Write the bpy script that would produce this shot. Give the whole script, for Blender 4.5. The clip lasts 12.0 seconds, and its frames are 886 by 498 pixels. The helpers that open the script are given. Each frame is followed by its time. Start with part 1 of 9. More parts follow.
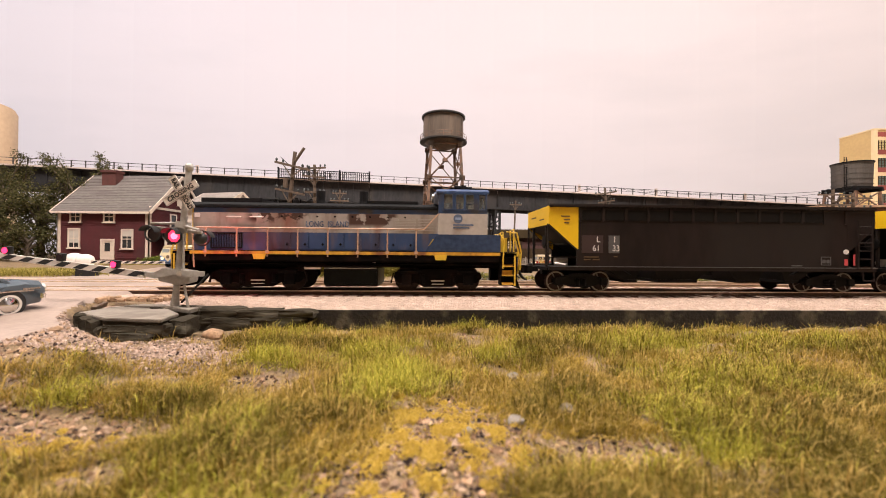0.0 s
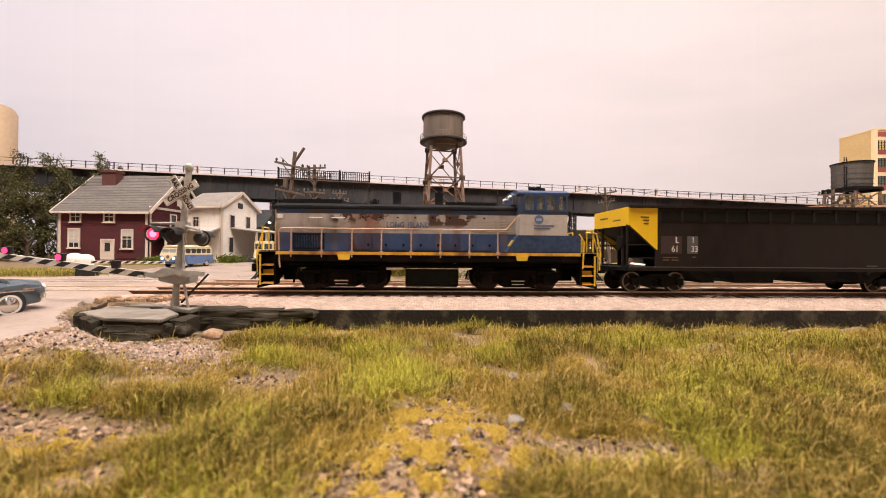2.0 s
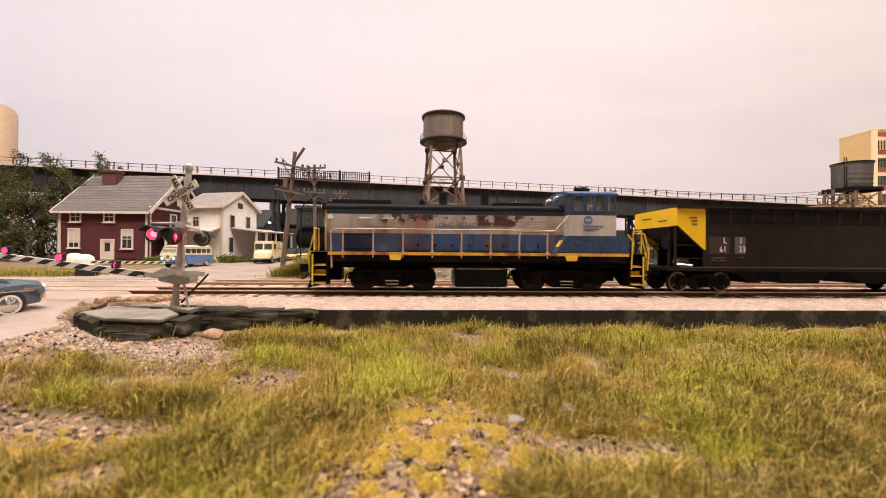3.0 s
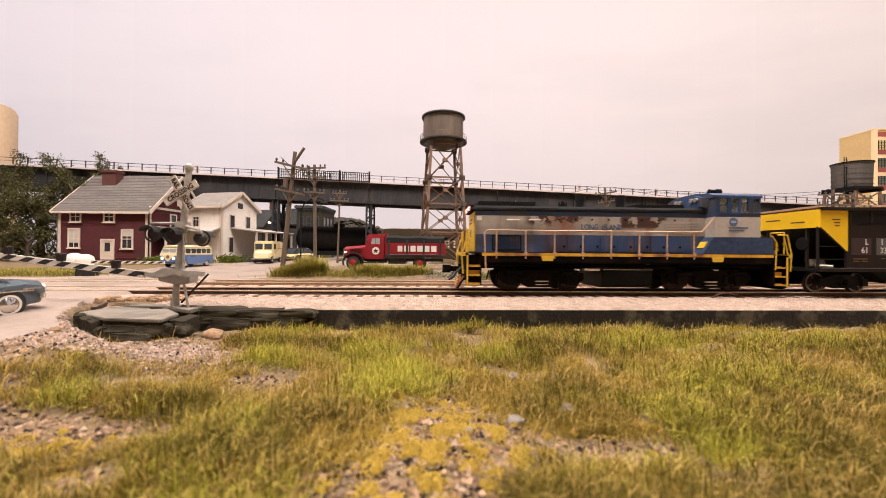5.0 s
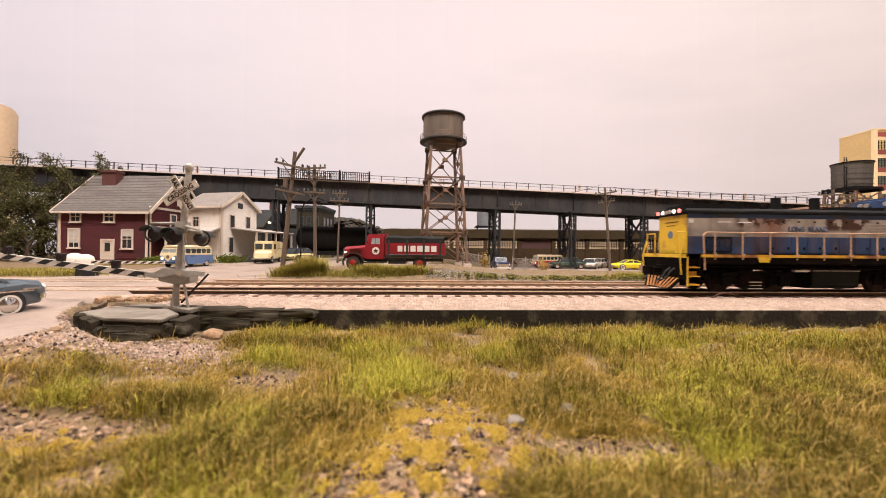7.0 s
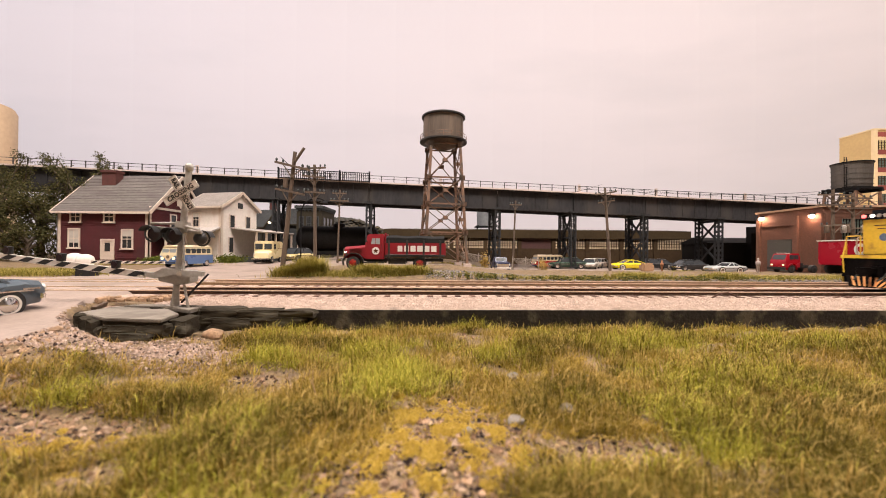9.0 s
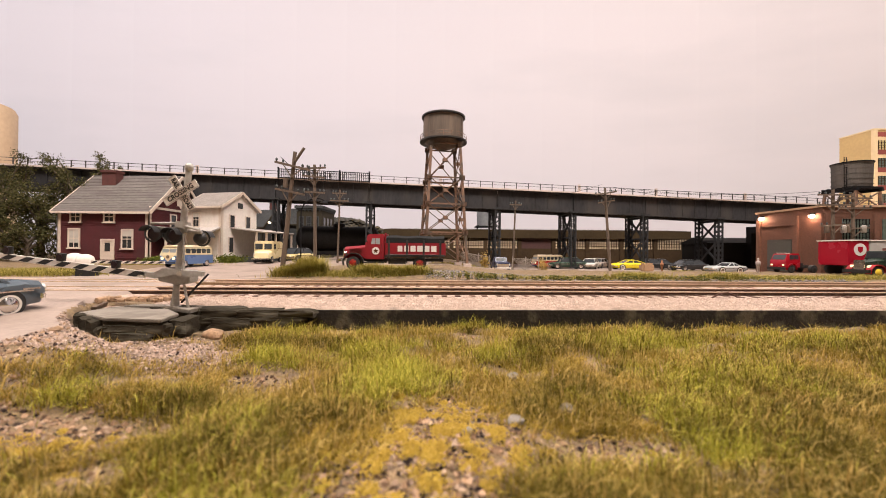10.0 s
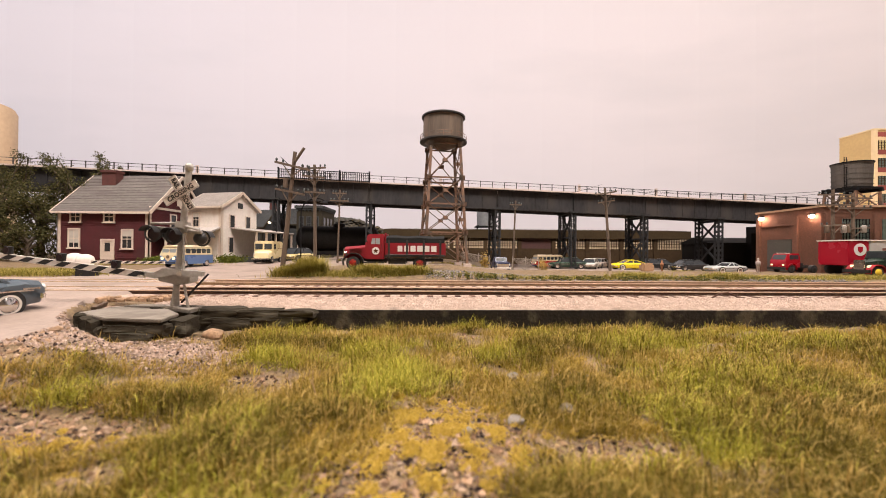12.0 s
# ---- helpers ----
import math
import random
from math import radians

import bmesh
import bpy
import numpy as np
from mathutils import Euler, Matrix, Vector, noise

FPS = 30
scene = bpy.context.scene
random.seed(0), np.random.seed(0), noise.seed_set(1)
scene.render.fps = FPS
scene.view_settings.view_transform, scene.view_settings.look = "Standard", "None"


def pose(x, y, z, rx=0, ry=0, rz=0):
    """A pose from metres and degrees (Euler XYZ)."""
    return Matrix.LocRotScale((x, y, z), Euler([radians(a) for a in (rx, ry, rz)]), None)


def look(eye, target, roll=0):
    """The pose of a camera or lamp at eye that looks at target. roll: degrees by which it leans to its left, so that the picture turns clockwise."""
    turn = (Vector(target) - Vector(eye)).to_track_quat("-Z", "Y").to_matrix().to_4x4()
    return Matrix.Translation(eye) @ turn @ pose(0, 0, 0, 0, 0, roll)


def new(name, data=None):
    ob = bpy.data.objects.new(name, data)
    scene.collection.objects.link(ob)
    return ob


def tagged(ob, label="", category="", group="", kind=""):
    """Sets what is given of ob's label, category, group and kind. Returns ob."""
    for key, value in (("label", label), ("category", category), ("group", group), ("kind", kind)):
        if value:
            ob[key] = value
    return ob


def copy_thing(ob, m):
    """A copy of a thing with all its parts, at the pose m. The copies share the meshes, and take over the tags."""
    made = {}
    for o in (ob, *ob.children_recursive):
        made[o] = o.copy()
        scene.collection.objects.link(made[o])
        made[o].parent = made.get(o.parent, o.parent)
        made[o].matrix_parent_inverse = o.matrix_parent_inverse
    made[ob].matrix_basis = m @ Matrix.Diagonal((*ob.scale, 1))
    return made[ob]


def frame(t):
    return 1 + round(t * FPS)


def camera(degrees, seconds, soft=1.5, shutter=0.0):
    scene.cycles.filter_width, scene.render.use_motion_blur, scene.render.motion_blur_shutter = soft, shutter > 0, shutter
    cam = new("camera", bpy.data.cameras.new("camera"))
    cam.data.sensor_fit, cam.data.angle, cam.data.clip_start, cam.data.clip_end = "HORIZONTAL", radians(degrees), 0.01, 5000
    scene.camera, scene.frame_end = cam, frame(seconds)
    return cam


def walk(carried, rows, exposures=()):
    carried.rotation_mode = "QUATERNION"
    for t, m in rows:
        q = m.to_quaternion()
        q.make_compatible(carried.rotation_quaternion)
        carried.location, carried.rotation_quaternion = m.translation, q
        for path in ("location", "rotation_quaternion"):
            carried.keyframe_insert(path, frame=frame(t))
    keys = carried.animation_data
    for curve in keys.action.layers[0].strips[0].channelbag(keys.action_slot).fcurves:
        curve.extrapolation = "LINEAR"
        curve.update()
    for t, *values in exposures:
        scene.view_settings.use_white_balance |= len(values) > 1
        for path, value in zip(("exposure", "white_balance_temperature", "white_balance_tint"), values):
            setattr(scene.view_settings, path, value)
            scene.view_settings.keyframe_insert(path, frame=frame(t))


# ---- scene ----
# A model railway in HO: numbers below are in full-size metres, and U brings them to the model's size.
U = 1 / 87
CAM_Z = 1.645
cam = camera(99.8, 12.0, soft=0.6, shutter=0.5)
cam.data.dof.use_dof, cam.data.dof.focus_distance, cam.data.dof.aperture_fstop = True, 21 * U, 28.0
EYE = pose(0, 0, CAM_Z * U, 90.26, 0, 0) @ pose(0, 0, 0, 0, 0, 0.45)
walk(cam, [(0, EYE), (12, EYE)], exposures=[(0, 0.08), (3, 0.07), (5, 0.05), (7, 0.01), (9, -0.04), (12, -0.05)])

# ---- light: the room's warm overhead light, and side lamps added for the backdrop ----
world = bpy.data.worlds.new("room_air")
scene.world = world
world.use_nodes = True
world.node_tree.nodes["Background"].inputs[0].default_value = (1.0, 0.93, 0.88, 1)
world.node_tree.nodes["Background"].inputs[1].default_value = 0.0


def panel_light(name, eye, target, sx, sy, power, colour):
    lamp = bpy.data.lights.new(name, "AREA")
    lamp.shape, lamp.size, lamp.size_y = "RECTANGLE", sx * U, sy * U
    lamp.energy, lamp.color = power, colour
    ob = new(name, lamp)
    ob.matrix_world = look([v * U for v in eye], [v * U for v in target])
    return ob


panel_light("ceiling_panel", (0, 0, 92), (-4, 28, 0), 130, 30, 41, (1.0, 0.88, 0.80))
# two side lamps, added only to brighten the backdrop left and right
panel_light("ceiling_panel", (-70, 30, 96), (-70, 80, 25), 70, 30, 4.2, (1.0, 0.90, 0.88))
panel_light("ceiling_panel", (70, 30, 96), (70, 80, 25), 70, 30, 3.6, (1.0, 0.88, 0.82))

# ---- builders ----
class Shape(object):
    """Collects solids of one mesh, in full-size metres."""

    def __init__(self):
        self.v, self.f = [], []

    def add(self, verts, faces):
        k = len(self.v)
        self.v += [tuple(p) for p in verts]
        self.f += [tuple(k + i for i in f) for f in faces]
        return self

    def box(self, x0, x1, y0, y1, z0, z1, c=0.0):
        """A box; c chamfers its upright edges."""
        if c <= 0:
            p = [(x0, y0), (x1, y0), (x1, y1), (x0, y1)]
        else:
            p = [(x0 + c, y0), (x1 - c, y0), (x1, y0 + c), (x1, y1 - c), (x1 - c, y1), (x0 + c, y1), (x0, y1 - c), (x0, y0 + c)]
        return self.prism(p, z0, z1)

    def prism(self, poly, z0, z1):
        """poly in x, y, counter-clockwise, from z0 up to z1."""
        n = len(poly)
        v = [(x, y, z0) for x, y in poly] + [(x, y, z1) for x, y in poly]
        return self.add(v, [tuple(range(n))[::-1], tuple(range(n, 2 * n))] + [(i, (i + 1) % n, n + (i + 1) % n, n + i) for i in range(n)])

    def slab(self, poly, y0, y1):
        """poly in x, z, from y0 back to y1."""
        n = len(poly)
        v = [(x, y0, z) for x, z in poly] + [(x, y1, z) for x, z in poly]
        return self.add(v, [tuple(range(n)), tuple(range(n, 2 * n))[::-1]] + [(i, n + i, n + (i + 1) % n, (i + 1) % n) for i in range(n)])

    def wing(self, poly, x0, x1):
        """poly in y, z, from x0 to x1."""
        n = len(poly)
        v = [(x0, y, z) for y, z in poly] + [(x1, y, z) for y, z in poly]
        return self.add(v, [tuple(range(n))[::-1], tuple(range(n, 2 * n))] + [(i, (i + 1) % n, n + (i + 1) % n, n + i) for i in range(n)])

    def rod(self, p, q, r, n=8, r2=None, caps=True):
        p, q = Vector(p), Vector(q)
        w = (q - p).normalized()
        a = w.orthogonal().normalized()
        b = w.cross(a)
        r2 = r if r2 is None else r2
        ring = [(a * math.cos(t) + b * math.sin(t)) for t in (2 * math.pi * i / n for i in range(n))]
        v = [p + d * r for d in ring] + [q + d * r2 for d in ring]
        f = [(i, (i + 1) % n, n + (i + 1) % n, n + i) for i in range(n)]
        if caps:
            f += [tuple(range(n))[::-1], tuple(range(n, 2 * n))]
        return self.add(v, f)

    def bar(self, p, q, w, h=None):
        """A square bar from p to q."""
        p, q = Vector(p), Vector(q)
        d = (q - p).normalized()
        up = Vector((0, 0, 1)) if abs(d.z) < 0.95 else Vector((0, 1, 0))
        s = d.cross(up).normalized() * (w / 2)
        t = s.cross(d).normalized() * ((h or w) / 2)
        v = [e + i * s + j * t for e in (p, q) for i, j in ((-1, -1), (1, -1), (1, 1), (-1, 1))]
        return self.add(v, [(3, 2, 1, 0), (4, 5, 6, 7), (0, 1, 5, 4), (1, 2, 6, 5), (2, 3, 7, 6), (3, 0, 4, 7)])

    def lathe(self, prof, n=24, c=(0, 0, 0), axis="z"):
        """prof: (radius, height) from the low end to the high one."""
        k = len(prof)
        v = []
        for r, z in prof:
            for i in range(n):
                t = 2 * math.pi * i / n
                p = (r * math.cos(t), r * math.sin(t), z)
                if axis == "y":
                    p = (p[0], p[2], p[1])
                if axis == "x":
                    p = (p[2], p[0], p[1])
                v.append((p[0] + c[0], p[1] + c[1], p[2] + c[2]))
        f = [(j * n + i, j * n + (i + 1) % n, (j + 1) * n + (i + 1) % n, (j + 1) * n + i) for j in range(k - 1) for i in range(n)]
        f += [tuple(range(n))[::-1], tuple(range((k - 1) * n, k * n))]
        if axis == "y":
            f = [q[::-1] for q in f]
        return self.add(v, f)

    def turn(self, m, start=0):
        self.v[start:] = [tuple(m @ Vector(p)) for p in self.v[start:]]
        return self

    def loft(self, rings):
        """Rings of the same number of points, closed, capped at both ends."""
        n = len(rings[0])
        v = [p for r in rings for p in r]
        f = [(j * n + i, j * n + (i + 1) % n, (j + 1) * n + (i + 1) % n, (j + 1) * n + i) for j in range(len(rings) - 1) for i in range(n)]
        f += [tuple(range(n))[::-1], tuple(range((len(rings) - 1) * n, len(rings) * n))]
        return self.add(v, f)


def mesh_of(name, shape, material, smooth=None, bevel=0.0):
    me = bpy.data.meshes.new(name)
    me.from_pydata([(x * U, y * U, z * U) for x, y, z in shape.v], [], shape.f)
    bm = bmesh.new()
    bm.from_mesh(me)
    bmesh.ops.recalc_face_normals(bm, faces=bm.faces)
    if bevel:
        edges = [e for e in bm.edges if e.is_manifold and e.calc_face_angle(0) > 0.6]
        bmesh.ops.bevel(bm, geom=edges, offset=bevel * U, segments=2, affect="EDGES", clamp_overlap=True)
    bm.to_mesh(me)
    bm.free()
    me.materials.append(material)
    if smooth:
        me.shade_smooth()
        me.set_sharp_from_angle(angle=radians(smooth))
    return me


def part(name, shape, material, parent=None, label="", smooth=None, bevel=0.0, at=None):
    """Links a shape as one mesh object under a thing or a part."""
    ob = new(name, mesh_of(name, shape, material, smooth, bevel))
    if parent:
        ob.parent = parent
    if at:
        ob.matrix_basis = at
    return tagged(ob, label)


def share(name, me, parent, at):
    ob = new(name, me)
    ob.parent = parent
    ob.matrix_basis = at
    return ob


def place(x, y, z, rz=0, rx=0, ry=0):
    return pose(x * U, y * U, z * U, rx, ry, rz)


def thing(name, m, label, category, group="", kind=""):
    ob = new(name)
    ob.empty_display_size = 0.01
    ob.matrix_basis = m
    return tagged(ob, label, category, group, kind)


def words(name, text, size, m, material, parent, label="", squeeze=1.0, depth=0.012, bold=0.0):
    """Raised lettering that stands upright in x, z and faces -y; its middle is at m."""
    cu = bpy.data.curves.new(name, "FONT")
    cu.body, cu.size, cu.extrude, cu.offset = text, size * U, depth * U, bold * U
    cu.align_x, cu.align_y, cu.resolution_u = "CENTER", "CENTER", 3
    tmp = new(name, cu)
    me = bpy.data.meshes.new_from_object(tmp.evaluated_get(bpy.context.evaluated_depsgraph_get()))
    bpy.data.objects.remove(tmp)
    me.transform(pose(0, 0, 0, 90) @ Matrix.Diagonal((squeeze, 1, 1, 1)))
    me.materials.clear()
    me.materials.append(material)
    ob = new(name, me)
    ob.parent = parent
    ob.matrix_basis = m
    return tagged(ob, label)


# ---- materials ----
def surface(name, colour, rough=0.6, metal=0.0, vary=0.25, scale=1.0, bump=0.2, stain=None, stain_amount=0.0, stain_scale=0.6, spec=0.5, stretch=(1, 1, 1), rand=0.0):
    """Base colour with fine grain and broad patches, stains of a second colour, relief. scale: grains per full-size metre."""
    m = bpy.data.materials.new(name)
    m.use_nodes = True
    t = m.node_tree
    n, link = t.nodes, t.links.new
    b = n["Principled BSDF"]
    b.inputs["Metallic"].default_value = metal
    b.inputs["Specular IOR Level"].default_value = spec
    tc = n.new("ShaderNodeTexCoord")
    mp = n.new("ShaderNodeMapping")
    mp.inputs["Scale"].default_value = [87 * s for s in stretch]
    link(tc.outputs["Object"], mp.inputs[0])
    fine, broad = n.new("ShaderNodeTexNoise"), n.new("ShaderNodeTexNoise")
    fine.inputs["Scale"].default_value, fine.inputs["Detail"].default_value = 6 * scale, 5
    broad.inputs["Scale"].default_value, broad.inputs["Detail"].default_value = 0.7 * scale, 4
    mix = n.new("ShaderNodeMath")
    mix.operation = "ADD"
    for tex in (fine, broad):
        link(mp.outputs[0], tex.inputs["Vector"])
    link(fine.outputs["Fac"], mix.inputs[0])
    link(broad.outputs["Fac"], mix.inputs[1])
    ramp = n.new("ShaderNodeMapRange")
    ramp.inputs[1].default_value, ramp.inputs[2].default_value = 0.7, 1.3
    ramp.inputs[3].default_value, ramp.inputs[4].default_value = 1 - vary, 1 + vary
    link(mix.outputs[0], ramp.inputs[0])
    value = ramp.outputs[0]
    if rand:
        info = n.new("ShaderNodeObjectInfo")
        rr = n.new("ShaderNodeMapRange")
        rr.inputs[3].default_value, rr.inputs[4].default_value = 1 - rand, 1 + rand
        link(info.outputs["Random"], rr.inputs[0])
        mul = n.new("ShaderNodeMath")
        mul.operation = "MULTIPLY"
        link(value, mul.inputs[0])
        link(rr.outputs[0], mul.inputs[1])
        value = mul.outputs[0]
    tint = n.new("ShaderNodeVectorMath")
    tint.operation = "SCALE"
    tint.inputs[0].default_value = colour[:3]
    link(value, tint.inputs["Scale"])
    out = tint.outputs[0]
    if stain:
        sn = n.new("ShaderNodeTexNoise")
        sn.inputs["Scale"].default_value, sn.inputs["Detail"].default_value = stain_scale, 6
        link(mp.outputs[0], sn.inputs["Vector"])
        sr = n.new("ShaderNodeMapRange")
        sr.inputs[1].default_value, sr.inputs[2].default_value = 0.62 - 0.3 * stain_amount, 0.72 - 0.2 * stain_amount
        link(sn.outputs["Fac"], sr.inputs[0])
        mc = n.new("ShaderNodeMix")
        mc.data_type = "RGBA"
        link(sr.outputs[0], mc.inputs[0])
        link(out, mc.inputs[6])
        mc.inputs[7].default_value = (*stain[:3], 1)
        out = mc.outputs[2]
    link(out, b.inputs["Base Color"])
    rg = n.new("ShaderNodeMapRange")
    rg.inputs[3].default_value, rg.inputs[4].default_value = max(rough - 0.12, 0.03), min(rough + 0.12, 1)
    link(broad.outputs["Fac"], rg.inputs[0])
    link(rg.outputs[0], b.inputs["Roughness"])
    if bump:
        bp = n.new("ShaderNodeBump")
        bp.inputs["Strength"].default_value, bp.inputs["Distance"].default_value = bump, 0.05 * U
        link(fine.outputs["Fac"], bp.inputs["Height"])
        link(bp.outputs[0], b.inputs["Normal"])
    return m


def glow(name, colour, strength):
    m = bpy.data.materials.new(name)
    m.use_nodes = True
    b = m.node_tree.nodes["Principled BSDF"]
    b.inputs["Base Color"].default_value = (*colour, 1)
    b.inputs["Emission Color"].default_value = (*colour, 1)
    b.inputs["Emission Strength"].default_value = strength
    return m


def clear_glass(name, tint=(0.8, 0.85, 0.85)):
    m = bpy.data.materials.new(name)
    m.use_nodes = True
    b = m.node_tree.nodes["Principled BSDF"]
    b.inputs["Base Color"].default_value = (*tint, 1)
    b.inputs["Roughness"].default_value = 0.06
    b.inputs["Transmission Weight"].default_value = 0.9
    b.inputs["IOR"].default_value = 1.2
    return m


M_BALLAST = surface("pinkish_sand_ballast", (0.40, 0.30, 0.24), 0.95, vary=0.4, scale=6.0, bump=1.0, stain=(0.24, 0.185, 0.155), stain_amount=0.22, stain_scale=2.0)
M_EARTH = surface("brown_scenic_earth", (0.17, 0.115, 0.06), 0.95, vary=0.5, scale=3.0, bump=1.0, stain=(0.12, 0.08, 0.05), stain_amount=0.3, stain_scale=2.4)
M_ROAD = surface("beige_concrete_road", (0.265, 0.205, 0.172), 0.85, vary=0.16, scale=1.2, bump=0.25, stain=(0.21, 0.16, 0.13), stain_amount=0.35, stain_scale=0.35)
M_DARKEDGE = surface("dark_roadbed_board", (0.018, 0.014, 0.010), 0.9, vary=0.5, scale=1.5, bump=0.6, stain=(0.09, 0.075, 0.05), stain_amount=0.3, stain_scale=1.5)
M_RAIL = surface("rusty_brown_rail", (0.075, 0.040, 0.025), 0.7, 0.1, 0.4, 2.0, 0.2)
# lighter copy of the rusty rail, with light on the far rails mixed in
M_RAILFAR = surface("lit_tan_rusty_rail", (0.36, 0.25, 0.15), 0.7, 0.1, 0.35, 2.0, 0.2)
# worn steel, its colour paled to paint in the highlight along the head
M_RAILTOP = surface("worn_highlit_railhead", (0.70, 0.53, 0.40), 0.35, 0.35, 0.15, 2.0, 0.05)
M_TIE = surface("dark_brown_tie", (0.115, 0.055, 0.036), 0.9, 0, 0.4, 3.0, 0.5, rand=0.3)
M_STEELBLACK = surface("weathered_black_steel", (0.035, 0.034, 0.035), 0.55, 0.2, 0.4, 1.0, 0.3, stain=(0.07, 0.055, 0.045), stain_amount=0.3, stain_scale=0.4)

# ---- the room's painted backdrop ----
def painted_sky():
    m = bpy.data.materials.new("painted_sky")
    m.use_nodes = True
    n, link = m.node_tree.nodes, m.node_tree.links.new
    b = n["Principled BSDF"]
    b.inputs["Roughness"].default_value = 1.0
    b.inputs["Specular IOR Level"].default_value = 0.0
    tc, mp = n.new("ShaderNodeTexCoord"), n.new("ShaderNodeMapping")
    mp.inputs["Scale"].default_value = (87 * 0.014, 87 * 0.014, 87 * 0.055)
    mp.inputs["Rotation"].default_value = (0, 0.05, 0)
    link(tc.outputs["Object"], mp.inputs[0])
    cloud = n.new("ShaderNodeTexNoise")
    cloud.inputs["Scale"].default_value, cloud.inputs["Detail"].default_value, cloud.inputs["Roughness"].default_value = 1.3, 4, 0.5
    link(mp.outputs[0], cloud.inputs["Vector"])
    ramp = n.new("ShaderNodeValToRGB")
    e = ramp.color_ramp.elements
    e[0].position, e[0].color = 0.30, (0.288, 0.274, 0.280, 1)
    e[1].position, e[1].color = 0.50, (0.310, 0.291, 0.296, 1)
    link(cloud.outputs["Fac"], ramp.inputs[0])
    sep = n.new("ShaderNodeSeparateXYZ")
    link(tc.outputs["Object"], sep.inputs[0])
    side = n.new("ShaderNodeMapRange")
    side.inputs[1].default_value, side.inputs[2].default_value = -100 * U, 100 * U
    link(sep.outputs[0], side.inputs[0])
    wash = n.new("ShaderNodeMix")
    wash.data_type, wash.blend_type = "RGBA", "MULTIPLY"
    wash.inputs[0].default_value = 1.0
    hue = n.new("ShaderNodeMix")
    hue.data_type = "RGBA"
    hue.inputs[6].default_value, hue.inputs[7].default_value = (0.97, 0.98, 1.06, 1), (1.045, 0.985, 0.965, 1)
    link(side.outputs[0], hue.inputs[0])
    link(ramp.outputs[0], wash.inputs[6])
    link(hue.outputs[2], wash.inputs[7])
    link(wash.outputs[2], b.inputs["Base Color"])
    link(wash.outputs[2], b.inputs["Emission Color"])
    # the paint also glows, to keep the wall evenly bright down to the horizon
    b.inputs["Emission Strength"].default_value = 1.08
    return m


def backdrop():
    s = Shape()
    prof = []
    for i in range(41):
        a = math.pi * i / 40
        prof.append((-150 * math.cos(a), -20 + 110 * math.sin(a) ** 0.7 if 0 < i < 40 else -20))
    for (xa, ya), (xb, yb) in zip(prof, prof[1:]):
        s.add([(xa, ya, -20), (xb, yb, -20), (xb, yb, 104), (xa, ya, 104)], [(0, 1, 2, 3)])
    tagged(part("backdrop", s, painted_sky(), smooth=40), "pale pink and grey sky painted on the backdrop wall", "backdrop", kind="structure")


backdrop()
# unseen walls and ceiling, added to close in the bounced light
M_ENCLOSURE = surface("brown_unseen_enclosure", (0.22, 0.17, 0.13), 0.95, vary=0.04, scale=0.1, bump=0.0)
tagged(part("wall_south", Shape().box(-152, 152, -46, -44, -60, 104), M_ENCLOSURE), "unseen plain brown wall added to close the room", "wall", kind="structure")
for side in (-1, 1):
    tagged(part("wall_side", Shape().box(side * 151 - 1, side * 151 + 1, -44, -20, -60, 104), M_ENCLOSURE), "unseen plain brown wall added to close the room", "wall", kind="structure")
tagged(part("ceiling", Shape().box(-153, 153, -46, 95, 104, 106), M_ENCLOSURE), "unseen plain brown ceiling added to close the room", "ceiling", kind="structure")


# ---- lie of the land ----
def ease(a, b, x):
    t = min(max((x - a) / (b - a), 0.0), 1.0)
    return t * t * (3 - 2 * t)


TILT = math.tan(radians(2.4))


def road_edge(y):
    """Where the road's edge runs, this side of the tracks."""
    return float(np.interp(y, (2, 8, 9.4, 10.2, 11.1, 13, 20), (-9.0, -9.4, -9.65, -10.6, -11.35, -12.3, -12.5)))


# where the field grass stands fresh and long, and where it is matted into brown humps: x, y, half widths
LUSH = [(-1.1, 7.8, 0.8, 0.6), (-0.9, 6.6, 0.7, 0.5), (-1.4, 9.8, 1.3, 0.9), (3.6, 4.7, 0.7, 0.5), (1.2, 9.6, 1.2, 0.7), (5.3, 7.4, 1.0, 0.8), (6.2, 10.6, 1.6, 0.8), (10.5, 11.6, 2.0, 0.7), (0.4, 3.7, 0.4, 0.3), (-4.2, 8.8, 1.0, 0.5)]
BROWN = [(-4.4, 6.4, 1.2, 0.35), (-2.7, 4.7, 1.1, 0.75), (-1.8, 5.8, 0.8, 0.5), (2.4, 6.8, 0.85, 0.8), (5.2, 4.9, 1.1, 0.8), (4.4, 4.0, 0.9, 0.5), (-3.0, 10.4, 1.0, 0.5), (3.4, 10.2, 1.2, 0.6), (7.2, 6.6, 1.2, 0.7), (4.2, 11.4, 1.2, 0.5), (1.6, 3.8, 1.0, 0.35), (3.4, 4.2, 1.2, 0.45), (6.0, 6.0, 1.2, 0.6)]


def mounds(spots, x, y):
    return max(math.exp(-(((x - cx) / rx) ** 2 + ((y - cy) / ry) ** 2)) for cx, cy, rx, ry in spots)


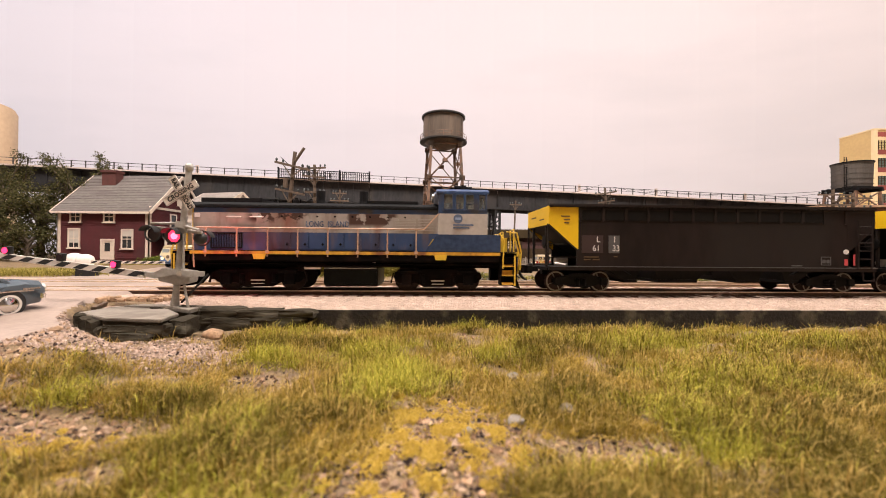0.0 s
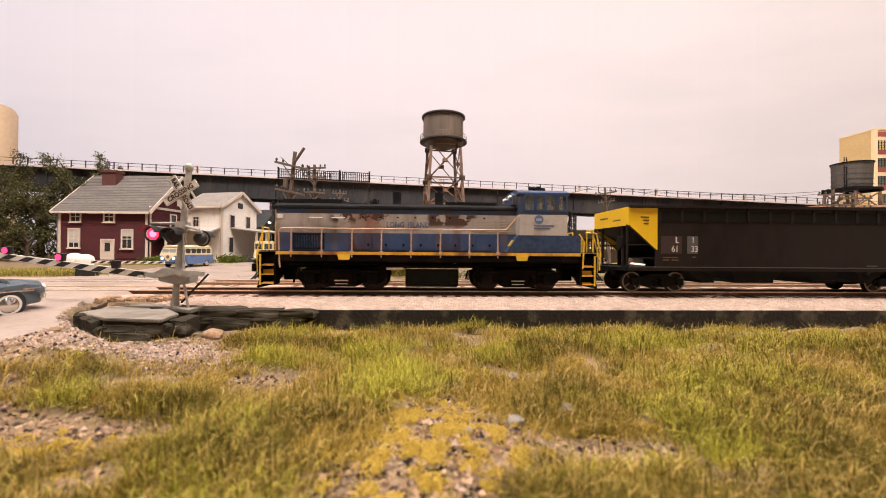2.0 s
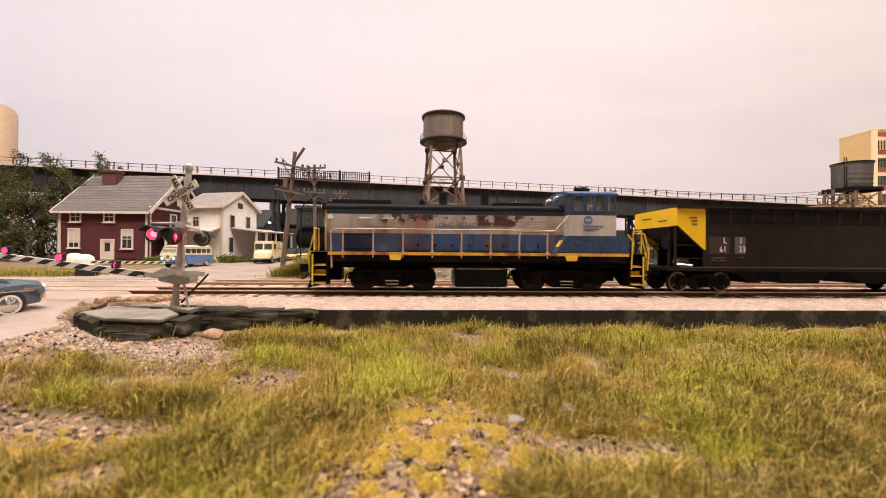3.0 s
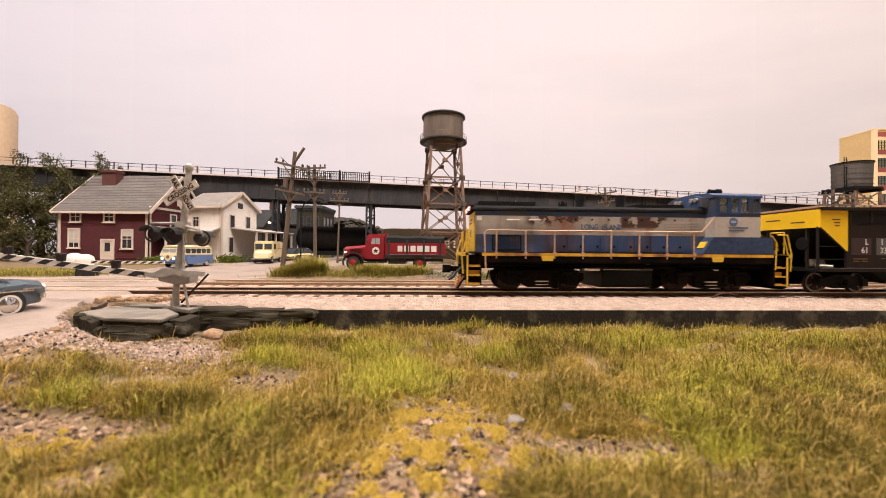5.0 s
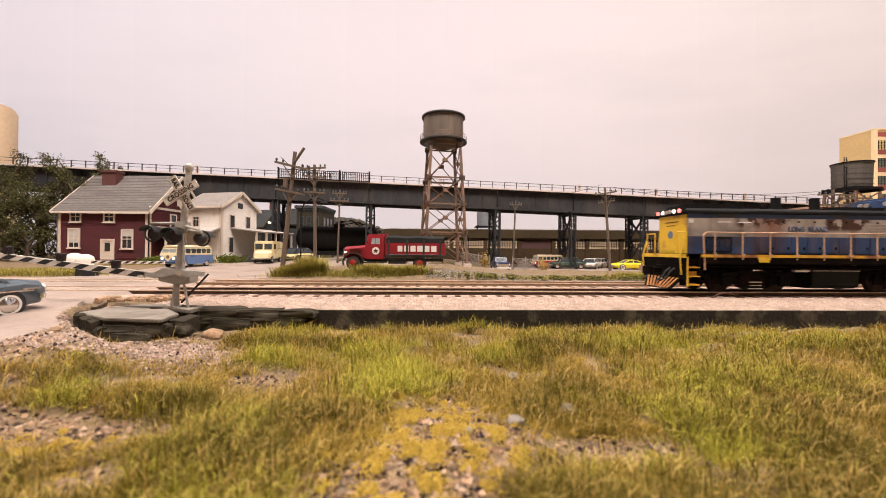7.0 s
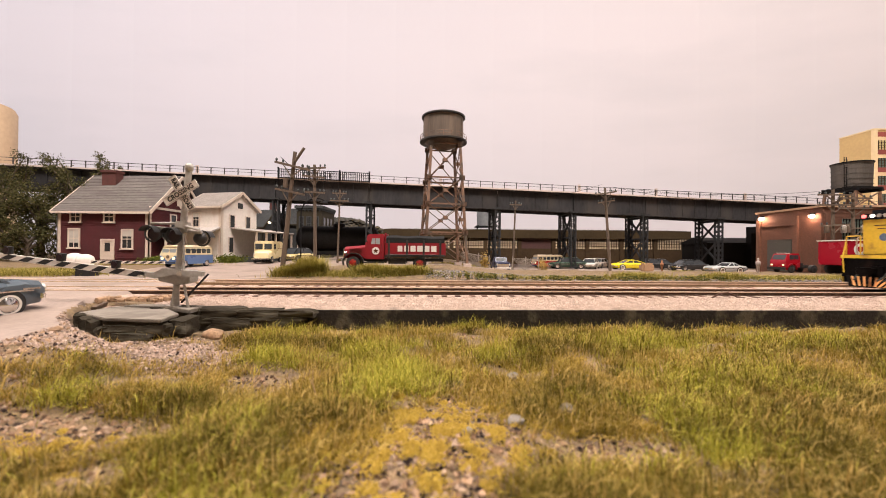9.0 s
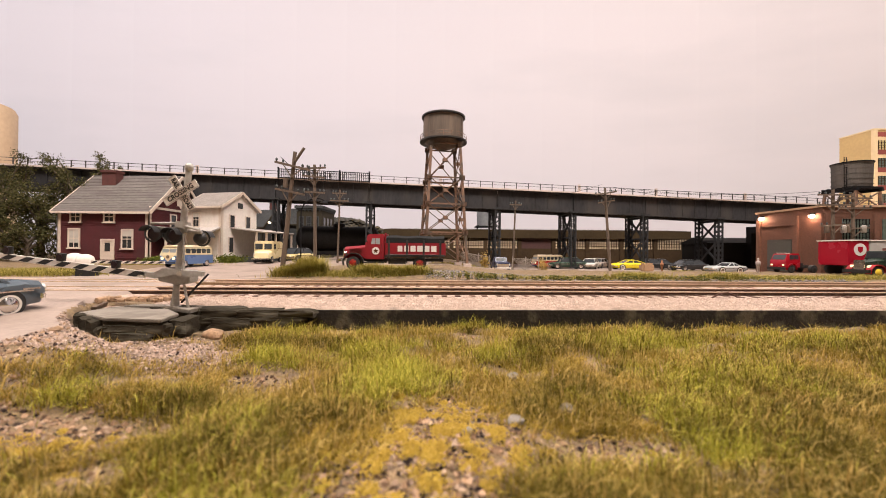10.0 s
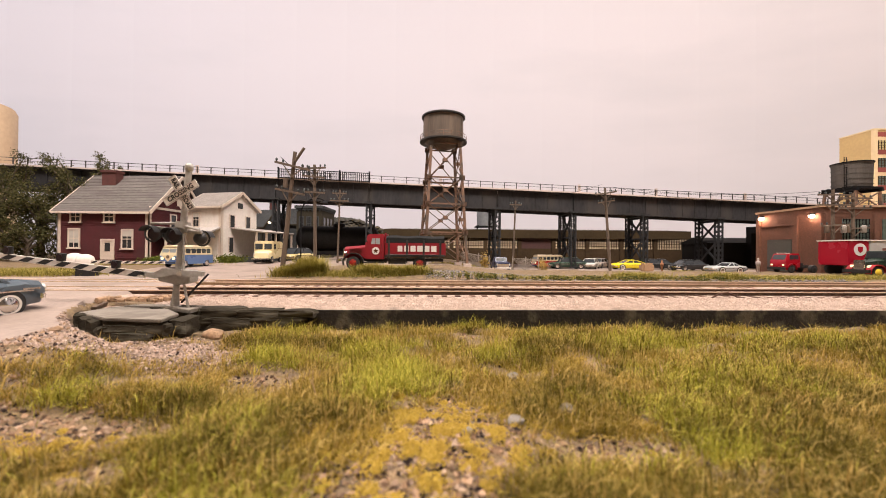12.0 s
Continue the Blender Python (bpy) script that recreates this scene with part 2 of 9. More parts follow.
def land(x, y):
    v = y - x * TILT - 16.05
    bumps = 0.10 * noise.noise((x * 0.55, y * 0.55, 1.0)) + 0.05 * noise.noise((x * 1.7, y * 1.7, 4.0))
    field = -1.06 + 1.5 * bumps + 0.07 * noise.noise((x * 1.1, y * 1.3, 19.0)) + 0.22 * math.exp(-((x - 0.1) / 1.3) ** 2 - ((y - 5.0) / 1.7) ** 2) + 0.14 * math.exp(-((x + 8.3) / 1.9) ** 2 - ((y - 9.7) / 1.1) ** 2)
    if 3 < y < 13:
        field += 0.13 * mounds(BROWN, x, y) + 0.08 * mounds(LUSH, x, y)
    street = -0.40 + 0.25 * ease(6, 14, y)
    k = ease(0.05, 4.2 - 3.5 * ease(8.4, 9.9, y), x - road_edge(y))
    front = street * (1 - k) + field * k
    back_left = -0.10 + 0.35 * ease(27, 44, y)
    back_mid = -0.05 + 0.28 * ease(21.5, 25, y)
    back_right = -0.10 - 0.62 * ease(34, 43, y)
    a, b = ease(-11.5, -9, x), ease(0, 7, x)
    rear = (back_left * (1 - a) + back_mid * a) * (1 - b) + back_right * b
    rear -= 0.30 * (1 - ease(4.6, 7.0, v)) * ease(-11, -9, x)
    rear += 0.08 * noise.noise((x * 0.5, y * 0.5, 7.0)) * ease(-11, -9, x)
    w = ease(-3.0, -2.8, v)
    return front * (1 - w) + (rear - 0.15 * (1 - ease(4.0, 5.5, v))) * w


def lines(*runs):
    out = []
    for a, b, step in runs:
        out += list(np.arange(a, b - step * 0.4, step))
    return out + [runs[-1][1]]


def ground():
    xs = lines((-150, -40, 8), (-40, -16, 1.0), (-16, 18, 0.17), (18, 50, 1.0), (50, 150, 8))
    ys = lines((-44, -4, 8), (-4, 3, 1.0), (3, 14, 0.17), (14, 28, 0.4), (28, 60, 1.5), (60, 90, 6))
    s = Shape()
    s.v = [(x, y, land(x, y)) for y in ys for x in xs]
    n = len(xs)
    s.f = [(j * n + i, j * n + i + 1, (j + 1) * n + i + 1, (j + 1) * n + i) for j in range(len(ys) - 1) for i in range(n - 1)]
    tagged(part("ground", s, M_EARTH, smooth=60), "brown scenic earth with pale gravel and bare patches", "ground", kind="structure")


ground()


def street_level(x, y):
    v = y - x * TILT - 16.05
    k = ease(-4.0, -2.2, v) * (1 - ease(5.5, 8.0, v))
    return (land(x, y) + 0.014) * (1 - k) - 0.045 * k


# the street's two edges: y, x
LEFT_EDGE = [(2, -60), (20, -60), (21.2, -23), (23.5, -22), (27.5, -23.5), (33, -25), (45, -21), (75, -22)]
RIGHT_EDGE = [(2, -8.9), (8, -9.3), (9.4, -9.55), (10.2, -10.5), (11.1, -11.3), (13, -12.3), (14, -12.45), (20, -12.4), (21.5, -11.3), (23.5, -10.4), (33, -10.8), (36, -10), (37.5, 2), (39, 44), (58, 44), (60, -9), (75, -9.5)]


def street():
    ys = lines((2, 30, 0.22), (30, 36, 0.5), (36, 39, 0.15), (39, 75, 1.0))
    share_ = [0, 0.004, 0.01, 0.02, 0.035, 0.05, 0.07, 0.1, 0.14, 0.19, 0.25, 0.32, 0.4, 0.5, 0.6, 0.7, 0.8, 0.88, 0.94, 0.98, 1.0]
    s = Shape()
    for y in ys:
        a = np.interp(y, *zip(*LEFT_EDGE))
        b = np.interp(y, *zip(*RIGHT_EDGE)) + 0.12 * noise.noise((y * 1.5, 0, 5))
        s.v.append((b + 0.3, y, land(b + 0.3, y) - 0.04))
        for k in share_:
            x = b + (a - b) * k
            s.v.append((x, y, street_level(x, y)))
    n = len(share_) + 1
    s.f = [(j * n + i, j * n + i + 1, (j + 1) * n + i + 1, (j + 1) * n + i) for j in range(len(ys) - 1) for i in range(n - 1)]
    tagged(part("road", s, M_ROAD, smooth=60), "pale beige concrete street with faint cracks and stains", "road", kind="structure")


street()

# ---- tracks ----
track = thing("railbed", place(0, 16.05, 0, 2.4), "pink sandy ballast bed with a dark board edge", "roadbed", kind="structure")


def bed():
    s = Shape()
    xs = [-12.7 + 0.5 * i for i in range(166)]
    ys = [-3.06, -2.95, -2.3, -1.6, -1.18, 1.3, 1.9, 2.6, 5.2, 5.9, 6.6]
    z = [-0.42, -0.36, -0.33, -0.225, -0.172, -0.168, -0.20, -0.168, -0.168, -0.34, -0.60]
    for x in xs:
        for y, h in zip(ys, z):
            s.v.append((x, y + 0.03 * noise.noise((x * 2, y, 0)), h + 0.02 * noise.noise((x * 1.3, y * 1.3, 2))))
    n = len(ys)
    s.f = [(i * n + j, (i + 1) * n + j, (i + 1) * n + j + 1, i * n + j + 1) for i in range(len(xs) - 1) for j in range(n - 1)]
    part("ballast_top", s, M_BALLAST, track, smooth=50)
    b = Shape()
    for i in range(80):
        x = -9.2 + i
        t = 0.04 * noise.noise((x * 0.9, 0, 3))
        b.add([(x, -3.07 + t, -1.5), (x + 1, -3.07 + t, -1.5), (x + 1, -3.10 + t, -0.42), (x, -3.10 + t, -0.42), (x, -2.6, -1.5), (x + 1, -2.6, -1.5), (x + 1, -2.6, -0.40), (x, -2.6, -0.40)],
              [(0, 1, 2, 3), (3, 2, 6, 7), (0, 3, 7, 4), (1, 5, 6, 2)])
    part("edge_board", b, M_DARKEDGE, track, "dark painted board edge of the roadbed")


bed()


def rail(y):
    s = Shape().box(-38, 62, -0.075, 0.075, -0.20, -0.175).box(-38, 62, -0.02, 0.02, -0.175, -0.05).box(-38, 62, -0.037, 0.037, -0.05, -0.044)
    r = part("rail", s, M_RAIL if y < 2 else M_RAILFAR, track, at=place(0, y, 0))
    part("railhead", Shape().box(-38, 62, -0.040, 0.040, -0.044, -0.008).box(-38, 62, -0.034, 0.034, -0.008, 0.0), M_RAILTOP, r, "worn railhead with its highlight painted in")


for centre in (0.0, 3.9):
    for side in (-0.717, 0.717):
        rail(centre + side)

sleeper = mesh_of("tie", Shape().box(-0.11, 0.11, -1.28, 1.28, -0.33, -0.150), M_TIE)
spike = mesh_of("tie_plate", Shape().box(-0.09, 0.09, -0.12, 0.12, 0, 0.02).box(-0.03, 0.03, -0.14, -0.08, 0.0, 0.045), M_RAIL)
rng_tie = random.Random(2)
for centre in (0.0, 3.9):
    for i in range(-20, 66):
        share("tie", sleeper, track, place(i * 0.56 + rng_tie.uniform(-0.03, 0.03), centre + rng_tie.uniform(-0.04, 0.04), rng_tie.uniform(-0.02, 0.0), rng_tie.uniform(-1.5, 1.5)))
clips = Shape()
for i in range(-20, 66):
    for side in (-0.717, 0.717):
        x = i * 0.56
        clips.box(x - 0.09, x + 0.09, side - 0.13, side - 0.075, -0.15, -0.115)
part("rail_spikes", clips, M_RAIL, track)
wire = Shape()
for a, b in zip([(17.5, -1.35, -0.2), (17.9, -1.5, 0.0), (18.5, -1.42, 0.03), (18.9, -1.45, -0.05), (19.4, -1.3, -0.18)], [(17.9, -1.5, 0.0), (18.5, -1.42, 0.03), (18.9, -1.45, -0.05), (19.4, -1.3, -0.18), (19.9, -1.3, -0.2)]):
    wire.rod([c * 0.62 if i == 0 else c for i, c in enumerate(a)], [c * 0.62 if i == 0 else c for i, c in enumerate(b)], 0.035, 6)
part("feeder_wire", wire, M_TIE, track, "thin brown bent feeder wire")

# ---- the train ----
def hood_paint(name, colour, rust=(0.20, 0.065, 0.035)):
    """Flat paint with rust washes and dark burnt blotches that run down from the roof."""
    m = surface(name, colour, 0.5, 0, 0.12, 0.8, 0.08)
    t = m.node_tree
    n, link = t.nodes, t.links.new
    b = n["Principled BSDF"]
    src = b.inputs["Base Color"].links[0].from_socket
    tc, sep = n.new("ShaderNodeTexCoord"), n.new("ShaderNodeSeparateXYZ")
    link(tc.outputs["Object"], sep.inputs[0])

    def near(axis, centre, half, soft):
        d = n.new("ShaderNodeMath")
        d.operation = "SUBTRACT"
        link(sep.outputs[axis], d.inputs[0])
        d.inputs[1].default_value = centre * U
        a = n.new("ShaderNodeMath")
        a.operation = "ABSOLUTE"
        link(d.outputs[0], a.inputs[0])
        r = n.new("ShaderNodeMapRange")
        r.interpolation_type = "SMOOTHSTEP"
        r.inputs[1].default_value, r.inputs[2].default_value = half * U, (half + soft) * U
        r.inputs[3].default_value, r.inputs[4].default_value = 1, 0
        link(a.outputs[0], r.inputs[0])
        return r.outputs[0]

    def times(a, b_, op="MULTIPLY"):
        q = n.new("ShaderNodeMath")
        q.operation = op
        q.use_clamp = True
        for i, v in enumerate((a, b_)):
            if isinstance(v, float):
                q.inputs[i].default_value = v
            else:
                link(v, q.inputs[i])
        return q.outputs[0]

    def speckle(scale, lo, hi, stretch=(1, 1, 1)):
        mp = n.new("ShaderNodeMapping")
        mp.inputs["Scale"].default_value = [87 * q for q in stretch]
        link(tc.outputs["Object"], mp.inputs[0])
        tx = n.new("ShaderNodeTexNoise")
        tx.inputs["Scale"].default_value, tx.inputs["Detail"].default_value = scale, 6
        link(mp.outputs[0], tx.inputs["Vector"])
        r = n.new("ShaderNodeMapRange")
        r.inputs[1].default_value, r.inputs[2].default_value = lo, hi
        link(tx.outputs["Fac"], r.inputs[0])
        return r.outputs[0]

    def layer(base, mask, col):
        mx = n.new("ShaderNodeMix")
        mx.data_type = "RGBA"
        link(mask, mx.inputs[0])
        link(base, mx.inputs[6])
        mx.inputs[7].default_value = (*col, 1)
        return mx.outputs[2]

    wash = times(times(times(near(0, -2.65, 0.30, 0.75), speckle(1.2, 0.25, 0.55, (1, 1, 0.4))), times(near(0, 0.75, 0.2, 0.6), times(speckle(1.6, 0.4, 0.65, (1, 1, 0.4)), 0.7)), "ADD"), 0.95)
    out = layer(src, wash, rust)
    streaks = times(speckle(2.2, 0.52, 0.70, (1, 1, 0.22)), 0.55)
    out = layer(out, streaks, (0.16, 0.10, 0.075))
    grime = times(times(near(0, -5.0, 1.0, 0.9), near(2, 2.25, 0.2, 0.35)), times(speckle(1.0, 0.3, 0.6, (0.5, 1, 1)), 0.75))
    out = layer(out, grime, (0.03, 0.022, 0.02))
    high = near(2, 3.02, 0.16, 0.22)
    burnt = times(times(near(0, -2.9, 0.9, 0.5), high), speckle(3.4, 0.47, 0.52))
    burnt2 = times(times(near(0, 0.85, 0.85, 0.25), near(2, 2.88, 0.16, 0.2)), speckle(2.6, 0.40, 0.45))
    out = layer(out, times(burnt, burnt2, "ADD"), (0.055, 0.022, 0.015))
    link(out, b.inputs["Base Color"])
    return m


M_HOODGREY = hood_paint("weathered_silver_grey", (0.36, 0.32, 0.29))
M_HOODBLUE = hood_paint("weathered_blue", (0.028, 0.058, 0.145), (0.045, 0.018, 0.014))
M_CABBLUE = surface("deep_blue_paint", (0.026, 0.056, 0.135), 0.4, 0, 0.2, 1.0, 0.06, stain=(0.05, 0.05, 0.06), stain_amount=0.25, stain_scale=1.0)
M_CABGREY = surface("cab_silver_grey", (0.42, 0.38, 0.35), 0.5, 0, 0.12, 1.0, 0.06, stain=(0.28, 0.22, 0.18), stain_amount=0.15, stain_scale=0.8)
M_SILLBLUE = surface("grimy_blue_black", (0.036, 0.056, 0.11), 0.55, 0, 0.3, 1.0, 0.1, stain=(0.12, 0.075, 0.06), stain_amount=0.3, stain_scale=0.7, spec=0.15)
M_ROOFBLACK = surface("sooty_black_roof", (0.008, 0.008, 0.009), 0.75, 0, 0.3, 1.5, 0.15, spec=0.15)
M_YELLOW = surface("safety_yellow", (0.68, 0.44, 0.035), 0.45, 0, 0.12, 1.2, 0.05, stain=(0.35, 0.18, 0.04), stain_amount=0.2, stain_scale=1.2)
M_SILLYELLOW = surface("grimy_orange_yellow", (0.60, 0.33, 0.03), 0.5, 0, 0.2, 1.2, 0.05, stain=(0.20, 0.08, 0.03), stain_amount=0.4, stain_scale=1.0, stretch=(1, 1, 0.3))
M_YELLOWFLAT = surface("hopper_yellow", (0.80, 0.50, 0.01), 0.4, 0, 0.05, 0.7, 0.03)
M_RAILGREY = surface("faded_handrail", (0.46, 0.29, 0.19), 0.5, 0, 0.2, 1.5, 0.05)
M_GRIME = surface("black_brown_running_gear", (0.004, 0.003, 0.0027), 0.8, 0.0, 0.5, 1.5, 0.3, stain=(0.012, 0.0065, 0.005), stain_amount=0.3, stain_scale=1.2, spec=0.06)
M_TANK = surface("dark_green_black_tank", (0.005, 0.006, 0.0055), 0.42, 0.0, 0.3, 0.8, 0.05, spec=0.12)
M_WHEELRUST = surface("brown_wheel", (0.03, 0.018, 0.014), 0.6, 0.2, 0.3, 1.5, 0.1, spec=0.15)
M_WHEELRIM = surface("polished_wheel_tread", (0.22, 0.20, 0.18), 0.32, 0.9, 0.1, 1.5, 0.02)
M_PLATESTEEL = surface("bright_journal_steel", (0.55, 0.50, 0.44), 0.35, 0.8, 0.2, 1.5, 0.05)
M_HOPPER = surface("brown_black_hopper", (0.017, 0.0115, 0.0105), 0.5, 0.0, 0.25, 0.6, 0.06, stain=(0.020, 0.016, 0.0145), stain_amount=0.35, stain_scale=0.35, stretch=(1, 1, 0.3), spec=0.15)
M_HOPPERDARK = surface("hopper_underframe", (0.007, 0.006, 0.0055), 0.7, 0, 0.3, 1.0, 0.1, spec=0.15)
M_SIGNGREY = surface("grey_stencil_panel", (0.075, 0.072, 0.072), 0.6, 0, 0.1, 1.0, 0.0)
M_SIGNBROWN = surface("brown_stencil_panel", (0.034, 0.016, 0.015), 0.6, 0, 0.1, 1.0, 0.0)
M_LETTERBLUE = surface("blue_lettering", (0.10, 0.135, 0.22), 0.5, 0, 0.3, 2.0, 0.0)
M_LETTERWHITE = surface("white_lettering", (0.66, 0.63, 0.60), 0.6, 0, 0.1, 2.0, 0.0)
M_LETTERDARK = surface("dark_small_print", (0.10, 0.06, 0.02), 0.6, 0, 0.1, 2.0, 0.0)
M_CABIN = surface("pale_cab_interior", (0.35, 0.36, 0.36), 0.7, 0, 0.2, 1.0, 0.0)
M_PANE = clear_glass("cab_glass")
M_RUBBER = surface("black_rubber", (0.02, 0.02, 0.02), 0.8, 0, 0.2, 2.0, 0.1)
M_MARKER = glow("red_marker_light", (1.0, 0.16, 0.14), 2.5)
M_HEAD = glow("white_headlight", (1.0, 0.9, 0.82), 1.6)


def ringed(cx, cz, w, h, c, n=5):
    """A rounded rectangle in x, z, counter-clockwise."""
    out = []
    for sx, sz, a0 in ((1, 1, 0), (-1, 1, 90), (-1, -1, 180), (1, -1, 270)):
        for i in range(n):
            a = radians(a0 + 90 * i / (n - 1))
            out.append((cx + sx * (w / 2 - c) + c * math.cos(a), cz + sz * (h / 2 - c) + c * math.sin(a)))
    return out


def framed(outer, inner, y0, y1):
    """A ring between two outlines with the same number of points, in x, z, from y0 to y1."""
    n = len(outer)
    s = Shape()
    v = [(x, y0, z) for x, z in outer] + [(x, y0, z) for x, z in inner] + [(x, y1, z) for x, z in outer] + [(x, y1, z) for x, z in inner]
    f = []
    for i in range(n):
        j = (i + 1) % n
        f += [(i, j, n + j, n + i), (2 * n + j, 2 * n + i, 3 * n + i, 3 * n + j), (j, i, 2 * n + i, 2 * n + j), (n + i, n + j, 3 * n + j, 3 * n + i)]
    return s.add(v, f)


def wheelset(parent, x, r, face):
    """An axle with two flanged wheels that turns about y."""
    axle = part("wheelset", Shape().rod((0, -0.72, 0), (0, 0.72, 0), 0.08, 10), M_GRIME, parent, at=place(x, 0, r))
    for side in (-1, 1):
        a, b = (side * 0.66, side * 0.80)
        prof = [(r + 0.03, 0.0), (r + 0.03, 0.035), (r, 0.04), (r - 0.005, 0.14)]
        s = Shape().lathe([(rr, side * (0.67 + z)) for rr, z in prof] if side > 0 else [(rr, -(0.67 + z)) for rr, z in prof][::-1], 28, axis="y")
        s.lathe([(0.10, side * 0.80 - 0.02), (0.10, side * 0.80 + 0.05)], 10, axis="y")
        w = part("wheel", s, M_WHEELRUST, axle, smooth=40)
        rim = framed([(r * 0.985 * math.cos(t), r * 0.985 * math.sin(t)) for t in (2 * math.pi * i / 28 for i in range(28))],
                     [(r * 0.84 * math.cos(t), r * 0.84 * math.sin(t)) for t in (2 * math.pi * i / 28 for i in range(28))], side * 0.812 - 0.006, side * 0.812 + 0.006)
        for q in range(4):
            a = q * math.pi / 2 + 0.4
            rim.bar((0.12 * math.cos(a), side * 0.81, 0.12 * math.sin(a)), (r * 0.84 * math.cos(a), side * 0.81, r * 0.84 * math.sin(a)), 0.03)
        part("rim", rim, face, axle)
    return axle


AXLES = []


def loco_truck(parent, x):
    t = part("truck", Shape().box(x - 0.35, x + 0.35, -1.0, 1.0, 0.45, 0.78), M_GRIME, parent)
    for side in (-1, 1):
        y0, y1 = sorted((side * 1.02, side * 1.18))
        s = Shape().slab([(x - 1.75, 0.55), (x - 1.55, 0.36), (x - 0.85, 0.36), (x - 0.55, 0.2), (x + 0.55, 0.2), (x + 0.85, 0.36), (x + 1.55, 0.36), (x + 1.75, 0.55), (x + 1.7, 0.78), (x + 0.5, 0.9), (x - 0.5, 0.9), (x - 1.7, 0.78)], y0, y1)
        for j in (-1.22, 1.22):
            a, b = sorted((side * 1.15, side * 1.30))
            s.box(x + j - 0.2, x + j + 0.2, a, b, 0.3, 0.72, 0.03)
            s.lathe([(0.13, a), (0.13, b + 0.02)], 12, (x + j, 0, 0.52), "y")
        for j in (-0.62, 0.62):
            for k in range(5):
                s.lathe([(0.10, 0.30 + 0.08 * k), (0.13, 0.34 + 0.08 * k), (0.10, 0.38 + 0.08 * k)], 10, (x + j, side * 1.16, 0))
        s.rod((x - 1.5, side * 1.25, 0.8), (x - 0.8, side * 1.25, 0.8), 0.09, 10)
        s.rod((x + 0.8, side * 1.25, 0.8), (x + 1.5, side * 1.25, 0.8), 0.09, 10)
        part("side_frame", s, M_GRIME, t)
        a, b = sorted((side * 1.2, side * 1.26))
        part("spring_plate", Shape().box(x - 0.26, x + 0.26, a, b, 0.42, 0.47).box(x - 0.24, x + 0.24, a, b, 0.30, 0.33), M_PLATESTEEL, t, "bright worn spring plate")
        c, d = sorted((side * 1.19, side * 1.24))
        part("brake_lever", Shape().bar((x - 1.85, side * 1.2, 0.35), (x - 1.75, side * 1.2, 0.75), 0.06), M_GRIME, t)
    for j in (-1.22, 1.22):
        AXLES.append((wheelset(parent, x + j, 0.5, M_WHEELRUST), x + j, 0.5))


def handrail_post(parent, x, side, top=2.47):
    part("handrail_post", Shape().rod((x, side * 1.44, 1.36), (x, side * 1.44, top), 0.028, 6).box(x - 0.06, x + 0.06, side * 1.44 - 0.04, side * 1.44 + 0.04, 1.5, 1.62).box(x - 0.045, x + 0.045, side * 1.44 - 0.03, side * 1.44 + 0.03, top - 0.06, top + 0.01), M_RAILGREY, parent)


def step_well(parent, x, direction, side):
    """Corner steps: three treads between two yellow cheeks."""
    y0, y1 = sorted((side * 0.95, side * 1.45))
    xa, xb = sorted((x, x + direction * 0.56))
    s = Shape().box(xa, xa + 0.05, y0, y1, 0.30, 1.45).box(xb - 0.05, xb, y0, y1, 0.30, 1.45)
    well = part("step_well", s, M_GRIME, parent)
    xo = xa if direction < 0 else xb
    part("step_edge", Shape().box(xo - 0.03, xo + 0.03, side * 1.45 - 0.02, side * 1.45 + 0.02, 0.28, 1.47), M_YELLOW, well)
    for i, z in enumerate((0.32, 0.66, 1.02)):
        part("step", Shape().box(xa + 0.05, xb - 0.05, y0, y1, z, z + 0.05).box(xa + 0.05, xb - 0.05, *sorted((side * 1.25, side * 1.27)), z + 0.05, z + (0.22 if i == 1 else 0.09)), M_SILLYELLOW, well)
    part("step_back", Shape().box(xa + 0.05, xb - 0.05, side * 0.93 - 0.02, side * 0.93 + 0.02, 0.3, 1.45), M_ROOFBLACK, well)


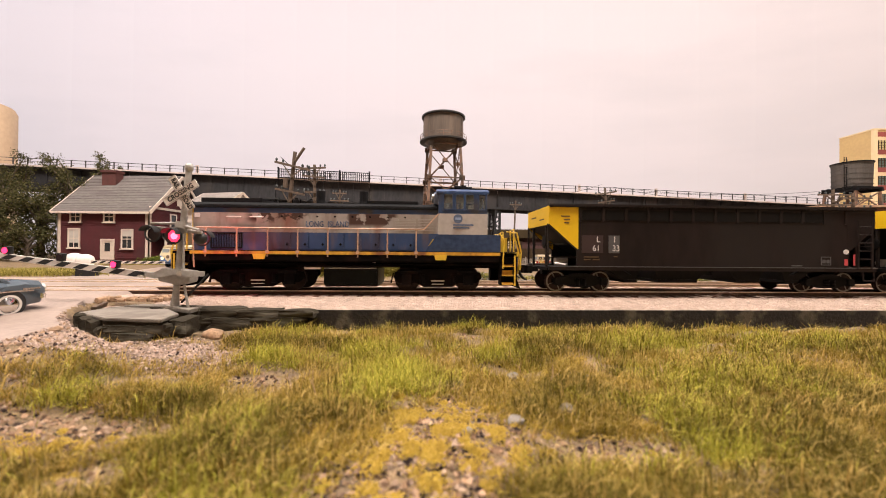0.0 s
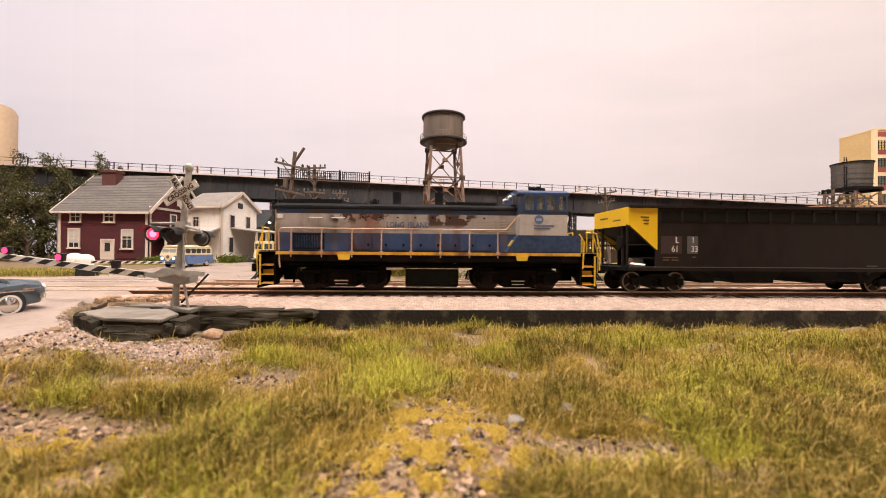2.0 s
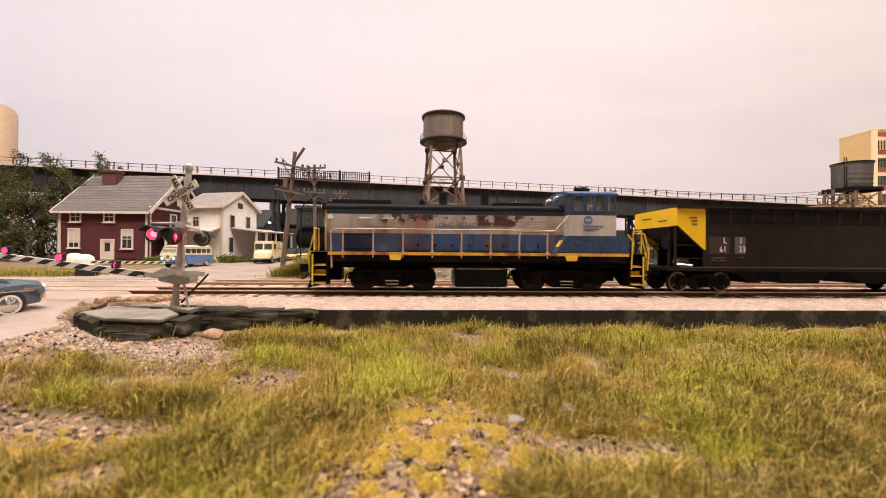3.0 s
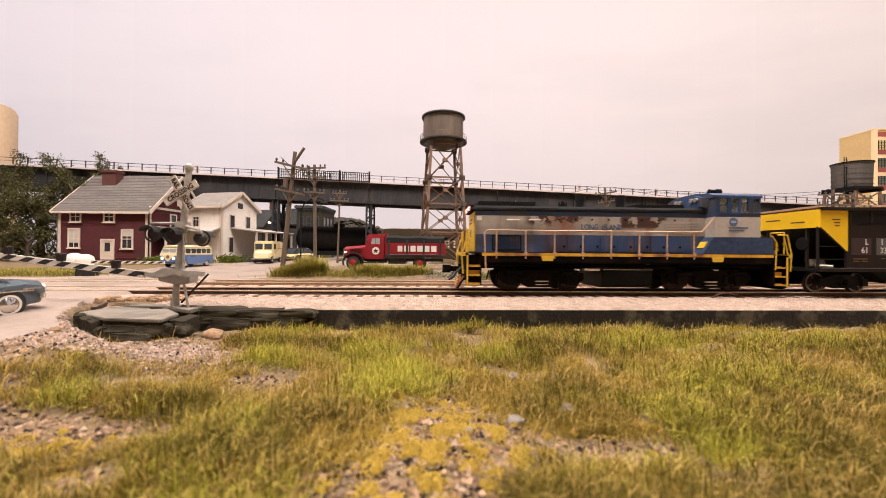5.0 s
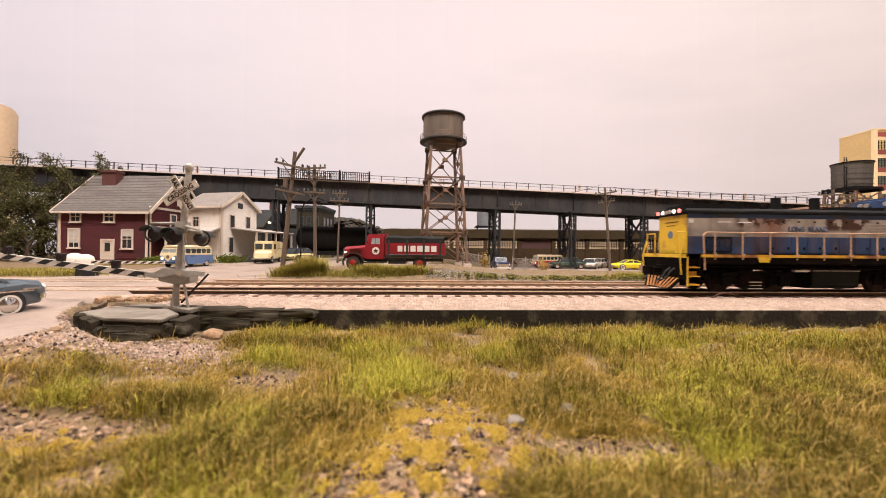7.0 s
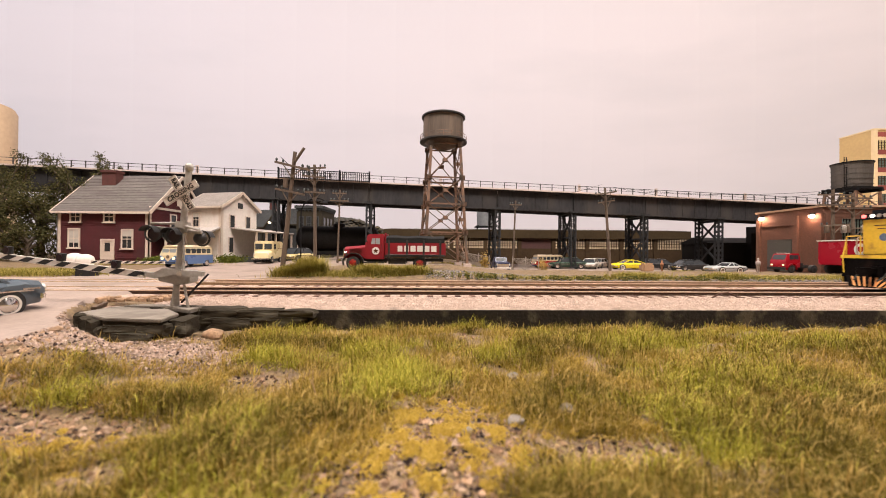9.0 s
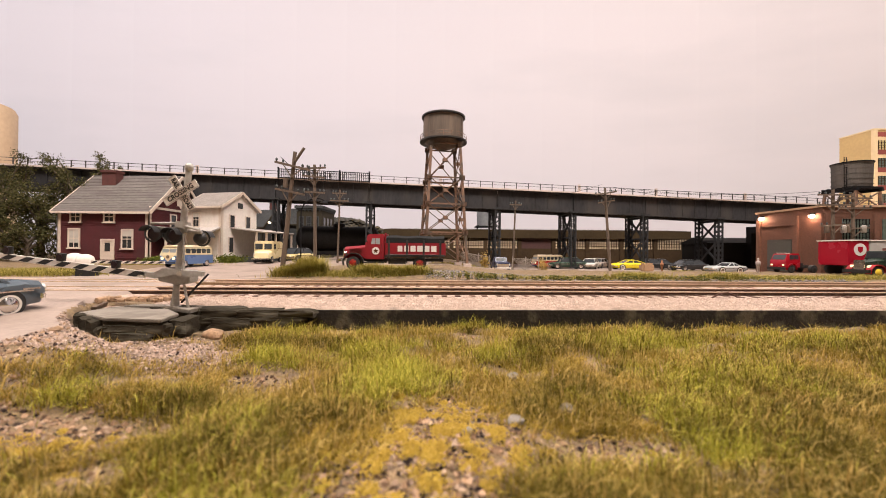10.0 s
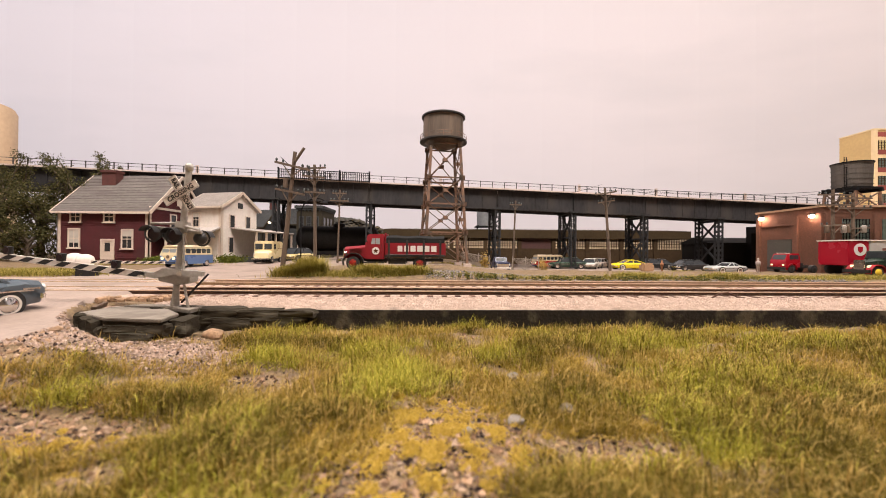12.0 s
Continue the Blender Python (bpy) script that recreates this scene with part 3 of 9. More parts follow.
def locomotive():
    L = thing("locomotive", place(0, 16.05, 0, 2.4), "blue, grey and yellow diesel switcher, rust-streaked, on the rails", "locomotive")
    # underframe
    frame_ = part("underframe", Shape().box(-6.55, 6.55, -1.36, 1.36, 1.16, 1.40).box(-6.2, 6.2, -1.0, 1.0, 0.95, 1.18), M_GRIME, L)
    for side in (-1, 1):
        a, b = sorted((side * 1.36, side * 1.47))
        part("side_sill", Shape().box(-5.95, 5.95, a, b, 1.46, 1.58), M_SILLYELLOW, frame_, "chipped yellow side sill")
        part("sill_skirt", Shape().box(-5.9, 5.9, a + 0.02 * (side < 0), b - 0.02 * (side > 0), 1.22, 1.46), M_GRIME, frame_)
        for x in (-3.35, 3.6):
            part("jacking_pad", Shape().slab([(x - 0.25, 1.47), (x - 0.20, 1.27), (x + 0.20, 1.27), (x + 0.25, 1.47)], *sorted((side * 1.46, side * 1.50))), M_YELLOW, frame_)
    part("walkway", Shape().box(-6.55, 6.55, -1.46, 1.46, 1.585, 1.61), M_ROOFBLACK, L)
    # hood in its painted bands
    hood = part("hood", Shape().box(-6.16, 3.5, -0.915, 0.915, 2.33, 3.10), M_HOODGREY, L, "rust-streaked silver grey hood band")
    part("lower_hood", Shape().box(-6.15, 3.5, -0.91, 0.91, 1.61, 2.33), M_HOODBLUE, L, "grimy blue lower hood doors")
    part("hood_stripe", Shape().box(-6.15, 3.5, -0.91, 0.91, 3.10, 3.28), M_CABBLUE, L)
    part("hood_roof", Shape().wing([(-0.96, 3.28), (0.96, 3.28), (0.96, 3.40), (0.78, 3.52), (-0.78, 3.52), (-0.96, 3.40)], -6.3, 3.5), M_ROOFBLACK, L, bevel=0.02)
    part("radiator_fan_box", Shape().box(-6.0, -3.6, -0.74, 0.74, 3.52, 3.70, 0.05), M_ROOFBLACK, hood)
    part("dynamic_box", Shape().box(0.6, 2.7, -0.80, 0.80, 3.52, 3.64, 0.05), M_ROOFBLACK, hood)
    for x in (-1.45, 0.35):
        part("exhaust_stack", Shape().lathe([(0.20, 3.5), (0.18, 3.72), (0.19, 4.12), (0.15, 4.12), (0.14, 3.8)], 14, (x, 0, 0)), M_ROOFBLACK, hood)
    bell = part("bell", Shape().lathe([(0.14, 3.56), (0.11, 3.66), (0.06, 3.78), (0.02, 3.80)], 12, (-2.35, -0.35, 0)).box(-2.52, -2.49, -0.38, -0.32, 3.5, 3.75).box(-2.21, -2.18, -0.38, -0.32, 3.5, 3.75), M_GRIME, hood)
    # doors, latches, louvres
    for side in (-1, 1):
        a, b = sorted((side * 0.915, side * 0.935))
        for i, x in enumerate((-3.05, -2.35, -1.65, -0.95, -0.25, 0.45, 1.15, 1.85)):
            door = part("hood_door", Shape().box(x + 0.02, x + 0.66, a, b, 1.66, 2.32), M_HOODBLUE, hood)
            part("latch", Shape().box(x + 0.50, x + 0.60, side * 0.94 - 0.012, side * 0.94 + 0.012, 1.84, 1.88).box(x + 0.53, x + 0.57, side * 0.95 - 0.012, side * 0.95 + 0.012, 1.80, 1.92), M_ROOFBLACK, door)
            part("latch_plate", Shape().box(x + 0.28, x + 0.36, side * 0.94 - 0.008, side * 0.94 + 0.008, 2.94, 3.0), M_ROOFBLACK, hood)
        for xa in (-5.48, ):
            grille = part("radiator_grille", framed([(xa, 1.68), (xa + 1.22, 1.68), (xa + 1.22, 2.30), (xa, 2.30)], [(xa + 0.05, 1.73), (xa + 1.17, 1.73), (xa + 1.17, 2.25), (xa + 0.05, 2.25)], *sorted((side * 0.90, side * 0.945))), M_ROOFBLACK, hood)
            part("grille_back", Shape().box(xa + 0.04, xa + 1.18, *sorted((side * 0.90, side * 0.918)), 1.72, 2.26), M_ROOFBLACK, grille)
            for i in range(18):
                part("louvre", Shape().box(xa + 0.06 + i * 0.063, xa + 0.085 + i * 0.063, *sorted((side * 0.90, side * 0.935)), 1.73, 2.25), M_SILLBLUE, grille)
        for i in range(8):
            for xa, xb in ((1.75, 2.60), (2.70, 3.35)):
                part("louvre", Shape().box(xa, xb, *sorted((side * 0.905, side * 0.932)), 2.44 + i * 0.065, 2.468 + i * 0.065), M_CABGREY, hood)
        for i in range(7):
            part("louvre", Shape().box(1.85, 2.55, *sorted((side * 0.905, side * 0.932)), 1.74 + i * 0.075, 1.768 + i * 0.075), M_HOODBLUE, hood)
        for x in (-4.85, -3.95):
            part("grab_iron", Shape().rod((x, side * 0.96, 2.93), (x + 0.5, side * 0.96, 2.93), 0.02, 6).rod((x, side * 0.9, 2.93), (x, side * 0.97, 2.93), 0.02, 6).rod((x + 0.5, side * 0.9, 2.93), (x + 0.5, side * 0.97, 2.93), 0.02, 6), M_LETTERWHITE, hood)
        part("number_board", Shape().box(-6.1, -5.9, *sorted((side * 0.91, side * 0.94)), 2.9, 3.06), M_LETTERWHITE, hood)
        words("road_name", "LONG  ISLAND", 0.32, place(-0.92, side * 0.934, 2.66, 0 if side < 0 else 180), surface("faded_blue_lettering", (0.075, 0.10, 0.165), 0.6, 0, 0.3, 3.0, 0.0) if side < 0 else bpy.data.materials["faded_blue_lettering"], hood, squeeze=0.80, bold=0.003)
        # handrails and posts
        for x in (-5.38, -4.22, -3.06, -1.92, -0.77, 0.38, 1.52, 2.64):
            handrail_post(L, x, side)
        y = side * 1.44
        part("handrail", Shape().rod((-5.75, y, 2.47), (2.95, y, 2.47), 0.026, 6).rod((2.95, y, 2.47), (3.62, y * 0.98, 3.22), 0.026, 6).rod((3.62, y * 0.98, 3.22), (3.8, y * 0.98, 3.24), 0.03, 6).rod((-5.75, y, 2.47), (-5.86, y, 2.35), 0.026, 6).rod((-5.86, y, 2.35), (-5.80, y, 0.95), 0.03, 6), M_RAILGREY, L, "faded yellow and grey side handrail")
        part("rear_grab_rail", Shape().rod((6.05, y, 0.95), (6.1, y, 2.05), 0.03, 6).rod((6.1, y, 2.05), (5.9, y, 2.35), 0.03, 6).rod((6.75, y * 0.95, 0.9), (6.8, y * 0.95, 1.6), 0.03, 6).rod((6.8, y * 0.95, 1.6), (6.62, y * 0.95, 2.38), 0.03, 6).rod((6.62, y * 0.95, 2.38), (6.2, y * 0.95, 2.4), 0.03, 6), M_YELLOW, L)
    # fuel tank and air tank
    part("fuel_tank", Shape().wing([(-1.15, 0.30), (-0.95, 0.18), (0.95, 0.18), (1.15, 0.30), (1.15, 0.92), (1.0, 1.0), (-1.0, 1.0), (-1.15, 0.92)], -1.0, 1.12), M_TANK, L, "dark green-black fuel tank", bevel=0.04)
    # pale rod that stands in for the highlight along the tank's top
    part("tank_edge", Shape().rod((-0.95, -1.17, 0.93), (1.07, -1.17, 0.93), 0.022, 6), M_PLATESTEEL, L)
    part("filler_cap", Shape().rod((0.98, -1.05, 1.0), (0.98, -1.05, 1.18), 0.06, 8), M_PLATESTEEL, L)
    part("brake_cylinder", Shape().rod((-1.75, -1.1, 0.95), (-1.1, -1.1, 0.95), 0.09, 10), M_PLATESTEEL, L)
    # cab: walls with windows cut by framing
    cab = part("cab", Shape().box(3.5, 5.42, -1.44, 1.44, 2.28, 3.10), M_CABGREY, L, "silver grey cab with blue top")
    part("cab_floor_box", Shape().slab([(3.0, 1.61), (5.96, 1.61), (5.96, 2.28), (3.45, 2.28)], -1.45, 1.45), M_SILLBLUE, cab, "grimy dark blue battery boxes")
    for side in (-1, 1):
        ya, yb = sorted((side * 0.93, side * 1.30))
        part("box_end_plate", Shape().add([(x, y, z) for y in (ya, yb) for x, z in ((3.12, 1.84), (3.15, 1.84), (3.33, 2.10), (3.29, 2.10))], [(0, 1, 2, 3), (7, 6, 5, 4), (0, 4, 5, 1), (1, 5, 6, 2), (2, 6, 7, 3), (3, 7, 4, 0)]), M_YELLOW, cab, "yellow end plate of the battery box")
    z0, z1 = 3.24, 3.90
    posts = Shape()
    for side in (-1, 1):
        y0, y1 = sorted((side * 1.36, side * 1.44))
        for xa, xb in ((3.5, 3.68), (4.08, 4.16), (4.52, 4.55), (4.92, 5.06), (5.38, 5.42)):
            posts.box(xa, xb, y0, y1, z0, z1)
    for x0, x1 in ((3.5, 3.56), (5.36, 5.42)):
        for ya, yb in ((-1.36, -1.05), (-0.35, 0.35), (1.05, 1.36)):
            posts.box(x0, x1, ya, yb, z0, z1)
    part("cab_posts", posts, M_CABBLUE, cab)
    part("cab_waist", Shape().box(3.5, 5.42, -1.44, 1.44, 3.10, z0), M_CABBLUE, cab)
    part("cab_roof", Shape().wing([(-1.46, 3.88), (1.46, 3.88), (1.46, 3.97), (1.15, 4.10), (0.4, 4.17), (-0.4, 4.17), (-1.15, 4.10), (-1.46, 3.97)], 3.42, 5.5), M_CABBLUE, cab, bevel=0.02)
    part("cab_nose_visor", Shape().loft([[(3.5, y, z) for y, z in ((-1.1, 3.5), (1.1, 3.5), (1.2, 3.9), (0.6, 4.1), (-0.6, 4.1), (-1.2, 3.9))], [(3.34, y, z) for y, z in ((-0.9, 3.56), (0.9, 3.56), (0.95, 3.92), (0.5, 4.06), (-0.5, 4.06), (-0.95, 3.92))]]), M_CABBLUE, cab)
    for y in (-0.62, -0.36, 0.36, 0.62):
        part("headlight", Shape().rod((3.38, y, 3.88), (3.25, y, 3.88), 0.10, 12), M_PLATESTEEL, cab)
    for xa, xb in ((3.68, 4.08), (4.16, 4.52), (4.55, 4.92), (5.06, 5.38)):
        for side in (-1, 1):
            win = part("cab_window", framed(ringed((xa + xb) / 2, 3.57, xb - xa + 0.03, 0.68, 0.07), ringed((xa + xb) / 2, 3.57, xb - xa - 0.06, 0.58, 0.05), *sorted((side * 1.38, side * 1.46))), M_CABBLUE, cab)
            part("pane", Shape().box(xa, xb, *sorted((side * 1.385, side * 1.40)), z0, z1), M_PANE, win)
    part("cab_seat", Shape().box(4.1, 4.5, -0.9, -0.45, 3.1, 3.2).box(4.45, 4.55, -0.9, -0.45, 3.2, 3.65).box(4.75, 5.0, -1.0, -0.5, 3.1, 3.5), M_CABIN, cab)
    part("air_horn", Shape().box(4.35, 4.85, -0.25, 0.25, 4.14, 4.24).rod((4.2, -0.2, 4.34), (4.8, -0.2, 4.34), 0.09, 10, 0.035).rod((4.98, 0.1, 4.34), (4.42, 0.1, 4.34), 0.09, 10, 0.035).box(4.5, 4.7, -0.3, 0.3, 4.24, 4.42), M_ROOFBLACK, cab)
    part("emblem", Shape().rod((4.27, -1.43, 2.90), (4.27, -1.452, 2.90), 0.18, 24), M_LETTERBLUE, cab, "round blue railway emblem")
    part("emblem_bar", Shape().box(4.16, 4.38, -1.46, -1.45, 2.86, 2.95), surface("emblem_pale_blue", (0.25, 0.33, 0.5), 0.5, 0, 0.1, 1, 0), cab)
    part("lettering_bar", Shape().box(4.08, 4.88, -1.452, -1.44, 2.63, 2.69).box(4.08, 4.72, -1.452, -1.44, 2.52, 2.58), M_LETTERBLUE, cab)
    # front end
    part("hood_end", Shape().box(-6.22, -6.16, -0.9, 0.9, 1.62, 3.26), M_YELLOW, L, "bright yellow hood end", bevel=0.02)
    part("end_door", Shape().box(-6.235, -6.22, -0.28, 0.28, 1.7, 2.75), M_YELLOW, L)
    part("end_emblem", Shape().rod((-6.22, 0.05, 2.42), (-6.25, 0.05, 2.42), 0.17, 20), M_LETTERBLUE, L)
    part("end_lettering", Shape().box(-6.245, -6.22, -0.42, 0.42, 2.94, 2.99).box(-6.245, -6.22, -0.25, 0.3, 2.80, 2.84), M_LETTERDARK, L)
    part("light_bar", Shape().box(-6.36, -6.2, -0.92, 0.92, 3.28, 3.52, 0.03), M_ROOFBLACK, L)
    for y, mat_ in ((-0.72, M_MARKER), (0.72, M_MARKER), (-0.38, M_HEAD), (0.38, M_HEAD), (-0.12, M_PLATESTEEL), (0.12, M_PLATESTEEL)):
        part("marker_light" if abs(y) > 0.5 else "headlight", Shape().rod((-6.36, y, 3.41), (-6.40, y, 3.41), 0.085, 14), mat_, L)
    for end in (-1, 1):
        x0, x1 = sorted((end * 6.5, end * 6.62))
        pilot = part("pilot", Shape().box(x0, x1, -1.45, 1.45, 0.55, 1.56), M_GRIME, L)
        xa = end * 6.62
        part("snow_plow", Shape().add([(xa, -1.25, 0.62), (xa, 1.25, 0.62), (xa + end * 0.28, 0.9, 0.12), (xa + end * 0.28, -0.9, 0.12), (xa - end * 0.05, -1.25, 0.62), (xa - end * 0.05, 1.25, 0.62), (xa + end * 0.2, 0.9, 0.12), (xa + end * 0.2, -0.9, 0.12)],
                                      [(0, 1, 2, 3), (7, 6, 5, 4), (0, 4, 5, 1), (3, 2, 6, 7), (0, 3, 7, 4), (1, 5, 6, 2)]), M_GRIME, pilot)
        if end < 0:
            for i in range(9):
                y = -1.0 + i * 0.25
                yb = y + (0.16 if y < 0 else -0.16)
                e = 0.012
                part("warning_stripe", Shape().add([(xa - e, y - 0.05, 0.60), (xa - e, y + 0.05, 0.60), (xa - 0.26 - e, yb * 0.8 + 0.05, 0.16), (xa - 0.26 - e, yb * 0.8 - 0.05, 0.16), (xa, y - 0.05, 0.60), (xa, y + 0.05, 0.60), (xa - 0.26, yb * 0.8 + 0.05, 0.16), (xa - 0.26, yb * 0.8 - 0.05, 0.16)],
                                                  [(0, 1, 2, 3), (7, 6, 5, 4), (0, 4, 5, 1), (3, 2, 6, 7), (0, 3, 7, 4), (1, 5, 6, 2)]), surface("orange_stripe", (0.62, 0.27, 0.08), 0.5, 0, 0.2, 1, 0) if i == 0 else bpy.data.materials["orange_stripe"], pilot)
        part("end_sill", Shape().box(*sorted((end * 6.6, end * 6.66)), -1.47, 1.47, 1.44, 1.60), M_YELLOW, pilot)
        part("coupler", Shape().box(*sorted((end * 6.62, end * 7.2)), -0.12, 0.12, 0.78, 0.98).box(*sorted((end * 7.1, end * 7.45)), -0.2, 0.2, 0.72, 1.04, 0.06).box(*sorted((end * 6.6, end * 6.75)), -0.3, 0.3, 0.66, 1.1), M_GRIME, L)
        hose = Shape()
        for y in (-0.55, 0.55, -0.85):
            p = [(end * 6.65, y, 1.0), (end * 6.85, y, 0.85), (end * 7.0, y * 0.95, 0.6), (end * 7.2, y * 0.8, 0.45)]
            for a, b in zip(p, p[1:]):
                hose.rod(a, b, 0.035, 6)
        part("air_hose", hose, M_RUBBER, L)
        for y in (-1.35, -0.75, 0.75, 1.35):
            part("end_railing_post", Shape().rod((end * 6.5, y, 1.6), (end * 6.5, y, 2.5), 0.028, 6), M_YELLOW, L)
        for side in (-1, 1):
            part("end_railing", Shape().rod((end * 6.5, side * 1.35, 2.5), (end * 6.5, side * 0.75, 2.5), 0.028, 6), M_YELLOW, L)
            rail_ = Shape()
            rail_.rod((end * 6.68, side * 1.3, 0.75), (end * 6.74, side * 1.3, 1.5), 0.03, 6).rod((end * 6.74, side * 1.3, 1.5), (end * 6.5, side * 1.35, 2.3), 0.03, 6)
            part("step_handrail", rail_, M_YELLOW, L)
        for side in (-1, 1):
            step_well(L, end * 5.97, end, side)
    part("sand_box", Shape().box(6.0, 6.4, -0.6, 0.3, 1.61, 2.2), M_YELLOW, L)
    part("rear_wall", Shape().box(5.42, 5.46, -1.3, 1.3, 1.61, 3.1), M_CABGREY, L)
    for x in (-3.5, 3.5):
        loco_truck(L, x)
    pipes = Shape()
    for side in (-1, 1):
        pipes.rod((-5.6, side * 1.2, 1.1), (5.6, side * 1.2, 1.1), 0.04, 6).rod((-2.0, side * 1.25, 1.02), (2.0, side * 1.25, 1.02), 0.05, 6)
    part("piping", pipes, M_GRIME, L)
    return L


loco = locomotive()


def car_truck(parent, x):
    t = part("truck", Shape().box(x - 0.2, x + 0.2, -0.95, 0.95, 0.42, 0.72), M_HOPPERDARK, parent)
    for side in (-1, 1):
        y0, y1 = sorted((side * 0.94, side * 1.06))
        s = Shape().slab([(x - 1.15, 0.55), (x - 1.05, 0.30), (x - 0.75, 0.32), (x - 0.35, 0.20), (x + 0.35, 0.20), (x + 0.75, 0.32), (x + 1.05, 0.30), (x + 1.15, 0.55), (x + 0.6, 0.66), (x + 0.3, 0.76), (x - 0.3, 0.76), (x - 0.6, 0.66)], y0, y1)
        for j in (-0.925, 0.925):
            s.box(x + j - 0.15, x + j + 0.15, *sorted((side * 1.04, side * 1.16)), 0.30, 0.58, 0.03)
        for j in (-0.13, 0.13):
            for k in range(4):
                s.lathe([(0.08, 0.27 + 0.07 * k), (0.11, 0.30 + 0.07 * k), (0.08, 0.34 + 0.07 * k)], 10, (x + j, side * 1.09, 0))
        part("side_frame", s, M_HOPPERDARK, t)
    for j in (-0.925, 0.925):
        AXLES.append((wheelset(parent, x + j, 0.42, M_WHEELRIM), x + j, 0.42))


def hopper():
    H = thing("hopper_car", place(12, 16.05, 0, 2.4), "brown-black coal hopper car with bright yellow end corners", "freight car", "hopper cars")
    e, top, sill = 6.76, 3.46, 1.03
    cut = e - 1.18
    for side in (-1, 1):
        y0, y1 = sorted((side * 1.46, side * 1.52))
        side_sheet = part("side_sheet", Shape().slab([(-cut, sill), (cut, sill), (cut, top), (-cut, top)], y0, y1), M_HOPPER, H)
        for end in (-1, 1):
            p = [(end * cut, top), (end * e, top), (end * e, 2.72), (end * cut, 1.70)]
            part("corner_panel", Shape().slab(p if end < 0 else p[::-1], y0 - 0.004, y1 + 0.004), M_YELLOWFLAT if end < 0 else M_HOPPER, H, "bright yellow corner panel" if end < 0 else "")
            part("diagonal_lip", Shape().bar((end * e, side * 1.5, 2.72), (end * cut, side * 1.5, 1.68), 0.05), M_HOPPER, H)
            part("corner_post", Shape().bar((end * (cut + 0.02), side * 1.48, 1.05), (end * (cut + 0.02), side * 1.48, 1.75), 0.09).bar((end * e, side * 1.42, 1.1), (end * e, side * 1.42, 2.75), 0.07), M_HOPPER, H)
        outer = sorted((side * 1.52, side * 1.56))
        part("top_chord", Shape().box(-e, e, *sorted((side * 1.44, side * 1.60)), top - 0.05, top + 0.07), M_HOPPER, H, bevel=0.02)
        part("side_sill", Shape().box(-e, e, *sorted((side * 1.40, side * 1.60)), sill - 0.12, sill + 0.03), M_HOPPER, H, bevel=0.015)
        part("sill_edge", Shape().box(-e, e, *sorted((side * 1.595, side * 1.615)), sill + 0.02, sill + 0.05), M_SIGNGREY, H)
        n = 12
        for i in range(n + 1):
            x = -cut + 0.08 + (2 * cut - 0.16) * i / n
            part("side_rib", Shape().box(x - 0.05, x + 0.05, *outer, top - 0.62, top - 0.05), M_HOPPER, side_sheet)
            if 0 < i < n:
                a = side * 1.522
                part("top_panel", Shape().slab(ringed(x - cut / n, top - 0.36, 2 * cut / n - 0.16, 0.40, 0.06, 4), *sorted((a, a + side * 0.02))), M_HOPPERDARK, side_sheet)
        f = side * 1.528
        flip = 0 if side < 0 else 180
        for x, mt in ((-4.78, M_SIGNBROWN), (-4.02, M_SIGNGREY)):
            w = 0.66 if mt is M_SIGNBROWN else 0.34
            part("stencil_panel", Shape().box(x - w, x + w * 0.3, *sorted((side * 1.521, f)), 1.60, 2.30), mt, side_sheet)
        for txt, x, z in (("L", -4.78, 2.13), ("I", -4.12, 2.13), ("61", -4.86, 1.78), ("33", -4.06, 1.78)):
            words("car_lettering", txt, 0.34, place(x, side * 1.531, z, flip), M_LETTERWHITE, side_sheet, squeeze=0.9, depth=0.004)
        lines_ = Shape()
        for x0, x1, z in ((-5.35, -4.75, 1.42), (-5.35, -5.1, 1.32), (-5.0, -4.72, 1.32), (-4.15, -4.0, 1.44)):
            lines_.box(x0, x1, *sorted((side * 1.521, side * 1.534)), z, z + 0.045)
        part("small_print", lines_, M_LETTERDARK, side_sheet)
        part("data_panel", framed([(4.45, 1.17), (4.87, 1.17), (4.87, 1.52), (4.45, 1.52)], [(4.48, 1.20), (4.84, 1.20), (4.84, 1.49), (4.48, 1.49)], *sorted((side * 1.521, side * 1.535))), M_SIGNGREY, side_sheet)
        part("data_print", Shape().box(4.51, 4.65, *sorted((side * 1.521, side * 1.533)), 1.25, 1.40).box(4.68, 4.81, *sorted((side * 1.521, side * 1.533)), 1.25, 1.40).box(3.2, 3.65, *sorted((side * 1.521, side * 1.533)), 1.12, 1.17), M_SIGNGREY, side_sheet)
        small = Shape()
        for i, (x, w) in enumerate(((-6.1, 0.34), (-6.05, 0.24), (-6.05, 0.2))):
            small.box(x - w / 2, x + w / 2, *sorted((side * 1.525, side * 1.537)), 3.02 - i * 0.13, 3.07 - i * 0.13)
        part("yellow_print", small, M_LETTERDARK, side_sheet)
        lad = Shape()
        for end in (1,):
            for x in (end * (e - 0.82), end * (e - 0.25)):
                lad.bar((x, side * 1.62, 1.0), (x, side * 1.62, 3.0), 0.04)
            for i in range(6):
                lad.rod((end * (e - 0.82), side * 1.62, 1.1 + i * 0.33), (end * (e - 0.25), side * 1.62, 1.1 + i * 0.33), 0.02, 6)
        part("ladder", lad, M_HOPPER, H)
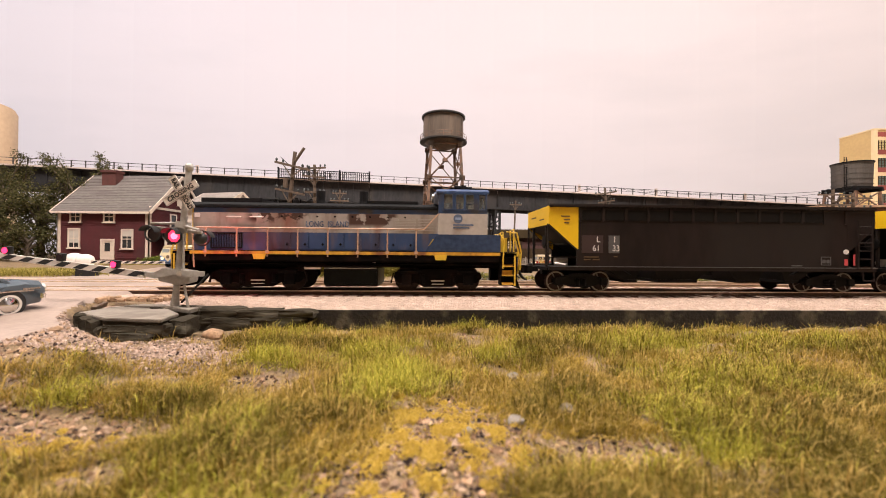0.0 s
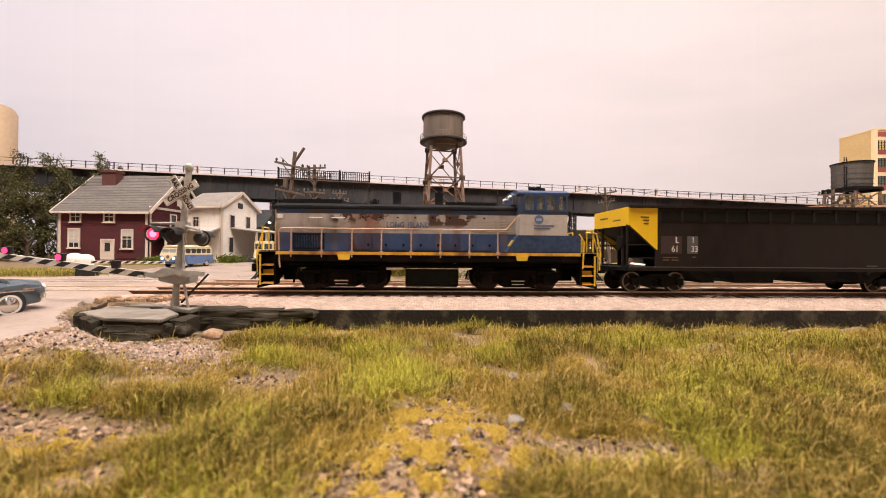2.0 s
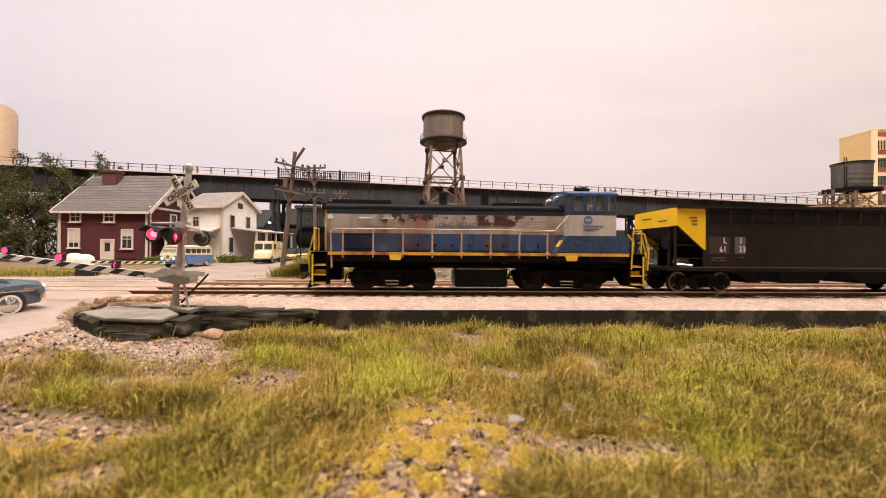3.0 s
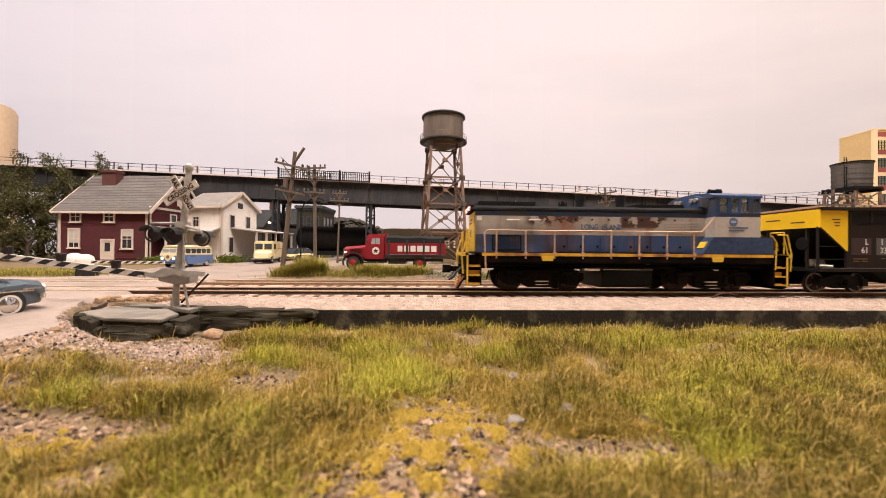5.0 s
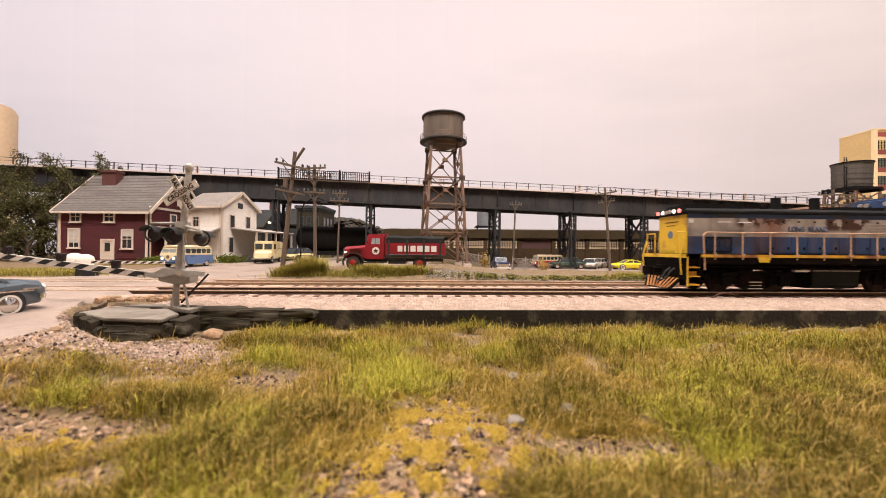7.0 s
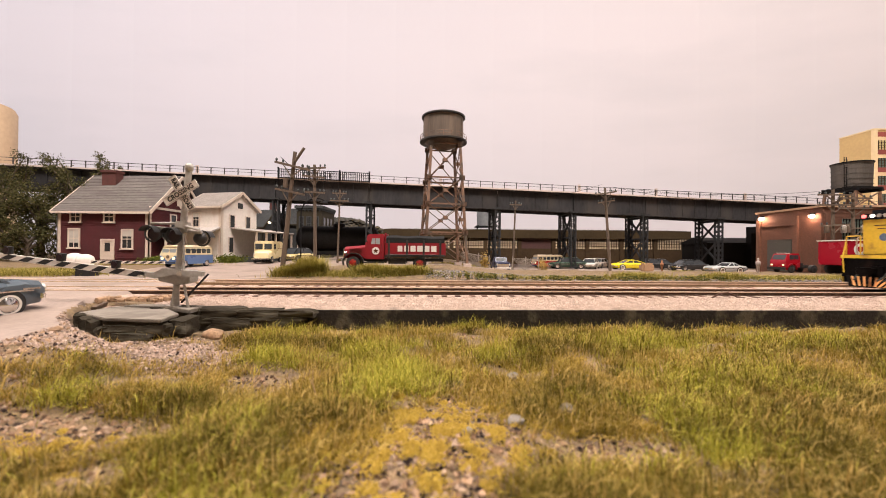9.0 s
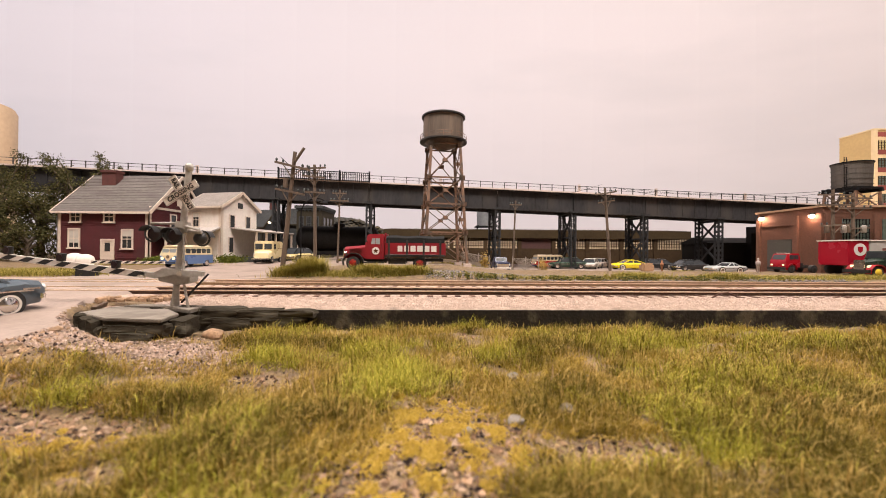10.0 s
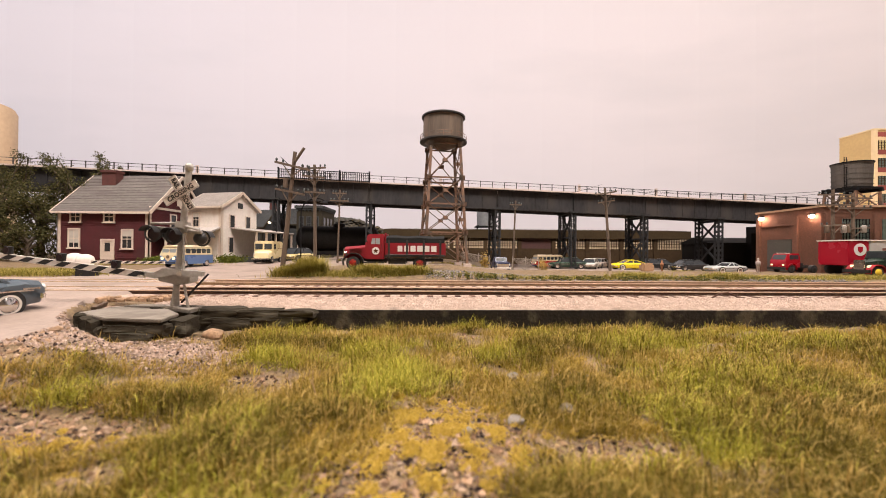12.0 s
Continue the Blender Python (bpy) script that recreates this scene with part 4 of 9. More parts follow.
        part("sill_step", Shape().bar((e - 0.55, side * 1.56, 0.55), (e - 0.55, side * 1.56, 1.0), 0.04).bar((e - 0.1, side * 1.56, 0.55), (e - 0.1, side * 1.56, 1.0), 0.04).bar((e - 0.55, side * 1.56, 0.55), (e - 0.1, side * 1.56, 0.55), 0.05), M_HOPPER, H)
    for end in (-1, 1):
        x0, x1 = sorted((end * e, end * (e - 0.05)))
        yl = M_YELLOWFLAT if end < 0 else M_HOPPER
        part("end_sheet", Shape().box(x0, x1, -1.46, 1.46, 2.72, top), yl, H)
        part("end_print", Shape().box(*sorted((end * e, end * (e + 0.012))), 0.2, 0.9, 3.1, 3.16).box(*sorted((end * e, end * (e + 0.012))), -0.9, -0.3, 2.95, 3.0), M_LETTERDARK, H)
        part("slope_sheet", Shape().add([(end * e, -1.46, 2.74), (end * e, 1.46, 2.74), (end * 3.4, 1.46, 0.75), (end * 3.4, -1.46, 0.75), (end * (e - 0.06), -1.46, 2.74), (end * (e - 0.06), 1.46, 2.74), (end * 3.34, 1.46, 0.78), (end * 3.34, -1.46, 0.78)],
                                        [(0, 1, 2, 3), (7, 6, 5, 4), (0, 4, 5, 1), (3, 2, 6, 7), (0, 3, 7, 4), (1, 5, 6, 2)]), M_HOPPERDARK, H)
        part("end_deck", Shape().box(*sorted((end * 4.4, end * (e + 0.05))), -1.45, 1.45, 0.90, 1.02), M_HOPPERDARK, H)
        post = Shape()
        for y in (-0.9, 0.9):
            post.bar((end * (e - 0.1), y, 1.0), (end * (e - 0.1), y, 2.75), 0.09)
        post.bar((end * (cut + 0.05), -1.45, 1.95), (end * (e - 0.05), -1.45, 1.95), 0.04).bar((end * (cut + 0.05), -1.45, 1.42), (end * (e - 0.05), -1.45, 1.42), 0.04)
        post.bar((end * (cut + 0.05), 1.45, 1.95), (end * (e - 0.05), 1.45, 1.95), 0.04)
        part("end_frame", post, M_HOPPER, H)
        part("coupler", Shape().box(*sorted((end * e, end * (e + 0.35))), -0.12, 0.12, 0.78, 0.98).box(*sorted((end * (e + 0.25), end * (e + 0.55))), -0.2, 0.2, 0.72, 1.04, 0.06), M_HOPPERDARK, H)
    part("brake_cylinder", Shape().rod((-6.2, -0.6, 1.25), (-5.7, -0.6, 1.25), 0.17, 12).rod((-6.3, -0.9, 1.15), (-5.95, -1.3, 1.10), 0.08, 8), M_PLATESTEEL, H, "pale weathered brake cylinder")
    part("brake_wheel", Shape().lathe([(0.24, -6.74), (0.28, -6.72), (0.24, -6.70), (0.22, -6.72)], 16, (0, -0.75, 2.05), "x").rod((-6.72, -0.75, 1.8), (-6.72, -0.75, 2.3), 0.025, 6), M_HOPPERDARK, H)
    for xa, xb, la, lb in ((-4.3, -3.0, 0.7, 0.15), (-2.35, -0.1, 0.15, 0.55), (0.72, 2.2, 0.4, 0.2), (3.0, 4.3, 0.15, 0.7)):
        part("discharge_bay", Shape().slab([(xa, 0.92), (xa + la, 0.46), (xb - lb, 0.46), (xb, 0.92)], -1.30, 1.30), M_HOPPERDARK, H)
        part("discharge_gate", Shape().box(xa + la - 0.05, xb - lb + 0.05, -1.34, 1.34, 0.43, 0.54), M_HOPPERDARK, H)
    part("centre_sill", Shape().box(-6.6, 6.6, -0.2, 0.2, 0.68, 0.95), M_HOPPERDARK, H)
    part("reflector", Shape().box(5.45, 5.58, -1.54, -1.52, 1.16, 1.42), surface("red_reflector", (0.6, 0.08, 0.09), 0.4, 0, 0.1, 1, 0), H)
    part("reflector_lamp", Shape().rod((5.5, -1.52, 1.72), (5.5, -1.56, 1.72), 0.10, 12), M_LETTERWHITE, H)
    part("reflector", Shape().box(5.84, 5.90, -1.54, -1.52, 1.16, 1.62), bpy.data.materials["red_reflector"], H)
    for x in (-5.3, 5.3):
        car_truck(H, x)
    return H


car_a = hopper()
car_b = copy_thing(car_a, place(26, 16.6, 0, 2.4))
for axle in car_b.children:
    if axle.name.startswith("wheelset"):
        x = axle.location.x / U
        AXLES.append((axle, x, 0.42))
CONSIST = [(loco, 0.0), (car_a, 14.62), (car_b, 28.95)]

# ---- railway viaduct ----
M_VIADUCT = surface("dark_grey_girder_steel", (0.030, 0.029, 0.031), 0.7, 0.1, 0.35, 0.5, 0.15, spec=0.2, stain=(0.052, 0.046, 0.043), stain_amount=0.35, stain_scale=0.25, stretch=(1, 1, 0.4))
M_PIER = surface("sooty_pier_steel", (0.013, 0.014, 0.016), 0.7, 0.1, 0.3, 0.6, 0.1)
M_CONCRETE = surface("pale_concrete_edge", (0.55, 0.45, 0.40), 0.85, 0, 0.15, 0.8, 0.2)
M_THINRAIL = surface("weathered_railing", (0.05, 0.042, 0.040), 0.6, 0.2, 0.2, 1.0, 0.0)


def laced_leg(x, y, z0, z1, w=0.62):
    """A column of four corner bars laced with zigzag straps."""
    s = Shape()
    for a in (-1, 1):
        for b in (-1, 1):
            s.bar((x + a * w / 2, y + b * w / 2, z0), (x + a * w / 2, y + b * w / 2, z1), 0.16)
    n = max(int((z1 - z0) / 0.62), 2)
    for i in range(n):
        za, zb = z0 + (z1 - z0) * i / n, z0 + (z1 - z0) * (i + 1) / n
        k = 1 if i % 2 else -1
        for b in (-1, 1):
            s.bar((x - k * w / 2, y + b * w / 2, za), (x + k * w / 2, y + b * w / 2, zb), 0.09)
            s.bar((x + b * w / 2, y - k * w / 2, za), (x + b * w / 2, y + k * w / 2, zb), 0.09)
    s.box(x - w * 0.75, x + w * 0.75, y - w * 0.75, y + w * 0.75, z0 - 0.15, z0 + 0.12)
    return s


def viaduct():
    V = thing("railway_viaduct", place(0, 48.7, 9.93, 4.6), "long dark grey steel girder viaduct on laced piers", "viaduct")
    k = -0.0274
    cuts = [-78, -60, -46, -33, -21.2, -9.6, 7.2, 17.5, 27.6, 38.5, 50, 64, 78]
    for xa, xb in zip(cuts, cuts[1:]):
        for y in (0.0, 3.6):
            v = [(x, y + d, z + k * x) for d in (0, 0.25) for x, z in ((xa + 0.05, -2.58), (xb - 0.05, -2.58), (xb - 0.05, 0), (xa + 0.05, 0))]
            g = part("plate_girder", Shape().add(v, [(0, 1, 2, 3), (7, 6, 5, 4), (0, 4, 5, 1), (3, 2, 6, 7), (0, 3, 7, 4), (1, 5, 6, 2)]), M_VIADUCT, V)
            if y == 0.0:
                n = max(int((xb - xa) / 1.7), 3)
                for i in range(n + 1):
                    x = xa + 0.12 + (xb - xa - 0.24) * i / n
                    part("stiffener", Shape().box(x - 0.05, x + 0.05, -0.10, 0.0, -2.5 + k * x, -0.06 + k * x), M_VIADUCT, g)
                for z, h in ((-2.58, 0.10), (-0.12, 0.12)):
                    part("flange", Shape().add([(x, yy, zz + k * x) for zz in (z, z + h) for x, yy in ((xa, -0.22), (xb, -0.22), (xb, 0.0), (xa, 0.0))], [(0, 1, 2, 3), (7, 6, 5, 4), (0, 4, 5, 1), (1, 5, 6, 2), (2, 6, 7, 3), (3, 7, 4, 0)]), M_VIADUCT, g)
    deck = part("deck", Shape().add([(x, y, z + k * x) for z in (0.0, 0.17) for x, y in ((-78, -0.55), (78, -0.55), (78, 4.4), (-78, 4.4))], [(3, 2, 1, 0), (4, 5, 6, 7), (0, 1, 5, 4), (1, 2, 6, 5), (2, 3, 7, 6), (3, 0, 4, 7)]), M_CONCRETE, V, "pale concrete deck edge")
    for y in (-0.45, 4.3):
        rail_ = part("railing", Shape().bar((-78, y, 0.95 + k * -78), (78, y, 0.95 + k * 78), 0.06).bar((-78, y, 0.58 + k * -78), (78, y, 0.58 + k * 78), 0.04), M_THINRAIL, deck)
        post = mesh_of("railing_post", Shape().box(-0.045, 0.045, -0.045, 0.045, -0.11, 0.70).box(-0.06, 0.06, -0.06, 0.06, 0.62, 0.72), M_THINRAIL)
        for i in range(-48, 49):
            x = i * 1.6
            share("railing_post", post, deck, place(x, y, 0.28 + k * x))
    pal = mesh_of("pale_marker_post", Shape().box(-0.16, 0.16, -0.08, 0.08, -0.11, 0.92), M_CONCRETE)
    for x in (-30.5, -0.4, 18.2, 29.0, 42.0):
        share("marker_post", pal, deck, place(x, -0.3, 0.28 + k * x))
    picket = Shape()
    for i in range(48):
        x = -20.6 + i * 0.235
        picket.box(x - 0.04, x + 0.04, -0.62, -0.56, 0.05 + k * x, 1.25 + k * x)
    for z in (0.15, 1.2):
        picket.bar((-20.7, -0.6, z + k * -20.7), (-9.5, -0.6, z + k * -9.5), 0.09)
    for x in (-20.7, -17.0, -13.2, -9.5):
        picket.box(x - 0.09, x + 0.09, -0.68, -0.52, 0.0 + k * x, 1.42 + k * x)
    part("picket_screen", picket, M_ROOFBLACK, deck, "black picket railing panel")
    for x in (-21.2, -9.6, 7.2, 17.5, 27.6, 38.5, 50):
        z1 = -2.6 + k * x
        pier = part("pier", laced_leg(x, 0.15, -10.3, z1), M_PIER, V)
        part("far_leg", laced_leg(x, 3.75, -10.3, z1), M_PIER, pier)
        br = Shape()
        zs = [-9.6, -9.6 + (z1 + 9.6) * 0.5, z1 - 0.2]
        for za, zb in zip(zs, zs[1:]):
            br.bar((x, 0.3, za), (x, 3.6, zb), 0.20).bar((x, 3.6, za), (x, 0.3, zb), 0.20).bar((x, 0.3, zb), (x, 3.6, zb), 0.24)
        part("cross_bracing", br, M_PIER, pier)
        part("pier_cap", Shape().box(x - 0.55, x + 0.55, -0.35, 4.2, z1, z1 + 0.02 + 0.25), M_PIER, pier)
    return V


viaduct()

# ---- water tower ----
M_TANKWOOD = surface("brown_water_tank", (0.105, 0.078, 0.058), 0.6, 0.1, 0.25, 0.8, 0.15, stain=(0.17, 0.12, 0.085), stain_amount=0.4, stain_scale=0.5, stretch=(1, 1, 0.15))
M_TANKROOF = surface("black_tank_roof", (0.02, 0.018, 0.017), 0.6, 0, 0.3, 0.8, 0.1)
M_LEG = surface("rusty_tower_leg", (0.17, 0.095, 0.06), 0.6, 0.1, 0.35, 0.8, 0.15, stain=(0.09, 0.07, 0.055), stain_amount=0.4, stain_scale=0.8)


def water_tower(x, y):
    g = land(x, y)
    T = thing("water_tower", place(x, y, g, 10), "brown steel water tower on four braced rusty legs", "water tower")
    h = 15.7 - g
    part("tank", Shape().lathe([(0.3, h - 3.75), (1.2, h - 3.5), (2.0, h - 3.05), (2.02, h - 2.6), (2.02, h - 0.52), (1.9, h - 0.5)], 40), M_TANKWOOD, T, "streaked brown cylindrical tank", smooth=35)
    for i in range(10):
        a = 2 * math.pi * i / 10
        part("tank_seam", Shape().rod((2.03 * math.cos(a), 2.03 * math.sin(a), h - 2.6), (2.03 * math.cos(a), 2.03 * math.sin(a), h - 0.6), 0.03, 5), M_TANKWOOD, T)
    part("roof", Shape().lathe([(2.2, h - 0.62), (2.22, h - 0.48), (1.2, h - 0.3), (0.1, h - 0.2)], 40), M_TANKROOF, T, smooth=35)
    bal = part("balcony", Shape().lathe([(1.98, h - 3.12), (2.4, h - 3.1), (2.4, h - 2.98), (1.98, h - 2.98)], 40), M_TANKROOF, T)
    ring = Shape()
    for i in range(36):
        a, b = 2 * math.pi * i / 36, 2 * math.pi * (i + 1) / 36
        for z in (h - 2.72, h - 2.48):
            ring.rod((2.36 * math.cos(a), 2.36 * math.sin(a), z), (2.36 * math.cos(b), 2.36 * math.sin(b), z), 0.025, 5)
        if i % 2 == 0:
            ring.rod((2.36 * math.cos(a), 2.36 * math.sin(a), h - 3.0), (2.36 * math.cos(a), 2.36 * math.sin(a), h - 2.48), 0.025, 5)
    part("balcony_rail", ring, M_LEG, bal)
    top, bot, zt = 1.42, 2.08, h - 3.3

    def at(i, z):
        r = bot + (top - bot) * z / zt
        sx, sy = ((-1, -1), (1, -1), (1, 1), (-1, 1))[i % 4]
        return Vector((sx * r, sy * r, z))

    for i in range(4):
        leg = part("leg", Shape().bar(at(i, 0.0), at(i, zt), 0.24), M_LEG, T)
        part("footing", Shape().box(at(i, 0).x - 0.35, at(i, 0).x + 0.35, at(i, 0).y - 0.35, at(i, 0).y + 0.35, -0.25, 0.18), M_CONCRETE, T)
    tiers = [0.4, 3.2, 6.0, 8.6, zt - 0.2]
    for i in range(4):
        for za, zb in zip(tiers, tiers[1:]):
            side = part("brace", Shape().bar(at(i, za), at(i + 1, zb), 0.085), M_LEG, T)
            part("brace", Shape().bar(at(i + 1, za), at(i, zb), 0.085), M_LEG, T)
            part("strut", Shape().bar(at(i, zb), at(i + 1, zb), 0.14), M_LEG, T)
            c = (at(i, za) + at(i + 1, zb)) / 2
            part("gusset", Shape().box(c.x - 0.22, c.x + 0.22, c.y - 0.22, c.y + 0.22, c.z - 0.16, c.z + 0.16), M_LEG, side)
            for q in (i, i + 1):
                p = at(q, zb)
                part("gusset", Shape().box(p.x - 0.26, p.x + 0.26, p.y - 0.2, p.y + 0.2, p.z - 0.22, p.z + 0.2), M_LEG, side)


water_tower(-0.05, 38.0)

# ---- buildings ----
M_CLAP = surface("dark_red_clapboard", (0.070, 0.008, 0.011), 0.75, 0, 0.18, 0.8, 0.1, stain=(0.05, 0.007, 0.009), stain_amount=0.3, stain_scale=0.4)
M_CREAM = surface("cream_trim", (0.55, 0.46, 0.39), 0.7, 0, 0.1, 0.8, 0.05)
M_SHINGLE = surface("grey_shingles", (0.12, 0.105, 0.098), 0.85, 0, 0.25, 0.8, 0.35, stain=(0.10, 0.085, 0.08), stain_amount=0.3, stain_scale=0.5, stretch=(0.4, 1, 1))
M_CHIMNEY = surface("red_brown_chimney_brick", (0.075, 0.022, 0.018), 0.85, 0, 0.35, 2.0, 0.4)
M_DARKGLASS = surface("dark_window", (0.03, 0.03, 0.032), 0.12, 0, 0.3, 0.4, 0.0)
M_BLIND = surface("pale_window_blind", (0.45, 0.42, 0.38), 0.6, 0, 0.1, 0.5, 0.0)
M_WHITECLAP = surface("white_clapboard", (0.68, 0.63, 0.585), 0.75, 0, 0.1, 0.6, 0.1, stain=(0.6, 0.53, 0.48), stain_amount=0.2, stain_scale=0.4)
M_LTSHINGLE = surface("light_grey_shingles", (0.33, 0.30, 0.28), 0.85, 0, 0.2, 0.8, 0.3)
M_GREYHOUSE = surface("slate_grey_siding", (0.045, 0.047, 0.048), 0.85, 0, 0.2, 0.6, 0.1, spec=0.2)
M_OLIVE = surface("dark_olive_siding", (0.034, 0.028, 0.018), 0.85, 0, 0.2, 0.6, 0.1, spec=0.2)


def window_unit(parent, x, z, w, h, y, trim, face=-1, blind=0.45, cols=1):
    """A sash window in a wall that faces -y at y."""
    t = 0.13
    win = part("window", framed([(x - w / 2, z), (x + w / 2, z), (x + w / 2, z + h), (x - w / 2, z + h)], [(x - w / 2 + t, z + t), (x + w / 2 - t, z + t), (x + w / 2 - t, z + h - t), (x - w / 2 + t, z + h - t)], y - 0.10, y + 0.02), trim, parent)
    part("pane", Shape().box(x - w / 2 + t, x + w / 2 - t, y - 0.035, y - 0.02, z + t, z + h - t), M_DARKGLASS, win)
    if blind:
        part("blind", Shape().box(x - w / 2 + t, x + w / 2 - t, y - 0.045, y - 0.036, z + t + (h - 2 * t) * (1 - blind), z + h - t), M_BLIND, win)
    part("meeting_rail", Shape().box(x - w / 2 + t, x + w / 2 - t, y - 0.075, y - 0.03, z + h / 2 - 0.04, z + h / 2 + 0.04), trim, win)
    for c in range(1, cols + 1):
        xx = x - w / 2 + t + (w - 2 * t) * c / (cols + 1)
        part("muntin", Shape().box(xx - 0.02, xx + 0.02, y - 0.07, y - 0.03, z + t, z + h - t), trim, win)
    part("sill", Shape().box(x - w / 2 - 0.08, x + w / 2 + 0.08, y - 0.16, y, z - 0.06, z + 0.03), trim, win)
    return win


def clapboards(w, y, z0, z1, pitch=0.235):
    """Lapped boards over a wall of width w that faces -y at y."""
    s = Shape()
    n = int((z1 - z0) / pitch)
    h = (z1 - z0) / n
    for i in range(n):
        z = z0 + i * h
        s.wing([(y - 0.07, z), (y, z), (y, z + h), (y - 0.015, z + h)], -w / 2, w / 2)
    return s


def gabled_house(name, m, w, d, wall, rise, colour, roofing, trim, label, over=0.45):
    """Front wall along x at y=0, ridge along x, gables at both ends."""
    H = thing(name, m, label, "house")
    body = Shape().box(-w / 2, w / 2, 0.0, d, -0.6, wall)
    for s in (-1, 1):
        body.wing([(0.02, wall), (d - 0.02, wall), (d / 2, wall + rise - 0.1)], *sorted((s * w / 2, s * (w / 2 - 0.25))))
    part("wall", body, colour, H)
    part("siding", clapboards(w, 0.0, 0.05, wall), colour, H)
    sid = clapboards(d, 0.0, 0.05, wall)
    n = int(rise / 0.235)
    for i in range(n - 1):
        half = d / 2 * (1 - (i + 1) * 0.235 / rise)
        z = wall + i * 0.235
        sid.wing([(-0.07, z), (0, z), (0, z + 0.235), (-0.015, z + 0.235)], -half, half)
    part("gable_siding", sid, colour, H, at=place(w / 2, d / 2, 0, 90))
    e = 0.16
    for s in (-1, 1):
        drop = over * rise / (d / 2)
        yo = -over if s < 0 else d + over
        ym = d / 2
        v = [(-w / 2 - over, yo, wall - drop), (w / 2 + over, yo, wall - drop), (w / 2 + over, ym, wall + rise), (-w / 2 - over, ym, wall + rise)]
        v += [(x, y, z + e) for x, y, z in v]
        roof = part("roof", Shape().add(v, [(0, 1, 2, 3), (7, 6, 5, 4), (0, 4, 5, 1), (1, 5, 6, 2), (2, 6, 7, 3), (3, 7, 4, 0)]), roofing, H)
        rows = 22
        course = Shape()
        rng = random.Random(int(w * 10) + s)
        for i in range(rows):
            a, b = i / rows, (i + 1) / rows
            x = -w / 2 - over
            while x < w / 2 + over - 0.01:
                xe = min(x + rng.uniform(0.5, 1.6), w / 2 + over)
                lift = e + 0.01 + rng.uniform(0.0, 0.025)
                pa = [yo + (ym - yo) * a, wall - drop + (rise + drop) * a]
                pb = [yo + (ym - yo) * b, wall - drop + (rise + drop) * b]
                course.add([(x, pa[0], pa[1] + lift + 0.06), (xe, pa[0], pa[1] + lift + 0.06), (xe, pb[0], pb[1] + lift), (x, pb[0], pb[1] + lift), (x, pa[0], pa[1] + e), (xe, pa[0], pa[1] + e)], [(0, 1, 2, 3), (4, 5, 1, 0)])
                x = xe + 0.012
        tagged(part("shingles", course, roofing, roof), kind="stuff")
        for q in (-1, 1):
            xx = q * (w / 2 + over)
            part("rake_board", Shape().bar((xx, yo, wall - drop + 0.02), (xx, ym, wall + rise + 0.02), 0.08, 0.34), trim, H)
        part("eave_board", Shape().box(-w / 2 - over, w / 2 + over, yo - 0.05, yo + 0.05, wall - drop - 0.05, wall - drop + e + 0.02), trim, H)
    for q in (-1, 1):
        part("corner_board", Shape().box(*sorted((q * (w / 2 + 0.09), q * (w / 2 - 0.28))), -0.10, -0.0, -0.2, wall - 0.1), trim, H)
        part("corner_board", Shape().box(*sorted((q * (w / 2 + 0.0), q * (w / 2 + 0.09))), -0.10, 0.25, -0.2, wall - 0.1), trim, H)
    return H


house = gabled_house("farmhouse", place(-35.5, 39.0, 0.55, 0), 9.4, 8.8, 5.15, 4.2, M_CLAP, M_SHINGLE, M_CREAM, "dark red clapboard farmhouse with cream trim and grey shingles")
for x, w in ((-2.85, 1.2), (0.65, 1.2)):
    window_unit(house, x, 3.75, w, 1.25, -0.06, M_CREAM, blind=0.0, cols=1)
window_unit(house, -3.0, 1.05, 1.25, 2.1, -0.06, M_CREAM, blind=0.75, cols=1)
window_unit(house, 2.55, 1.0, 1.25, 2.1, -0.06, M_CREAM, blind=0.35, cols=1)
dr = part("door", Shape().box(-0.05, 1.05, -0.10, -0.04, 0.0, 1.85), M_CREAM, house)
part("door_frame", framed([(-0.22, -0.1), (1.22, -0.1), (1.22, 2.05), (-0.22, 2.05)], [(-0.02, 0.02), (1.02, 0.02), (1.02, 1.85), (-0.02, 1.85)], -0.16, -0.02), M_CREAM, dr)
part("door_glass", Shape().box(0.22, 0.78, -0.115, -0.10, 0.75, 1.65), M_DARKGLASS, dr)
ch = part("chimney", Shape().box(-2.9, -1.35, 2.9, 3.9, 7.0, 9.75).box(-3.0, -1.25, 2.8, 4.0, 9.6, 9.85), M_CHIMNEY, house, "red brick chimney")
part("gable_window", Shape().box(4.78, 4.86, 2.9, 3.9, 3.4, 5.0), M_CREAM, house)
part("gable_window", Shape().box(4.80, 4.89, 3.05, 3.75, 3.55, 4.85), M_DARKGLASS, house)
part("gable_window", Shape().box(4.78, 4.86, 4.0, 4.8, 6.0, 7.2), M_CREAM, house)
part("belt_board", Shape().box(4.72, 4.84, 0, 8.8, 5.3, 5.55), M_CREAM, house)
porch = part("porch_roof", Shape().add([(4.7, -0.3, 3.35), (6.6, -0.3, 3.1), (6.6, 7.5, 3.1), (4.7, 7.5, 3.35), (4.7, -0.3, 3.5), (6.6, -0.3, 3.25), (6.6, 7.5, 3.25), (4.7, 7.5, 3.5)], [(3, 2, 1, 0), (4, 5, 6, 7), (0, 1, 5, 4), (1, 2, 6, 5), (2, 3, 7, 6), (3, 0, 4, 7)]), M_SHINGLE, house, "grey side porch roof")
for y in (0.2, 3.6, 7.0):
    part("porch_post", Shape().box(6.3, 6.45, y - 0.1, y + 0.1, -0.5, 3.15), M_CREAM, house)
